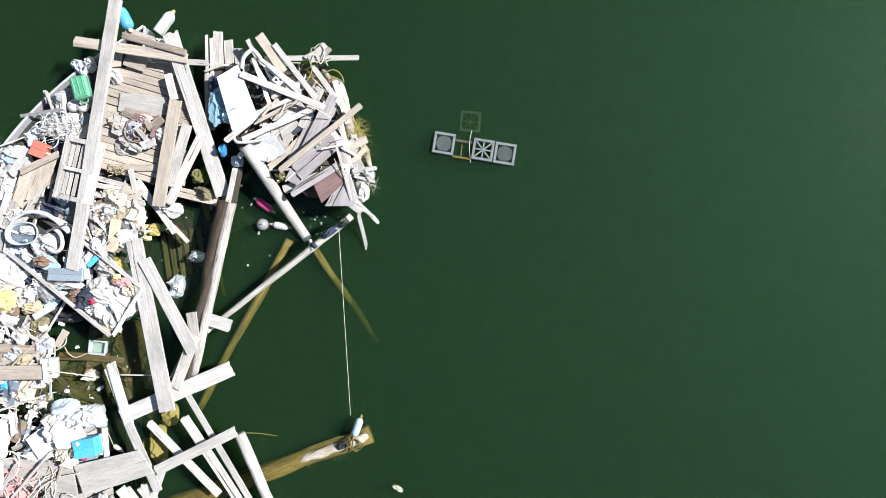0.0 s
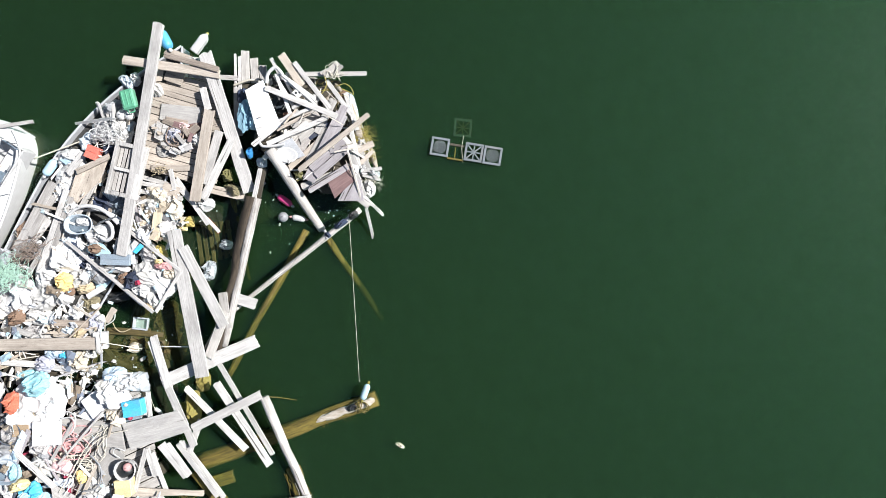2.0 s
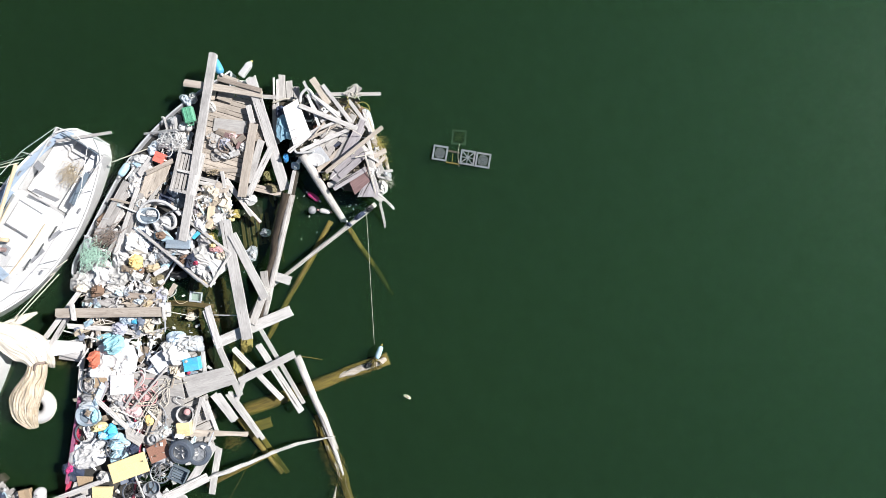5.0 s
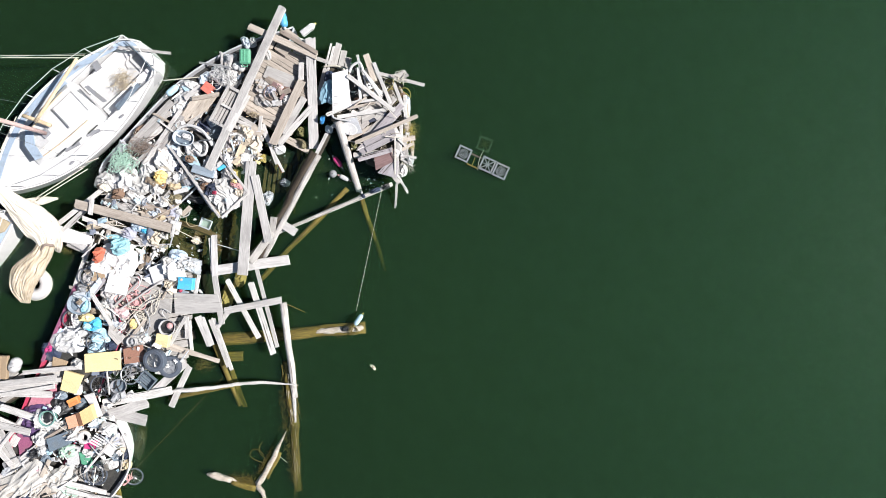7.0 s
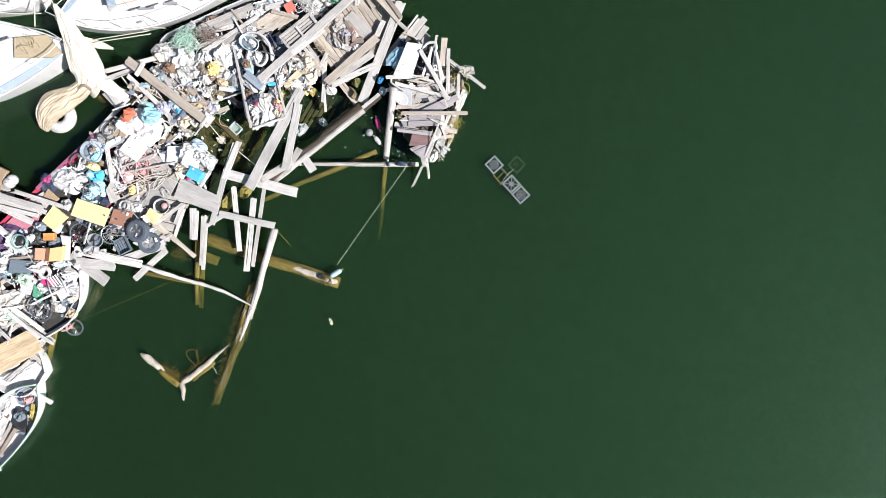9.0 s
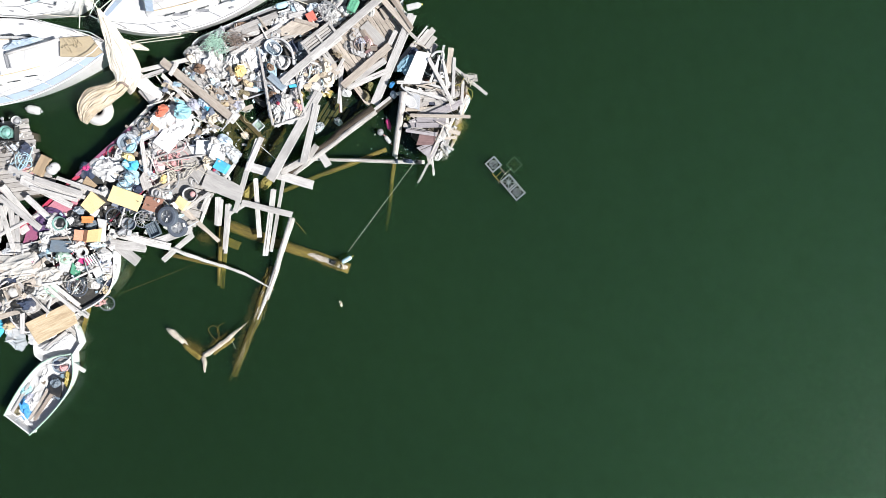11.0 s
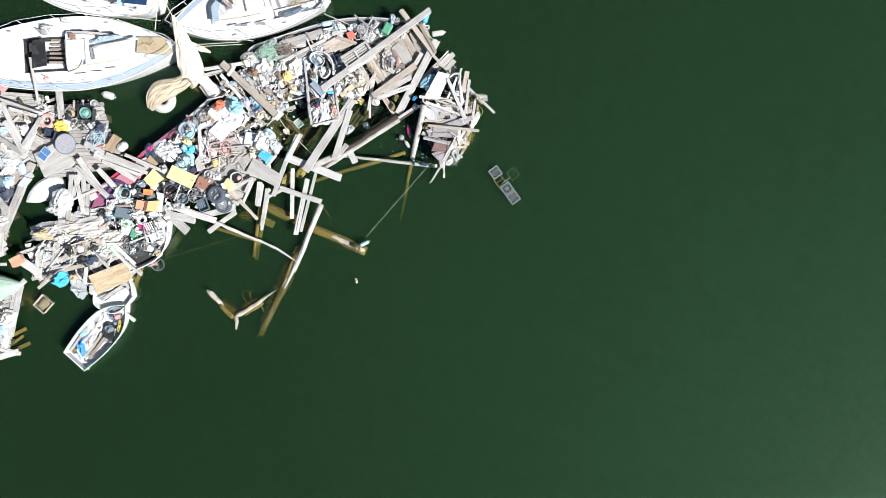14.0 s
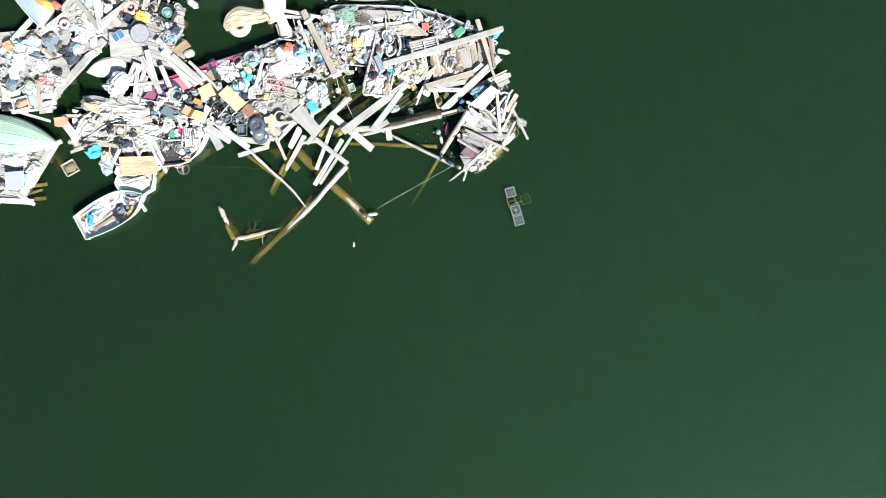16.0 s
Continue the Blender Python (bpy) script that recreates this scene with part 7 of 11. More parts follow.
# ---- lines ----
rope([(-2.21, 0.4, 0.6), (-2.01, -3.62, 0.25)], 0.006, 'rope', 'thin pale mooring line stretched to the log end')
rope([(-2.83, 0.2, 0.55), (-2.76, -0.02, 0.6)], 0.035, 'cloth', 'pale lashing round the pole', name='lashing', category='lashing')
rope([(-9.93, 1.94, 0.7), (-8.75, 2.42, 0.6)], 0.018, 'rope', 'pale mooring line between the yacht and the workboat')
rope([(-15.77, 0.98, 1.3), (-12.44, 2.04, 0.9)], 0.012, 'rope', 'pale mooring line running off the yacht')
rope([(-15.68, 0.92, 1.4), (-12.56, 1.9, 0.95)], 0.016, 'rope', 'pale mooring line running off the yacht')
rope([(-13.93, -2.97, 0.8), (-11.3, -1, 0.6)], 0.016, 'rope', 'pale mooring line between the boats')
rope([(-14, -2.71, 0.8), (-11.67, -1.39, 0.6)], 0.012, 'rope', 'pale mooring line between the boats')
rope([(-7.73, -10.71, 0.25), (-5.62, -6.84, 0.35)], 0.005, 'root', 'thin line running from the junk boat to the planks')
rope([(-15.13, -2.3, 1.5), (-13.93, -2.66, 1.5)], 0.02, 'rope', 'pale line to the yacht bow')
rope([(-13.75, -0.43, 1.3), (-13.99, -2.59, 1.5)], 0.016, 'rope', 'pale line to the yacht bow')
rope([(-15.13, -2.3, 1.5), (-14.3, -3.58, 1.2)], 0.02, 'rope', 'pale line between the yachts')
rope([(-15.62, -4.03, 1.2), (-14.41, -3.13, 1.2)], 0.016, 'rope', 'pale line between the yachts', sag=0.1)
rope([(-12.8, -2.77, 0.8), (-11.65, -1.45, 0.7)], 0.018, 'rope', 'pale mooring lines beside the sail')
rope([(-12.74, -2.84, 0.8), (-11.5, -1.44, 0.7)], 0.018, 'rope', 'pale mooring lines beside the sail')
tangle(-10.12, -0.93, 0.76, 0.3, 0.008, 'netgreen', 'tangle of pale green net rope on the heap', seed=5)
tangle(-9.91, -0.31, 0.75, 0.35, 0.012, 'greyp', 'tangle of grey hose', seed=7)
tangle(-9.11, -5.42, 0.66, 0.35, 0.012, 'rope', 'tangle of pale hoses', seed=8)
tangle(-8.6, -5.56, 0.66, 0.3, 0.012, 'rope', 'tangle of faded pink rope', seed=9)
tangle(-9.05, -4.92, 0.68, 0.5, 0.016, 'rose', 'tangle of faded red rope', seed=10)
tangle(-8.39, -4.94, 0.66, 0.35, 0.01, 'rope', 'tangle of pale hoses', seed=11)
tangle(-8.04, 2.5, 0.75, 0.45, 0.014, 'paper', 'tangle of white cord', seed=13)
tangle(-1.99, -4.24, 0.2, 0.2, 0.014, 'root', 'knot of brown rope on the log end', seed=14)
tangle(-8.45, -7.4, 0.7, 0.35, 0.01, 'greyp', 'tangle of dark cable', seed=15)
tangle(-14.14, -4.19, 1.15, 0.38, 0.007, 'beige', 'coil of pale rope on the yacht foredeck', seed=18)
tangle(-7.75, -10.88, 0.3, 0.3, 0.012, 'rose', 'tangle of red and white rope', seed=20)
tangle(-13.99, -8.54, 0.7, 0.4, 0.012, 'black', 'tangle of black cable on the raft', seed=21)
tangle(-13.07, -8.54, 0.7, 0.45, 0.014, 'sky', 'tangle of blue hose on the raft', seed=22)
tangle(-8.83, -8.04, 0.72, 0.45, 0.012, 'black', 'tangle of dark cable', seed=23)
tangle(-2.59, 4.0, 0.8, 0.22, 0.01, 'rope', 'lashing rope round plank ends', seed=24)
tangle(-10.32, -2.69, 0.7, 0.3, 0.012, 'rope', 'tangle of pale rope', seed=25)

# ---- weed and roots ----

def weeds(x1, y1, x2, y2, z, count, size, material, label, seed, flat=0.3):
    """Strands of dry weed or roots along a line, as one mass."""
    r = random.Random(seed)
    bm = bmesh.new()
    for _ in range(count):
        u = r.random()
        x, y = x1 + (x2 - x1) * u + r.gauss(0, 0.06), y1 + (y2 - y1) * u + r.gauss(0, 0.06)
        a, s = r.uniform(0, math.tau), size * r.uniform(0.3, 1)
        p = [Vector((x, y, z))]
        for k in range(5):
            a += r.uniform(-0.7, 0.7)
            p.append(p[-1] + Vector((math.cos(a) * s / 5, math.sin(a) * s / 5, r.uniform(-0.02, flat * s / 5))))
        tube(bm, p, r.uniform(0.003, 0.007), 4, 0.002)
    return solo("weed", bm, material, Matrix(), label, "weed", "", "stuff")


weeds(-2.17, 3.06, -1.73, 2.05, 0.45, 50, 0.35, 'weed', 'dry yellow grass growing on the raft edge', 2, 0.3)
weeds(-3.7, -6.24, -2.75, -8.51, 0.1, 150, 0.16, 'root', 'olive roots trailing along the drowned log', 4, 0.0)
weeds(-2.82, -8.54, -2.31, -9.9, 0.03, 90, 0.15, 'root', 'olive roots trailing along the drowned log', 5, -0.1)
weeds(-3.48, -6.72, -3.05, -7.67, 0.14, 9, 0.45, 'rope', 'pale bare roots along the log', 6, 0.0)
weeds(-4.43, -10.15, -3.72, -10.11, 0.04, 160, 0.16, 'root', 'olive weed on the driftwood', 7, 0.0)
weeds(-3.98, -5.06, -2.06, -4.46, 0.05, 110, 0.12, 'root', 'olive weed along the floating log', 8, 0.0)
weeds(-12.23, -4.07, -11.72, -4.12, 0.08, 60, 0.4, 'weed', 'yellow weed by the boat corner', 10, 0.1)
weeds(-13.06, -14.86, -13.65, -14.28, 0.2, 30, 0.7, 'weed', 'green weed hanging off the raft beam', 11, 0.0)
weeds(-10.94, -15.85, -10.12, -15.96, 0.05, 40, 0.6, 'root', 'olive weed off the raft corner', 12, 0.0)
weeds(-7.22, -1.74, -6.58, -3.35, -0.05, 160, 0.7, 'root', 'olive weed in the gap between planks', 13, 0.0)

def strands(points, width, count, r, material, label, seed, z0=0.0):
    """Weed fibres that run along a drowned timber, as one mass."""
    rr = random.Random(seed)
    pts = [Vector(p) for p in points]
    bm = bmesh.new()

    def at(u):
        u *= len(pts) - 1
        k = min(int(u), len(pts) - 2)
        return pts[k].lerp(pts[k + 1], u - k)

    side = (pts[-1] - pts[0]).cross(Vector((0, 0, 1))).normalized()
    for _ in range(count):
        u0 = rr.uniform(0, 0.85)
        u1 = min(1.0, u0 + rr.uniform(0.12, 0.5))
        off, lift, key = rr.uniform(-0.5, 0.5), rr.uniform(0, 0.03), rr.uniform(0, 99)
        line = []
        for k in range(9):
            u = u0 + (u1 - u0) * k / 8
            line.append(at(u) + side * width * (off + 0.22 * noise.noise(Vector((u * 6, key, 0)))) + Vector((0, 0, lift + z0 + 0.03 * noise.noise(Vector((u * 5, key, 7))) - 0.05 * (2 * off) ** 2)))
        tube(bm, line, r * rr.uniform(0.5, 1.3), 4, r * 0.4)
    return solo("weed", bm, material, Matrix(), label, "weed", "", "stuff")


log(-3.35, -6.66, 0.1, -3, -7.74, 0.03, 0.08, 0.03, 'white', name='log', where='bleached along its crest with weed on both sides', knobs=0.25)
strands([(-3.8, -5.86, 0.06), (-3.37, -6.91, 0.05), (-3.03, -7.7, 0.02)], 0.41, 40, 0.012, 'root', 'olive weed fibres along the drowned log', 1, 0.0)
strands([(-3.11, -7.52, 0.04), (-2.72, -8.69, 0), (-2.27, -10.17, -0.12)], 0.27, 26, 0.006, 'root', 'olive weed fibres along the drowned log', 2, 0.08)
strands([(-3, -7.77, 0.06), (-2.7, -8.68, 0.02), (-2.43, -9.61, -0.08)], 0.27, 10, 0.006, 'mud', 'brown weed fibres along the drowned log', 3, 0.1)
strands([(-3.63, -6.09, 0.15), (-3.34, -6.88, 0.13), (-3.04, -7.68, 0.08)], 0.22, 12, 0.009, 'rope', 'pale bare roots along the log', 4, 0.04)

def limb(points, material, label, seed, name="driftwood_branch"):
    # a gnarled limb through points (x, y, z, radius), tapered and rounded at its ends
    o = Vector(points[0][:3])
    bm = bmesh.new()
    rings = []
    count = len(points) * 7
    for i in range(count):
        u = i / (count - 1) * (len(points) - 1)
        k = min(int(u), len(points) - 2)
        w = u - k
        p = [points[k][q] + (points[k + 1][q] - points[k][q]) * w for q in range(4)]
        d = Vector(points[k + 1][:3]) - Vector(points[k][:3])
        side = d.cross(Vector((0, 0, 1))).normalized()
        up = side.cross(d).normalized()
        end = min(1.0, 0.25 + 1.5 * math.sqrt(min(i, count - 1 - i) / count))
        row = []
        for a in range(14):
            q = math.tau * a / 14
            r = p[3] * end * (1 + 0.5 * noise.noise(Vector((u * 2.2 + seed, math.cos(q) * 1.3, math.sin(q) * 1.3))) + 0.25 * noise.noise(Vector((u * 6 + seed, math.cos(q) * 3, math.sin(q) * 3))))
            row.append(Vector(p[:3]) - o + side * math.cos(q) * r + up * math.sin(q) * r * 0.8)
        rings.append(row)
    loft(bm, rings)
    return solo(name, bm, material, Matrix.Translation(o), label, "driftwood", "logs and poles", smooth=True)


limb([(-7.292, -7.754, 0.550, 0.083), (-6.617, -7.523, 0.500, 0.074), (-5.779, -7.215, 0.420, 0.059), (-5.108, -6.925, 0.380, 0.052), (-4.415, -6.682, 0.360, 0.048), (-3.786, -6.551, 0.340, 0.041), (-3.190, -6.454, 0.300, 0.029)], 'white', 'thin bleached branch reaching over the water', 21)
limb([(-3.35, -4.74, 0.06, 0.05), (-2.85, -4.54, 0.08, 0.09), (-2.25, -4.33, 0.10, 0.105), (-1.64, -4.1, 0.11, 0.14)], 'driftwood', 'bleached bare crest along the floating log', 21)
# dark shadow beside the rope, laid on the log as a black sheet
sheet(-2.17, -4.27, 0.2, 0.34, 0.2, 20, 'black', 'black sheet for the dark shadow on the floating log', height=0.06, seed=811.0)
sheet(-2.42, 0.34, 0.66, 0.42, 0.17, 37.7, 'navy', 'dark navy sacking draped over the pole', height=0.1, seed=812.0)
sheet(-2.1, 0.56, 0.68, 0.26, 0.16, 30, 'black', 'black plastic wrapped over the pole', height=0.1, seed=813.0)
sheet(-2.74, 0.08, 0.6, 0.13, 0.15, 37.7, 'navy', 'dark navy sacking draped over the pole', height=0.07, seed=814.0)
limb([(-5.379, -10.161, 0.040, 0.074), (-5.138, -10.139, 0.080, 0.111), (-4.711, -10.139, 0.080, 0.101), (-4.264, -10.188, -0.020, 0.074)], 'driftwood', 'bleached driftwood log afloat with weed along it', 3)
limb([(-3.673, -10.218, 0.040, 0.074), (-3.632, -9.982, 0.070, 0.111), (-3.511, -9.635, 0.080, 0.101), (-3.394, -9.104, 0.120, 0.083), (-3.285, -8.508, 0.200, 0.055), (-3.168, -8.003, 0.300, 0.022)], 'driftwood', 'forked bleached driftwood branch above the water', 9)
limb([(-3.683, -10.019, 0.060, 0.092), (-3.469, -10.232, 0.060, 0.074), (-3.212, -10.495, 0.100, 0.046)], 'driftwood', 'short bleached fork of driftwood', 15)
log(-4.5, -10.19, -0.02, -3.69, -10.17, -0.04, 0.13, 0.11, 'olive', name='driftwood_log', where='coated in algae at the surface', knobs=0.5)
log(-3.45, -9.77, -0.03, -3.26, -8.83, 0.02, 0.12, 0.08, 'olive', name='driftwood_branch', where='with algae below the water', knobs=0.5)
sheet(-8.03, -2.97, -0.24, 1.46, 0.97, -0.04, 'weedbed', 'sunken mat of brown weed and rubbish under the water', height=0.09, seed=500.0, name='sunken_mat', category='weed')
sheet(-7.22, -2.41, -0.27, 0.98, 1.3, -25.04, 'weedbed', 'sunken mat of brown weed and rubbish under the water', height=0.09, seed=501.0, name='sunken_mat', category='weed')
sheet(-8.3, -3.71, -0.3, 1.14, 0.65, -50.04, 'weedbed', 'sunken mat of brown weed and rubbish under the water', height=0.09, seed=502.0, name='sunken_mat', category='weed')
sheet(-6.64, -0.94, -0.24, 0.65, 1.46, -75.04, 'weedbed', 'sunken mat of brown weed and rubbish under the water', height=0.09, seed=503.0, name='sunken_mat', category='weed')
sheet(-7.79, -2, -0.27, 1.3, 0.49, -100.04, 'weedbed', 'sunken mat of brown weed and rubbish under the water', height=0.09, seed=504.0, name='sunken_mat', category='weed')
sheet(-6.75, -3.39, -0.3, 0.65, 0.98, -125.04, 'weedbed', 'sunken mat of brown weed and rubbish under the water', height=0.09, seed=505.0, name='sunken_mat', category='weed')

# small sunken tray, floating square frame, drifting scrap
tub(pose(-10.01, -15.58, -0.08, 0, 0, 93.92), 'tan', 0.6, 0.58, 0.18, 'square wooden tray floating awash', fill='mud', name='tray')
bag(pose(-1.0, -5.3, -0.02, 0, 0, -24.65), 0.12, 0.05, 0.05, 'cream', 'pale scrap of driftwood afloat', 77.0, name='scrap')
plank(-6.21, 0.32, -0.06, -6.07, -0.78, -0.08, 0.1, 'drowned', 0.04, where='in a drowned grating beside the raft')
plank(-6.06, 0.35, -0.06, -5.92, -0.71, -0.08, 0.1, 'drowned', 0.04, where='in a drowned grating beside the raft')
plank(-5.9, 0.38, -0.06, -5.76, -0.65, -0.08, 0.1, 'drowned', 0.04, where='in a drowned grating beside the raft')
plank(-5.75, 0.42, -0.06, -5.61, -0.58, -0.08, 0.1, 'drowned', 0.04, where='in a drowned grating beside the raft')
plank(-5.6, 0.45, -0.06, -5.46, -0.52, -0.08, 0.1, 'drowned', 0.04, where='in a drowned grating beside the raft')
plank(-5.44, 0.48, -0.06, -5.31, -0.45, -0.08, 0.1, 'drowned', 0.04, where='in a drowned grating beside the raft')
plank(-6.15, 0.03, -0.13, -5.34, 0.22, -0.13, 0.08, 'drowned', 0.04, where='under a drowned grating beside the raft')
plank(-6.09, -0.53, -0.13, -5.28, -0.32, -0.13, 0.08, 'drowned', 0.04, where='under a drowned grating beside the raft')
log(-8.51, -2.38, -0.06, -7.06, -2.48, -0.06, 0.11, 0.09, 'drowned', name='log', where='drowned under the raft gap')
log(-7.18, -2.39, -0.16, -6.95, -3.69, -0.2, 0.13, 0.11, 'drowned', name='log', where='drowned under the raft gap')
log(-8.7, -3.03, -0.12, -7.42, -3.45, -0.16, 0.13, 0.09, 'drowned', name='log', where='drowned under the raft gap')
log(-6.75, -2.41, -0.3, -6.98, -3.72, -0.35, 0.09, 0.08, 'drowned', name='log', where='drowned under the raft gap')
log(-9.34, -3.68, -0.1, -8.37, -2.39, -0.1, 0.11, 0.09, 'drowned', name='log', where='drowned under the raft gap')

# ---- more sheets, sticks and fittings ----
sheet(-11.44, -17.6, 0.52, 1.56, 0.78, 53.92, 'cloth', 'white cloth spread on the raft', height=0.09, seed=94.0)
sheet(-10.52, -16.91, 0.5, 1.04, 0.78, 113.92, 'cloth', 'white cloth spread on the raft', height=0.07, seed=95.0)
sheet(-16.87, -13.45, 0.6, 1.03, 0.78, 103.92, 'cloth', 'white cloth spread on the raft', height=0.09, seed=96.0)
sheet(-15.46, -13.67, 0.66, 0.57, 0.46, 43.92, 'slate', 'slate blue cloth on the raft', height=0.15, seed=97.0)
sheet(-14.65, -12.77, 0.66, 0.67, 0.57, 43.92, 'slate', 'slate blue cloth on the raft', height=0.2, seed=98.0)
sheet(-14.89, -15.64, 0.7, 0.41, 1.03, 53.92, 'sky', 'pale blue cloth on the raft', height=0.2, seed=99.0)
crate(pose(-7.89, -7.5, 0.55, 0, 0, -24.65), 'slate', 0.5, 0.4, 0.22, 'dark grey mesh crate beside the car tyres')
fender(pose(-17.09, -13.09, 0.62, 0, 0, 33.92), 0.18, 0.5, 'orange', 'orange cylinder fender on the raft', 'lemon')
fender(pose(-16.82, -12.88, 0.62, 0, 0, 33.92), 0.18, 0.5, 'lemon', 'yellow cylinder fender on the raft', 'orange')
fender(pose(-16.67, -12.58, 0.62, 0, 0, 23.92), 0.16, 0.45, 'red', 'red cylinder fender on the raft', 'black')
carton(pose(-15.99, -15.39, 0.66, 0, 0, 33.92), 'orange', 0.3, 0.26, 0.2, 'small orange box on the raft')
rubbish([(-9.57, -0.76), (-8.72, 1.25), (-8.02, 1.09), (-7.56, -0.3), (-8.18, -1.38), (-8.33, -2.31), (-9.42, -2.46), (-10.96, -2.31), (-10.89, -1.38)], 15, 0.66, 121, 'loose sticks and slats on the workboat heap', material='timberbits', sticks=0.95, small=0.08, big=0.32, name='splinters')
rubbish([(-8.51, 3.2), (-7.43, 4.05), (-7.43, 2.81), (-8.13, 1.25), (-9.6, -0.92), (-10.92, -0.92), (-10.38, 0.17), (-9.14, 1.88)], 14, 0.6, 122, 'loose slats along the workboat side', material='timberbits', sticks=0.95, small=0.08, big=0.32, name='splinters')
rubbish([(-10.67, -1.77), (-8.8, -1.64), (-8.22, -1.67), (-8.29, -2.83), (-10.18, -3.54), (-11.12, -3.6)], 20, 0.5, 123, 'loose sticks and slats on the dark raft', material='timberbits', sticks=0.95, small=0.08, big=0.32, name='splinters')
rubbish([(-10.69, -3.87), (-9.37, -3.5), (-8.81, -4.86), (-10.09, -7.11), (-10.87, -7.7), (-10.83, -5.79)], 9, 0.62, 124, 'loose sticks and slats in the boat', material='timberbits', sticks=0.95, small=0.08, big=0.32, name='splinters')
rubbish([(-9.43, -4.47), (-7.77, -3.25), (-7.38, -4.1), (-8.57, -5.18), (-7.65, -6.45), (-6.85, -6.61), (-8.47, -7.62), (-9.5, -7.33)], 30, 0.55, 125, 'loose sticks and slats on the raft', material='timberbits', sticks=0.95, small=0.08, big=0.32, name='splinters')
rubbish([(-12.19, -13.87), (-11.29, -11.14), (-9.49, -11.88), (-10.35, -14.34), (-10.96, -14.9)], 35, 0.6, 126, 'loose sticks and slats on the raft', material='timberbits', sticks=0.95, small=0.08, big=0.32, name='splinters')
rubbish([(-11.05, -11.25), (-10.54, -9.92), (-9.68, -8.76), (-8.25, -9.37), (-7.7, -10.3), (-8.33, -11.29), (-9.59, -12.11)], 15, 0.62, 127, 'loose sticks and slats in the wide boat', material='timberbits', sticks=0.95, small=0.08, big=0.32, name='splinters')
rubbish([(-17.43, -16.93), (-16.18, -14.08), (-15.74, -11.71), (-14.93, -11.82), (-13.41, -14), (-12.93, -15.68), (-14.41, -18.41)], 15, 0.58, 128, 'loose sticks and slats on the raft', material='timberbits', sticks=0.95, small=0.08, big=0.32, name='splinters')
rubbish([(-4.3, 4.02), (-2.75, 3.87), (-2.14, 2.63), (-1.98, 1.24), (-3.06, 2.48), (-3.99, 2.63), (-4.3, 3.09)], 15, 0.7, 129, 'loose sticks on the plank heap', material='timberbits', sticks=0.95, small=0.08, big=0.32, name='splinters')

# ---- pieces that stand out of the heaps ----
plank(-8.81, 1.6, 0.84, -7.99, 1.98, 0.86, 0.14, 'tan', 0.05)
plank(-9.06, 1.21, 0.8, -9.79, -0.91, 0.76, 0.14, 'white', 0.05)
plank(-9.43, 1.37, 0.74, -10.37, -0.33, 0.72, 0.22, 'grey', 0.05)
plank(-9.55, 0.47, 0.7, -10.18, -0.3, 0.68, 0.19, 'white', 0.05)
plank(-8.93, 1, 0.82, -9.37, -0.22, 0.8, 0.12, 'grey', 0.05)
fender(pose(-9.58, 1.73, 0.5, 0, 0, 54.96), 0.11, 0.46, 'sky', 'faded blue float at the workboat side', 'paper')
ball(pose(-7.76, 3, 0.62, 0, 0, -0.04), 0.12, 'paper', 'white round float on the workboat side')
ball(pose(-7.56, 2.99, 0.62, 0, 0, -0.04), 0.12, 'paper', 'white round float on the workboat side')
plank(-7.95, 3.27, 0.75, -7.95, 2.59, 0.75, 0.08, 'white', 0.05)
plank(-8.31, 3.31, 0.8, -8.25, 2.96, 0.6, 0.06, 'white', 0.05)
rope([(-9.04, 0.34, 0.84), (-8.93, 0.59, 0.88), (-8.65, 0.75, 0.9), (-8.28, 0.74, 0.9), (-7.89, 0.49, 0.88), (-7.51, 0.16, 0.84)], 0.04, 'paper', 'white bent tube round the skiff end', name='grab_rail', category='rail')
rope([(-8.23, 0.34, 0.95), (-7.79, 0.55, 0.9)], 0.02, 'steel', 'steel rod on the wash tub', name='rod', category='rod')
log(-7.45, 0.94, 0.62, -7.36, 0.4, 0.62, 0.09, 0.09, 'lilac', name='rolled_mat', where='on the heap beside the long beam', knobs=0.03)
plank(-9.97, -4.68, 0.82, -10.67, -6.23, 0.74, 0.13, 'lilac', 0.05)
plank(-9.95, -4.79, 0.8, -9.3, -5.93, 0.76, 0.05, 'lilac', 0.05)
plank(-9.41, -5.39, 0.84, -8.9, -4.5, 0.84, 0.07, 'white', 0.05)
plank(-9.24, -5.49, 0.86, -8.14, -4.2, 0.84, 0.05, 'white', 0.05)
plank(-8.73, -6.34, 0.74, -8.37, -5.49, 0.72, 0.09, 'tan', 0.05)
panel([(-12, -3.43), (-11.58, -3.45), (-10.86, -3.5), (-10.82, -3.77), (-11.4, -3.89), (-11.8, -3.94)], 0.6, 'gelcoat', 'white rounded deck corner of a sunken boat', thick=0.1)
plank(-11.25, -3, 0.72, -9.6, -3.12, 0.68, 0.15, 'white', 0.05)
plank(-11.94, -3.38, 0.68, -10.55, -1.49, 0.66, 0.15, 'white', 0.05)
plank(-9.5, -2.07, 0.7, -8.59, -2.12, 0.68, 0.16, 'brown', 0.05)
plank(-9.15, -2.61, 0.6, -8.26, -2.65, 0.58, 0.18, 'brown', 0.05)
plank(-9.48, -2.36, 0.66, -8.56, -2.49, 0.62, 0.13, 'tan', 0.05)
plank(-9.63, -2.54, 0.64, -9.04, -2.66, 0.62, 0.15, 'grey', 0.05)
plank(-8.58, -2.25, 0.62, -8.33, -2.84, 0.6, 0.11, 'white', 0.05)
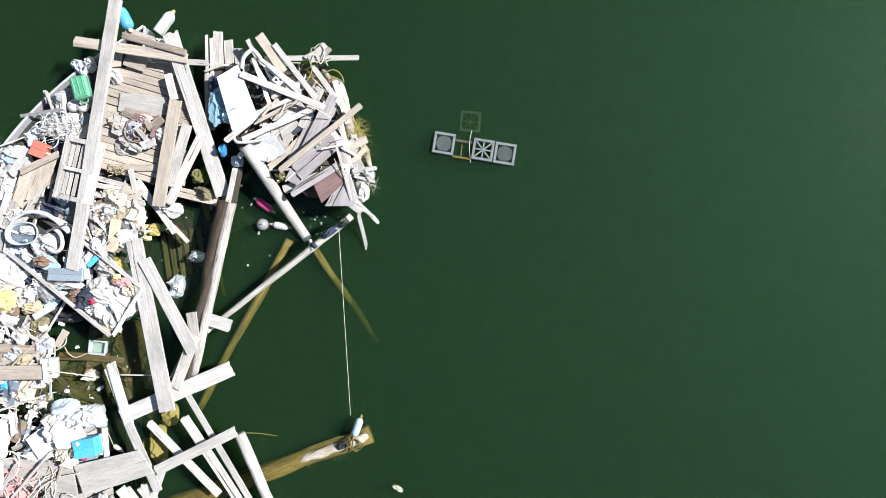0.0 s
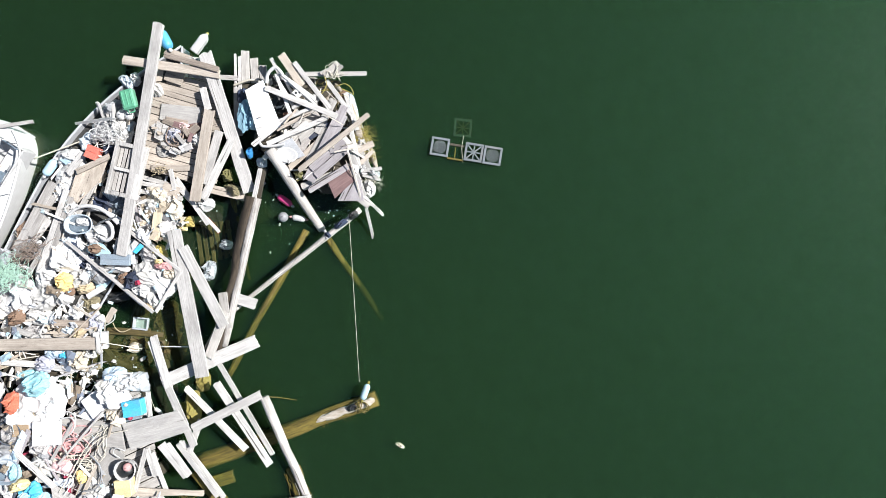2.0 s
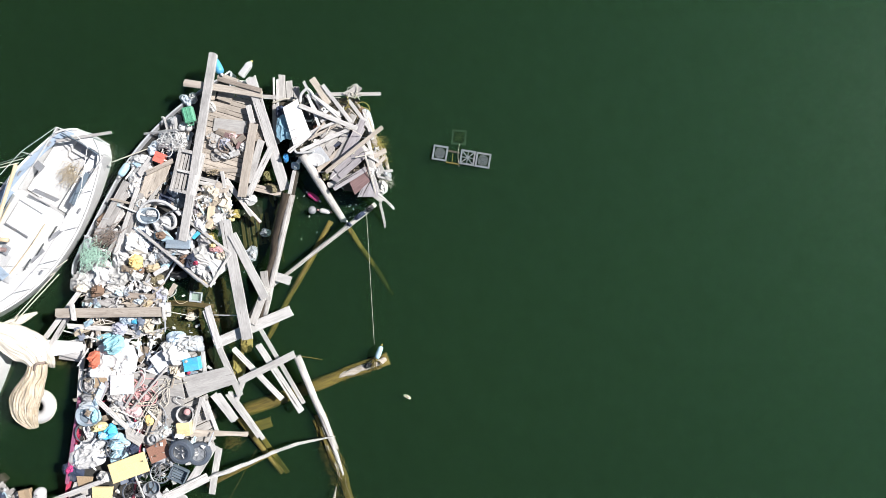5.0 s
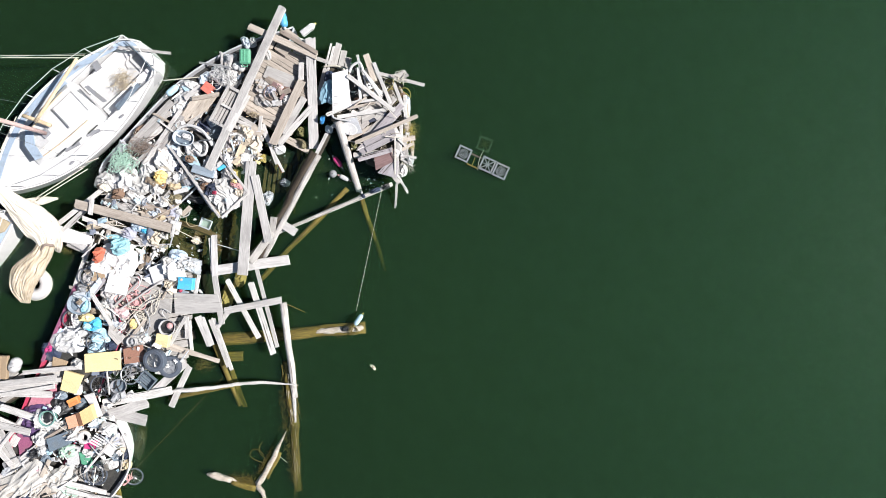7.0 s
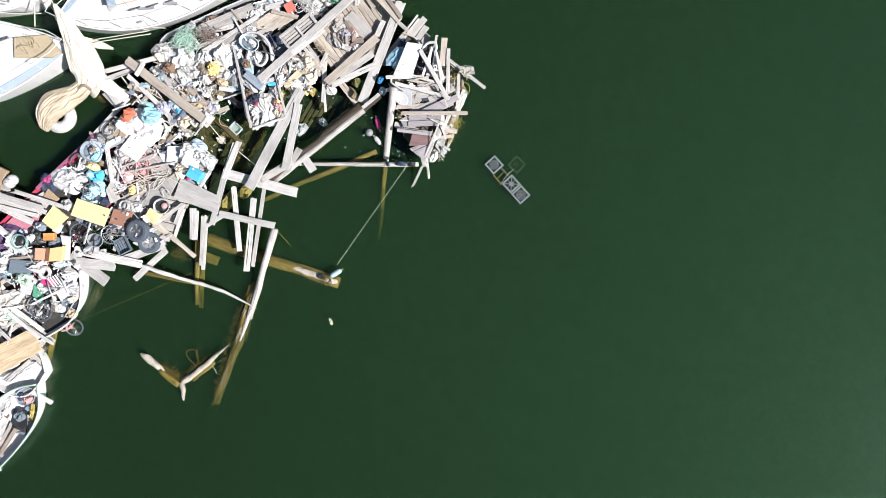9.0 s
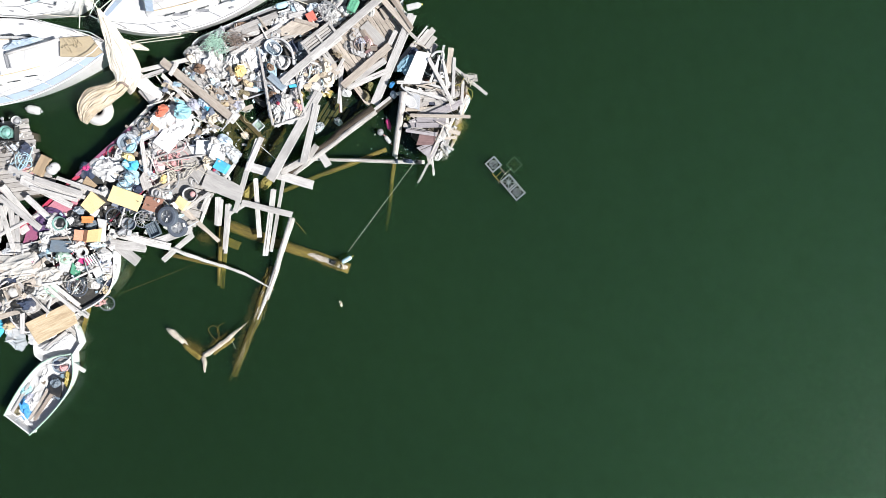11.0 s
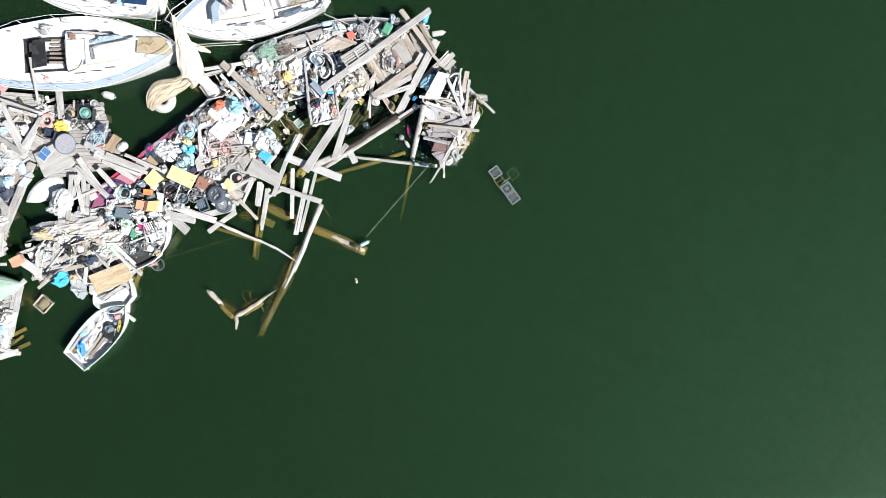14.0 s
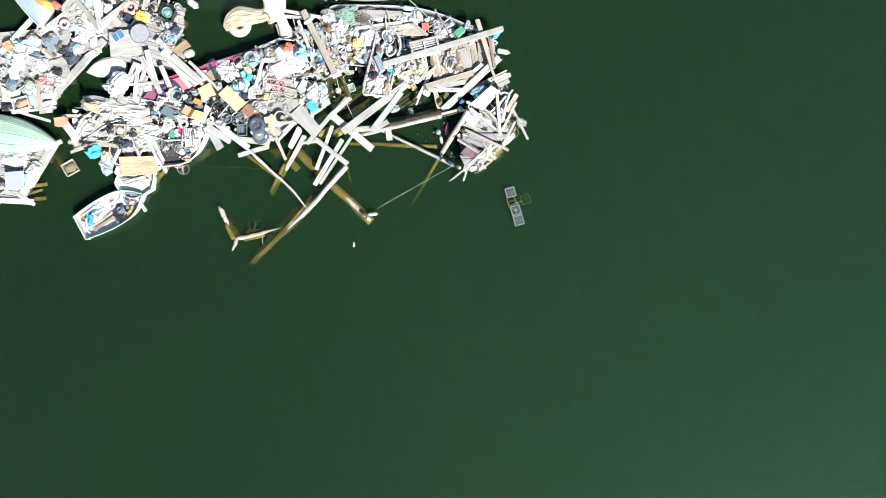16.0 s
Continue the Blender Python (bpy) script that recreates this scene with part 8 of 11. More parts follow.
sheet(-10.34, -1.96, 0.72, 0.44, 0.38, 15.4, 'brownrag', 'red brown rag bundled on the heap', height=0.2, seed=821.0)
log(-18.43, -10.94, 0.72, -15.35, -9.44, 0.95, 0.06, 0.06, 'white', name='pole', where='jutting over the raft edge', knobs=0.02)
plank(-17.29, -10.74, 0.6, -16.38, -12.54, 0.55, 0.4, 'grey', 0.05)
plank(-17.06, -10.37, 0.7, -16.13, -12.32, 0.66, 0.2, 'white', 0.05)
plank(-17.07, -10.42, 0.74, -15.06, -11.09, 0.7, 0.2, 'white', 0.05)
plank(-16.68, -10.37, 0.7, -15.27, -9.59, 0.7, 0.15, 'white', 0.05)
plank(-16.64, -9.79, 0.7, -14.92, -10.16, 0.68, 0.15, 'dark', 0.05)
plank(-15.97, -10.75, 0.62, -14.66, -10.41, 0.6, 0.3, 'grey', 0.05)
plank(-15.59, -9.38, 0.68, -14.8, -11.49, 0.66, 0.25, 'white', 0.05)
panel([(-17.68, -10.11), (-17.68, -9.81), (-17.39, -9.79), (-17.38, -10.08)], 0.66, 'rose', 'faded pink box on the raft corner', thick=0.2, category='box')
panel([(-16.19, -12.2), (-16.04, -11.39), (-15.27, -11.26), (-14.76, -11.62), (-15.28, -12.48)], 0.6, 'greyply', 'grey plywood sheet on the raft')
panel([(-15.75, -13.49), (-15.34, -12.49), (-14.59, -12.72), (-14.47, -13.41), (-15.14, -13.92)], 0.62, 'greyply', 'grey plywood sheet on the raft')
sheet(-16.2, -11.2, 0.62, 0.5, 0.35, 54.49, 'sky', 'pale blue bag on the raft', height=0.12, seed=236.0)
sheet(-15.6, -10.55, 0.66, 0.4, 0.5, 54.49, 'paper', 'white bag on the raft', height=0.12, seed=237.0)
rope([(-18.18, -9.78, 0.8), (-17.71, -10.43, 0.7), (-17.21, -11, 0.66)], 0.02, 'rope', 'tan rope over the raft corner')
sheet(-13.83, -14.61, 0.66, 0.67, 0.52, 43.92, 'rose', 'faded pink cloth on the raft', height=0.12, seed=240.0)
sheet(-13.81, -15.35, 0.68, 0.77, 0.62, 63.92, 'mint', 'pale green plastic sheet on the raft', height=0.1, seed=241.0)
panel([(-14.66, -14.29), (-14.46, -13.3), (-13.69, -13.36), (-13.33, -13.91), (-14.13, -14.26)], 0.7, 'greyply', 'grey plywood sheet on the raft edge')
sheet(-14.36, -12.96, 0.68, 0.62, 0.67, 43.92, 'navy', 'navy cloth on the raft edge', height=0.12, seed=242.0)
sheet(-14.51, -12.52, 0.8, 0.46, 0.36, 63.92, 'sky', 'pale blue bag on the raft edge', height=0.12, seed=243.0)
sheet(-14.96, -12.05, 0.66, 0.93, 0.62, 83.92, 'paper', 'white paper bits on the raft', height=0.1, seed=244.0)
sheet(-12.24, -11.57, 0.7, 0.88, 1.03, 53.92, 'paper', 'large white plastic bundle on the raft edge', height=0.14, seed=245.0)
plank(-12.46, -12.31, 0.72, -11.42, -9.75, 0.66, 0.1, 'white', 0.05)
rope([(-10.64, -14.17, 0.74), (-10.71, -13.41, 0.8), (-10.75, -12.57, 0.84), (-10.53, -11.93, 0.84), (-10.2, -11.54, 0.8)], 0.035, 'paper', 'long bent white pipe across the junk', name='pipe', category='pipe')
plank(-9.61, -11.29, 0.85, -8.2, -11.36, 0.6, 0.15, 'white', 0.05)
plank(-10.71, -14.66, 0.72, -11.51, -13.71, 0.7, 0.31, 'white', 0.05)
plank(-11.23, -14.54, 0.7, -10.19, -12.77, 0.7, 0.15, 'white', 0.05)
plank(-11.4, -13.74, 0.74, -10.45, -13.42, 0.7, 0.15, 'white', 0.05)
plank(-10.66, -13.75, 0.74, -11.19, -12.94, 0.72, 0.23, 'grey', 0.05)
plank(-10.41, -14.51, 0.74, -10.15, -13.04, 0.72, 0.13, 'white', 0.05)
plank(-11.51, -12.1, 0.76, -10.13, -11.15, 0.74, 0.13, 'tan', 0.05)
plank(-10.27, -11.34, 0.8, -10.15, -10.74, 0.8, 0.13, 'tan', 0.05)
sheet(-9.86, -12.67, 0.66, 0.77, 0.67, 63.92, 'black', 'black plastic sheet in the junk', height=0.1, seed=247.0)
sheet(-9.95, -12.01, 0.74, 0.57, 0.46, -380.08, 'black', 'black plastic sheet crumpled on the rubbish', height=0.1, seed=412.0)
sheet(-15.05, -14.53, 0.74, 0.62, 0.46, -454.08, 'slate', 'slate grey sheet crumpled on the rubbish', height=0.1, seed=414.0)
sheet(-14.02, -13.89, 0.74, 0.51, 0.46, -491.08, 'black', 'black plastic sheet crumpled on the rubbish', height=0.1, seed=415.0)
sheet(-14.35, -16.02, 0.74, 0.67, 0.51, -528.08, 'slate', 'slate grey sheet crumpled on the rubbish', height=0.1, seed=416.0)
sheet(-14.66, -8.81, 0.74, 0.61, 0.47, -588.7, 'black', 'black plastic sheet crumpled on the rubbish', height=0.1, seed=417.0)
sheet(-13.28, -8.26, 0.74, 0.52, 0.42, -625.7, 'navy', 'navy cloth crumpled on the rubbish', height=0.1, seed=418.0)

# ---- the near heaps, thing by thing ----
# workboat side and deck
strings(-8.0, 2.53, 0.68, 0.62, 0.44, -15, 'paper', 'heap of fine white cords on the side deck', 90, 0.007, 5)
sheet(-8.05, 2.52, 0.64, 0.74, 0.55, -15.0, 'paper', 'white plastic under the heap of cords', height=0.15, seed=701.0)
sheet(-7.87, 2.63, 0.58, 0.60, 0.66, 0.0, 'cloth', 'white cloth heap beside the slatted rack', height=0.14, seed=702.0)
sheet(-8.35, 2.72, 0.55, 0.54, 0.48, 30.0, 'paper', 'white netting and plastic heaped on the side deck', height=0.12, seed=703.0)
panel([(-8.05, 2.79), (-7.92, 2.79), (-7.91, 3.34), (-8.03, 3.27)], 0.72, 'paper', 'torn white plastic strip standing on the side deck', thick=0.04)
plank(-8.37, 3.33, 0.75, -8.26, 2.96, 0.62, 0.06, 'white', 0.03, name='stick', where='standing out of the side deck')
plank(-8.13, 3.08, 0.72, -8.11, 2.88, 0.66, 0.06, 'grey', 0.03, name='stick', where='standing out of the side deck')
sheet(-7.76, 3.87, 0.52, 0.27, 0.48, 45.0, 'bluefilm', 'strip of torn film along the hull edge', height=0.1, seed=704.0)
sheet(-7.52, 3.93, 0.52, 0.24, 0.36, 30.0, 'paper', 'white plastic pieces under the long beam', height=0.1, seed=705.0)
sheet(-8.73, 2.42, 0.52, 0.31, 0.55, -35.0, 'bluefilm', 'thin blue plastic film draped over the hull edge', height=0.1, seed=706.0)
carton(pose(-8.41, 2.07, 0.68, 0, 0, -22.0), 'red', 0.3, 0.31, 0.22, 'orange red plastic box on the workboat side')
sheet(-8.19, 2.15, 0.55, 0.29, 0.48, 0.0, 'navy', 'dark blue cloth under the slatted rack', height=0.1, seed=707.0)
sheet(-9.06, 1.87, 0.6, 0.74, 0.72, 15.0, 'paper', 'large white plastic sheeting along the workboat side', height=0.14, seed=708.0)
sheet(-9.19, 1.27, 0.58, 0.60, 0.84, 20.0, 'paper', 'white plastic sheeting along the boat side', height=0.12, seed=709.0)
sheet(-6.93, 3.67, 0.62, 0.26, 0.38, 20.0, 'cloth', 'crumpled pale paper on the boarded deck', height=0.14, seed=710.0)
panel([(-7.0, 3.84), (-6.81, 3.86), (-6.77, 4.13), (-7.01, 4.11)], 0.65, 'tan', 'tan board square on the boarded deck', thick=0.03)
sheet(-6.0, 4.36, 0.64, 0.41, 0.22, -15.0, 'cloth', 'grey white rag at the deck edge', height=0.12, seed=711.0)
coil(pose(-6.41, 2.46, 0.74, 0, 0, 0.0), 0.25, 5, 'sailbrown', 'brown weathered rope coil on the deck litter', 0.015)
panel([(-6.73, 2.71), (-6.23, 2.61), (-6.16, 2.88), (-6.71, 2.99)], 0.66, 'brown', 'dark brown board under the deck litter', thick=0.03)
panel([(-6.06, 2.4), (-5.87, 2.42), (-5.77, 2.85), (-6.13, 2.8)], 0.67, 'maroon', 'dark maroon grating on the boarded deck', thick=0.03)
panel([(-6.97, 2.45), (-6.86, 2.39), (-6.75, 2.8), (-6.89, 2.86)], 0.72, 'white', 'bleached short board on the deck litter', thick=0.05)
panel([(-6.84, 2.39), (-6.7, 2.39), (-6.59, 2.72), (-6.73, 2.79)], 0.73, 'white', 'bleached short board on the deck litter', thick=0.05)
sheet(-6.49, 2.57, 0.66, 0.53, 0.48, 10.0, 'lilac_cloth', 'grey mauve rag heap on the boarded deck', height=0.16, seed=712.0)
sheet(-6.26, 2.7, 0.7, 0.40, 0.24, -20.0, 'palepink', 'pale pink cloth on the deck litter', height=0.1, seed=713.0)
carton(pose(-6.22, 2.21, 0.66, 0, 0, 35.0), 'paper', 0.22, 0.17, 0.12, 'white foam block on the boarded deck')
carton(pose(-6.48, 2.12, 0.66, 0, 0, -20.0), 'paper', 0.2, 0.14, 0.1, 'white foam block on the boarded deck')
plank(-6.5, 2.65, 0.84, -6.19, 2.29, 0.86, 0.09, 'white', 0.04, name='offcut', where='lying over the rope coil')
sheet(-5.91, 2.44, 0.68, 0.33, 0.29, 30.0, 'paper', 'white plastic piece on the boarded deck', height=0.1, seed=714.0)
sheet(-6.1, 2.61, 0.67, 0.36, 0.36, 10.0, 'brownrag', 'brown rag on the boarded deck', height=0.1, seed=715.0)
strings(-6.79, 1.66, 0.62, 0.34, 0.3, 20, 'beige', 'dry brown rope strands on the deck edge', 18, 0.008, 61)
sheet(-6.8, 2.14, 0.63, 0.36, 0.31, 10.0, 'greyply', 'grey board scraps on the boarded deck', height=0.03, seed=716.0)
# between the deck and the skiff
sheet(-8.34, 0.91, 0.46, 0.85, 0.53, -20.0, 'navy', 'dark blue plastic heaped under the slatted rack', height=0.14, seed=717.0)
sheet(-8.56, 1.03, 0.56, 0.31, 0.26, 0.0, 'black', 'black plastic bag beside the boards', height=0.14, seed=718.0)
sheet(-7.95, 0.83, 0.5, 0.48, 0.48, 20.0, 'slate', 'slate blue cloth under the slatted rack', height=0.12, seed=719.0)
sheet(-8.14, 1.1, 0.54, 0.31, 0.36, 40.0, 'bluefilm', 'pale blue film under the slatted rack', height=0.1, seed=720.0)
sheet(-7.42, 0.81, 0.52, 0.55, 0.48, -50.0, 'stripe', 'grey cloth with dark folds by the beam', height=0.16, seed=721.0)
sheet(-6.95, 1.07, 0.58, 0.60, 0.43, -20.0, 'cream', 'cream torn cloth on the heap', height=0.14, seed=722.0)
sheet(-6.57, 0.76, 0.54, 0.48, 0.75, 20.0, 'cream', 'cream torn cloth hanging off the heap', height=0.14, seed=723.0)
sheet(-7.1, 0.83, 0.58, 0.41, 0.36, 10.0, 'cloth', 'white torn insulation on the heap', height=0.14, seed=724.0)
sheet(-6.71, 0.19, 0.5, 0.48, 0.72, 10.0, 'cloth', 'shredded white paper on the heap', height=0.16, seed=725.0)
sheet(-7.22, 0.19, 0.5, 0.48, 0.60, -20.0, 'stripe', 'grey crumpled sheeting on the heap', height=0.14, seed=726.0)
sheet(-7.57, 0.35, 0.42, 0.41, 0.44, 20.0, 'mud', 'muddy brown sheet in the heap', height=0.12, seed=727.0)
panel([(-6.79, 0.81), (-6.38, 0.88), (-6.44, 1.3), (-6.97, 1.07)], 0.54, 'tan', 'tan board under torn cloth', thick=0.03)
sheet(-5.84, 0.83, 0.32, 0.54, 0.37, 20.0, 'paper', 'crumpled white plastic by the plank end', height=0.14, seed=728.0)
sheet(-6.31, 0.41, 0.2, 0.32, 0.32, 10.0, 'mustard', 'yellow plastic jug beside the raft', height=0.18, seed=729.0)
sheet(-6.47, 0.26, 0.24, 0.30, 0.17, 0.0, 'yellow', 'pale yellow plastic lid beside the raft', height=0.06, seed=730.0)
sheet(-6.98, -0.35, 0.35, 0.32, 0.41, 15.0, 'mustard', 'yellow green bottle beside the skiff', height=0.22, seed=731.0)
sheet(-5.43, -0.17, 0.05, 0.37, 0.27, -15.0, 'clear', 'clear plastic bag floating beside the raft', height=0.2, seed=732.0)
sheet(-5.83, -0.8, 0.05, 0.30, 0.55, -10.0, 'clear', 'clear plastic bag caught in the water', height=0.24, seed=733.0)
sheet(-5.77, -0.83, 0.14, 0.17, 0.32, -10.0, 'paper', 'white film caught on the plastic bag', height=0.12, seed=734.0)
sheet(-5.2, 1.18, 0.22, 0.66, 0.42, -10.0, 'mud', 'muddy olive sheet at the deck edge', height=0.16, seed=735.0)
sheet(-5.31, 1.58, 0.3, 0.27, 0.37, 10.0, 'moss', 'mossy green bundle at the deck edge', height=0.16, seed=736.0)
sheet(-5.73, 2.26, 0.4, 0.15, 0.61, 10.0, 'moss', 'mossy sacking between the boards', height=0.1, seed=737.0)
bag(pose(-4.66, 2.11, 0.6, 0, 0, 0.0), 0.08, 0.14, 0.1, 'blue', 'bright blue rubber glove among the planks', 61.0, name='glove')
# skiff and its end
basin(pose(-8.66, 0.32, 0.86, 0, 0, 4.0), 0.66, 0.46, 0.17, 'bluefilm', 'slate', 'pale blue oval basin in the heap')
sheet(-8.59, 0.39, 0.93, 0.35, 0.23, 0.0, 'paper', 'white plastic in the oval basin', height=0.06, seed=738.0)
rope([(-8.72, 0.75, 0.9), (-8.47, 0.77, 0.93), (-8.2, 0.71, 0.95), (-7.96, 0.56, 0.95), (-7.76, 0.34, 0.9)], 0.05, 'paper', 'white bent tube round the skiff end', name='grab_rail', category='grab rail')
rope([(-8.07, 0.43, 0.9), (-7.91, 0.27, 0.92), (-7.9, 0.04, 0.92), (-8.04, -0.06, 0.9), (-8.2, 0.01, 0.88)], 0.045, 'paper', 'white bent tube in the skiff', name='grab_rail', category='grab rail')
rope([(-8.17, 0.37, 1.0), (-7.75, 0.51, 1.0)], 0.018, 'steel', 'steel rod on the oval basin', name='rod', category='rod')
sheet(-8.32, 0.08, 0.72, 0.71, 0.48, 10.0, 'paper', 'large white plastic basin in the skiff', height=0.14, seed=739.0)
sheet(-8.99, 0.7, 0.7, 0.43, 0.40, 40.0, 'paper', 'white plastic sheet by the boards', height=0.12, seed=740.0)
sheet(-9.12, 0.01, 0.66, 0.48, 0.41, -30.0, 'bluefilm', 'pale blue plastic in the heap', height=0.12, seed=741.0)
panel([(-8.63, -0.34), (-8.17, -0.51), (-8.02, -0.37), (-8.29, -0.07), (-8.6, -0.18)], 0.72, 'sky', 'pale blue plastic panel in the skiff', thick=0.03)
sheet(-8.37, -0.26, 0.8, 0.33, 0.26, 10.0, 'brownrag', 'red brown cloth scraps in the skiff', height=0.12, seed=742.0)
carton(pose(-7.82, -0.53, 0.86, 0, 0, -2.0), 'bluegrey', 0.72, 0.26, 0.08, 'slate blue plastic locker lid on the skiff')
panel([(-7.97, -0.42), (-7.77, -0.44), (-7.68, -0.06), (-7.89, 0.01)], 0.74, 'paper', 'white board end in the skiff', thick=0.03)
panel([(-7.51, -0.44), (-7.32, -0.11), (-7.42, -0.04), (-7.68, -0.34)], 0.76, 'paper', 'white plastic strip in the skiff', thick=0.03)
panel([(-7.37, -0.39), (-7.18, -0.2), (-7.28, -0.13), (-7.46, -0.34)], 0.8, 'cyan', 'bright blue plastic strip in the skiff', thick=0.02)
sheet(-7.11, -0.39, 0.7, 0.55, 0.38, -30.0, 'stripe', 'grey folded clothes in the skiff', height=0.14, seed=743.0)
sheet(-6.7, -0.67, 0.82, 0.50, 0.21, -5.0, 'rose', 'pink cloth in the skiff', height=0.09, seed=744.0)
sheet(-6.8, -0.58, 0.86, 0.19, 0.14, 0.0, 'yellow', 'yellow cloth in the skiff', height=0.06, seed=745.0)
sheet(-7.09, -0.94, 0.66, 1.00, 0.72, -40.0, 'cloth', 'white clothes heaped in the skiff', height=0.14, seed=746.0)
sheet(-6.78, -1.18, 0.66, 0.64, 0.48, -40.0, 'paper', 'white plastic filling the skiff', height=0.12, seed=747.0)
sheet(-6.57, -0.87, 0.68, 0.41, 0.41, -20.0, 'cream', 'cream cloth in the skiff', height=0.12, seed=748.0)
sheet(-7.32, -1.24, 0.68, 0.57, 0.41, -30.0, 'paper', 'white paper rubbish in the skiff', height=0.12, seed=749.0)
sheet(-7.03, -1.54, 0.64, 0.65, 0.33, -42.0, 'cloth', 'white paper in the skiff corner', height=0.1, seed=750.0)
sheet(-7.45, -1.06, 0.74, 0.47, 0.43, 25.0, 'navy', 'navy jacket in the skiff', height=0.16, seed=751.0)
sheet(-7.3, -1.09, 0.88, 0.14, 0.14, 0.0, 'crimson', 'small red cloth on the navy jacket', height=0.05, seed=752.0)
sheet(-7.71, -0.98, 0.74, 0.26, 0.24, 20.0, 'brownrag', 'brown cloth in the skiff', height=0.1, seed=753.0)
sheet(-7.98, -0.72, 0.72, 0.90, 0.26, -4.0, 'paper', 'white plastic sheet along the skiff', height=0.1, seed=754.0)
sheet(-7.13, -1.69, 0.62, 0.36, 0.22, -40.0, 'beige', 'tan scraps in the skiff corner', height=0.08, seed=755.0)
panel([(-6.79, -1.57), (-6.71, -1.53), (-6.85, -1.08), (-6.96, -1.11)], 0.78, 'paper', 'white plastic strip over the clothes', thick=0.02)
# workboat heap beside the skiff
sheet(-9.19, -0.51, 0.66, 0.76, 0.86, 10.0, 'gelcoat', 'large white plastic bag on the heap', height=0.2, seed=756.0)
sheet(-8.96, -0.18, 0.6, 0.26, 0.41, 30.0, 'navy', 'navy cloth on the heap', height=0.12, seed=757.0)
sheet(-8.71, -0.57, 0.5, 0.43, 0.56, -40.0, 'navy', 'navy cloth heaped beside the skiff', height=0.12, seed=758.0)
sheet(-8.89, -0.37, 0.56, 0.34, 0.34, 0.0, 'slate', 'slate blue jacket heaped beside the skiff', height=0.12, seed=759.0)
sheet(-9.15, -1.05, 0.76, 0.43, 0.45, -20.0, 'amber', 'yellow cloth spilling over white bags', height=0.16, seed=760.0)
sheet(-9.04, -1.27, 0.7, 0.26, 0.31, 30.0, 'brownrag', 'brown stained rag under yellow cloth', height=0.1, seed=761.0)
sheet(-8.86, -1.0, 0.58, 0.55, 0.53, 10.0, 'cloth', 'white crumpled bag in the workboat', height=0.16, seed=762.0)
sheet(-8.75, -1.23, 0.56, 0.48, 0.31, 10.0, 'beige', 'beige folded cloth in the workboat', height=0.12, seed=763.0)
sheet(-8.52, -0.86, 0.5, 0.48, 0.48, -30.0, 'bluefilm', 'pale blue film beside the skiff', height=0.12, seed=764.0)
panel([(-8.48, -1.29), (-8.32, -1.31), (-8.11, -1.05), (-8.58, -0.95)], 0.52, 'sky', 'light blue board over the black sheet', thick=0.03)
panel([(-8.63, -1.51), (-8.21, -1.27), (-8.3, -1.15), (-8.7, -1.4)], 0.62, 'paper', 'white board over the black sheet', thick=0.05)
rope([(-8.38, -1.34, 0.5), (-8.22, -1.41, 0.52), (-8.03, -1.43, 0.52), (-7.8, -1.34, 0.5)], 0.016, 'black', 'black hose loop beside the skiff', name='hose', category='hose')
# black sheet stands for the shadow between skiff and workboat
sheet(-8.17, -1.48, 0.34, 0.85, 0.27, 0.0, 'black', 'black sheet for the shadow beside the skiff', height=0.06, seed=765.0)
sheet(-9.21, -1.44, 0.66, 0.48, 0.41, 0.0, 'cloth', 'white cloth sheeting in the workboat', height=0.14, seed=766.0)
sheet(-8.67, -1.66, 0.42, 0.53, 0.44, 0.0, 'mud', 'muddy brown sheet beside the workboat', height=0.1, seed=767.0)
sheet(-8.57, -2.07, 0.46, 0.44, 0.65, 10.0, 'lilac_cloth', 'lilac grey cloth hanging at the raft edge', height=0.14, seed=768.0)
sheet(-8.34, -1.99, 0.6, 0.22, 0.22, 20.0, 'paper', 'white paper scrap at the raft edge', height=0.08, seed=769.0)
sheet(-8.99, -1.84, 0.56, 0.34, 0.34, -30.0, 'paper', 'white plastic piece on the dark raft', height=0.1, seed=770.0)
panel([(-8.22, -2.13), (-8.01, -1.79), (-8.15, -1.71), (-8.36, -2.07)], 0.44, 'tan', 'tan board end at the raft edge', thick=0.03)
sheet(-9.2, -2.06, 0.5, 0.53, 0.29, -10.0, 'cloth', 'pale shredded litter on the dark raft', height=0.1, seed=771.0)
rope([(-8.04, -1.89, 0.5), (-8.05, -2.01, 0.52), (-8.16, -2.11, 0.52), (-8.32, -2.18, 0.48)], 0.014, 'paper', 'pale blue cord loop at the raft edge', name='cord', category='cord')
rope([(-8.28, -1.91, 0.56), (-8.29, -2.1, 0.5), (-8.36, -2.36, 0.4), (-8.5, -2.62, 0.3)], 0.014, 'rope', 'pale cord at the raft edge', name='cord', category='cord')
rope([(-8.2, -2.12, 0.3), (-8.16, -2.29, 0.2), (-8.06, -2.38, 0.1), (-7.85, -2.3, 0.05)], 0.012, 'beige', 'thin tan cord trailing in the water', name='cord', category='cord')
tub(pose(-7.6, -2.17, -0.04, 0, 0, -6.0), 'clear', 0.34, 0.27, 0.12, 'cloudy clear plastic bin floating')
sheet(-7.77, -2.79, 0.0, 0.32, 0.27, 10.0, 'cream', 'pale crumpled bag in the water', height=0.2, seed=772.0)
sheet(-8.32, -3.14, 0.0, 0.11, 0.09, 0.0, 'paper', 'white scrap floating by the raft', height=0.05, seed=773.0)
bottle(pose(-7.56, -3.07, -0.02, 0, 0, 35.0), 'paper', 0.16, 0.045, 'small white bottle floating in the gap', 'blue')
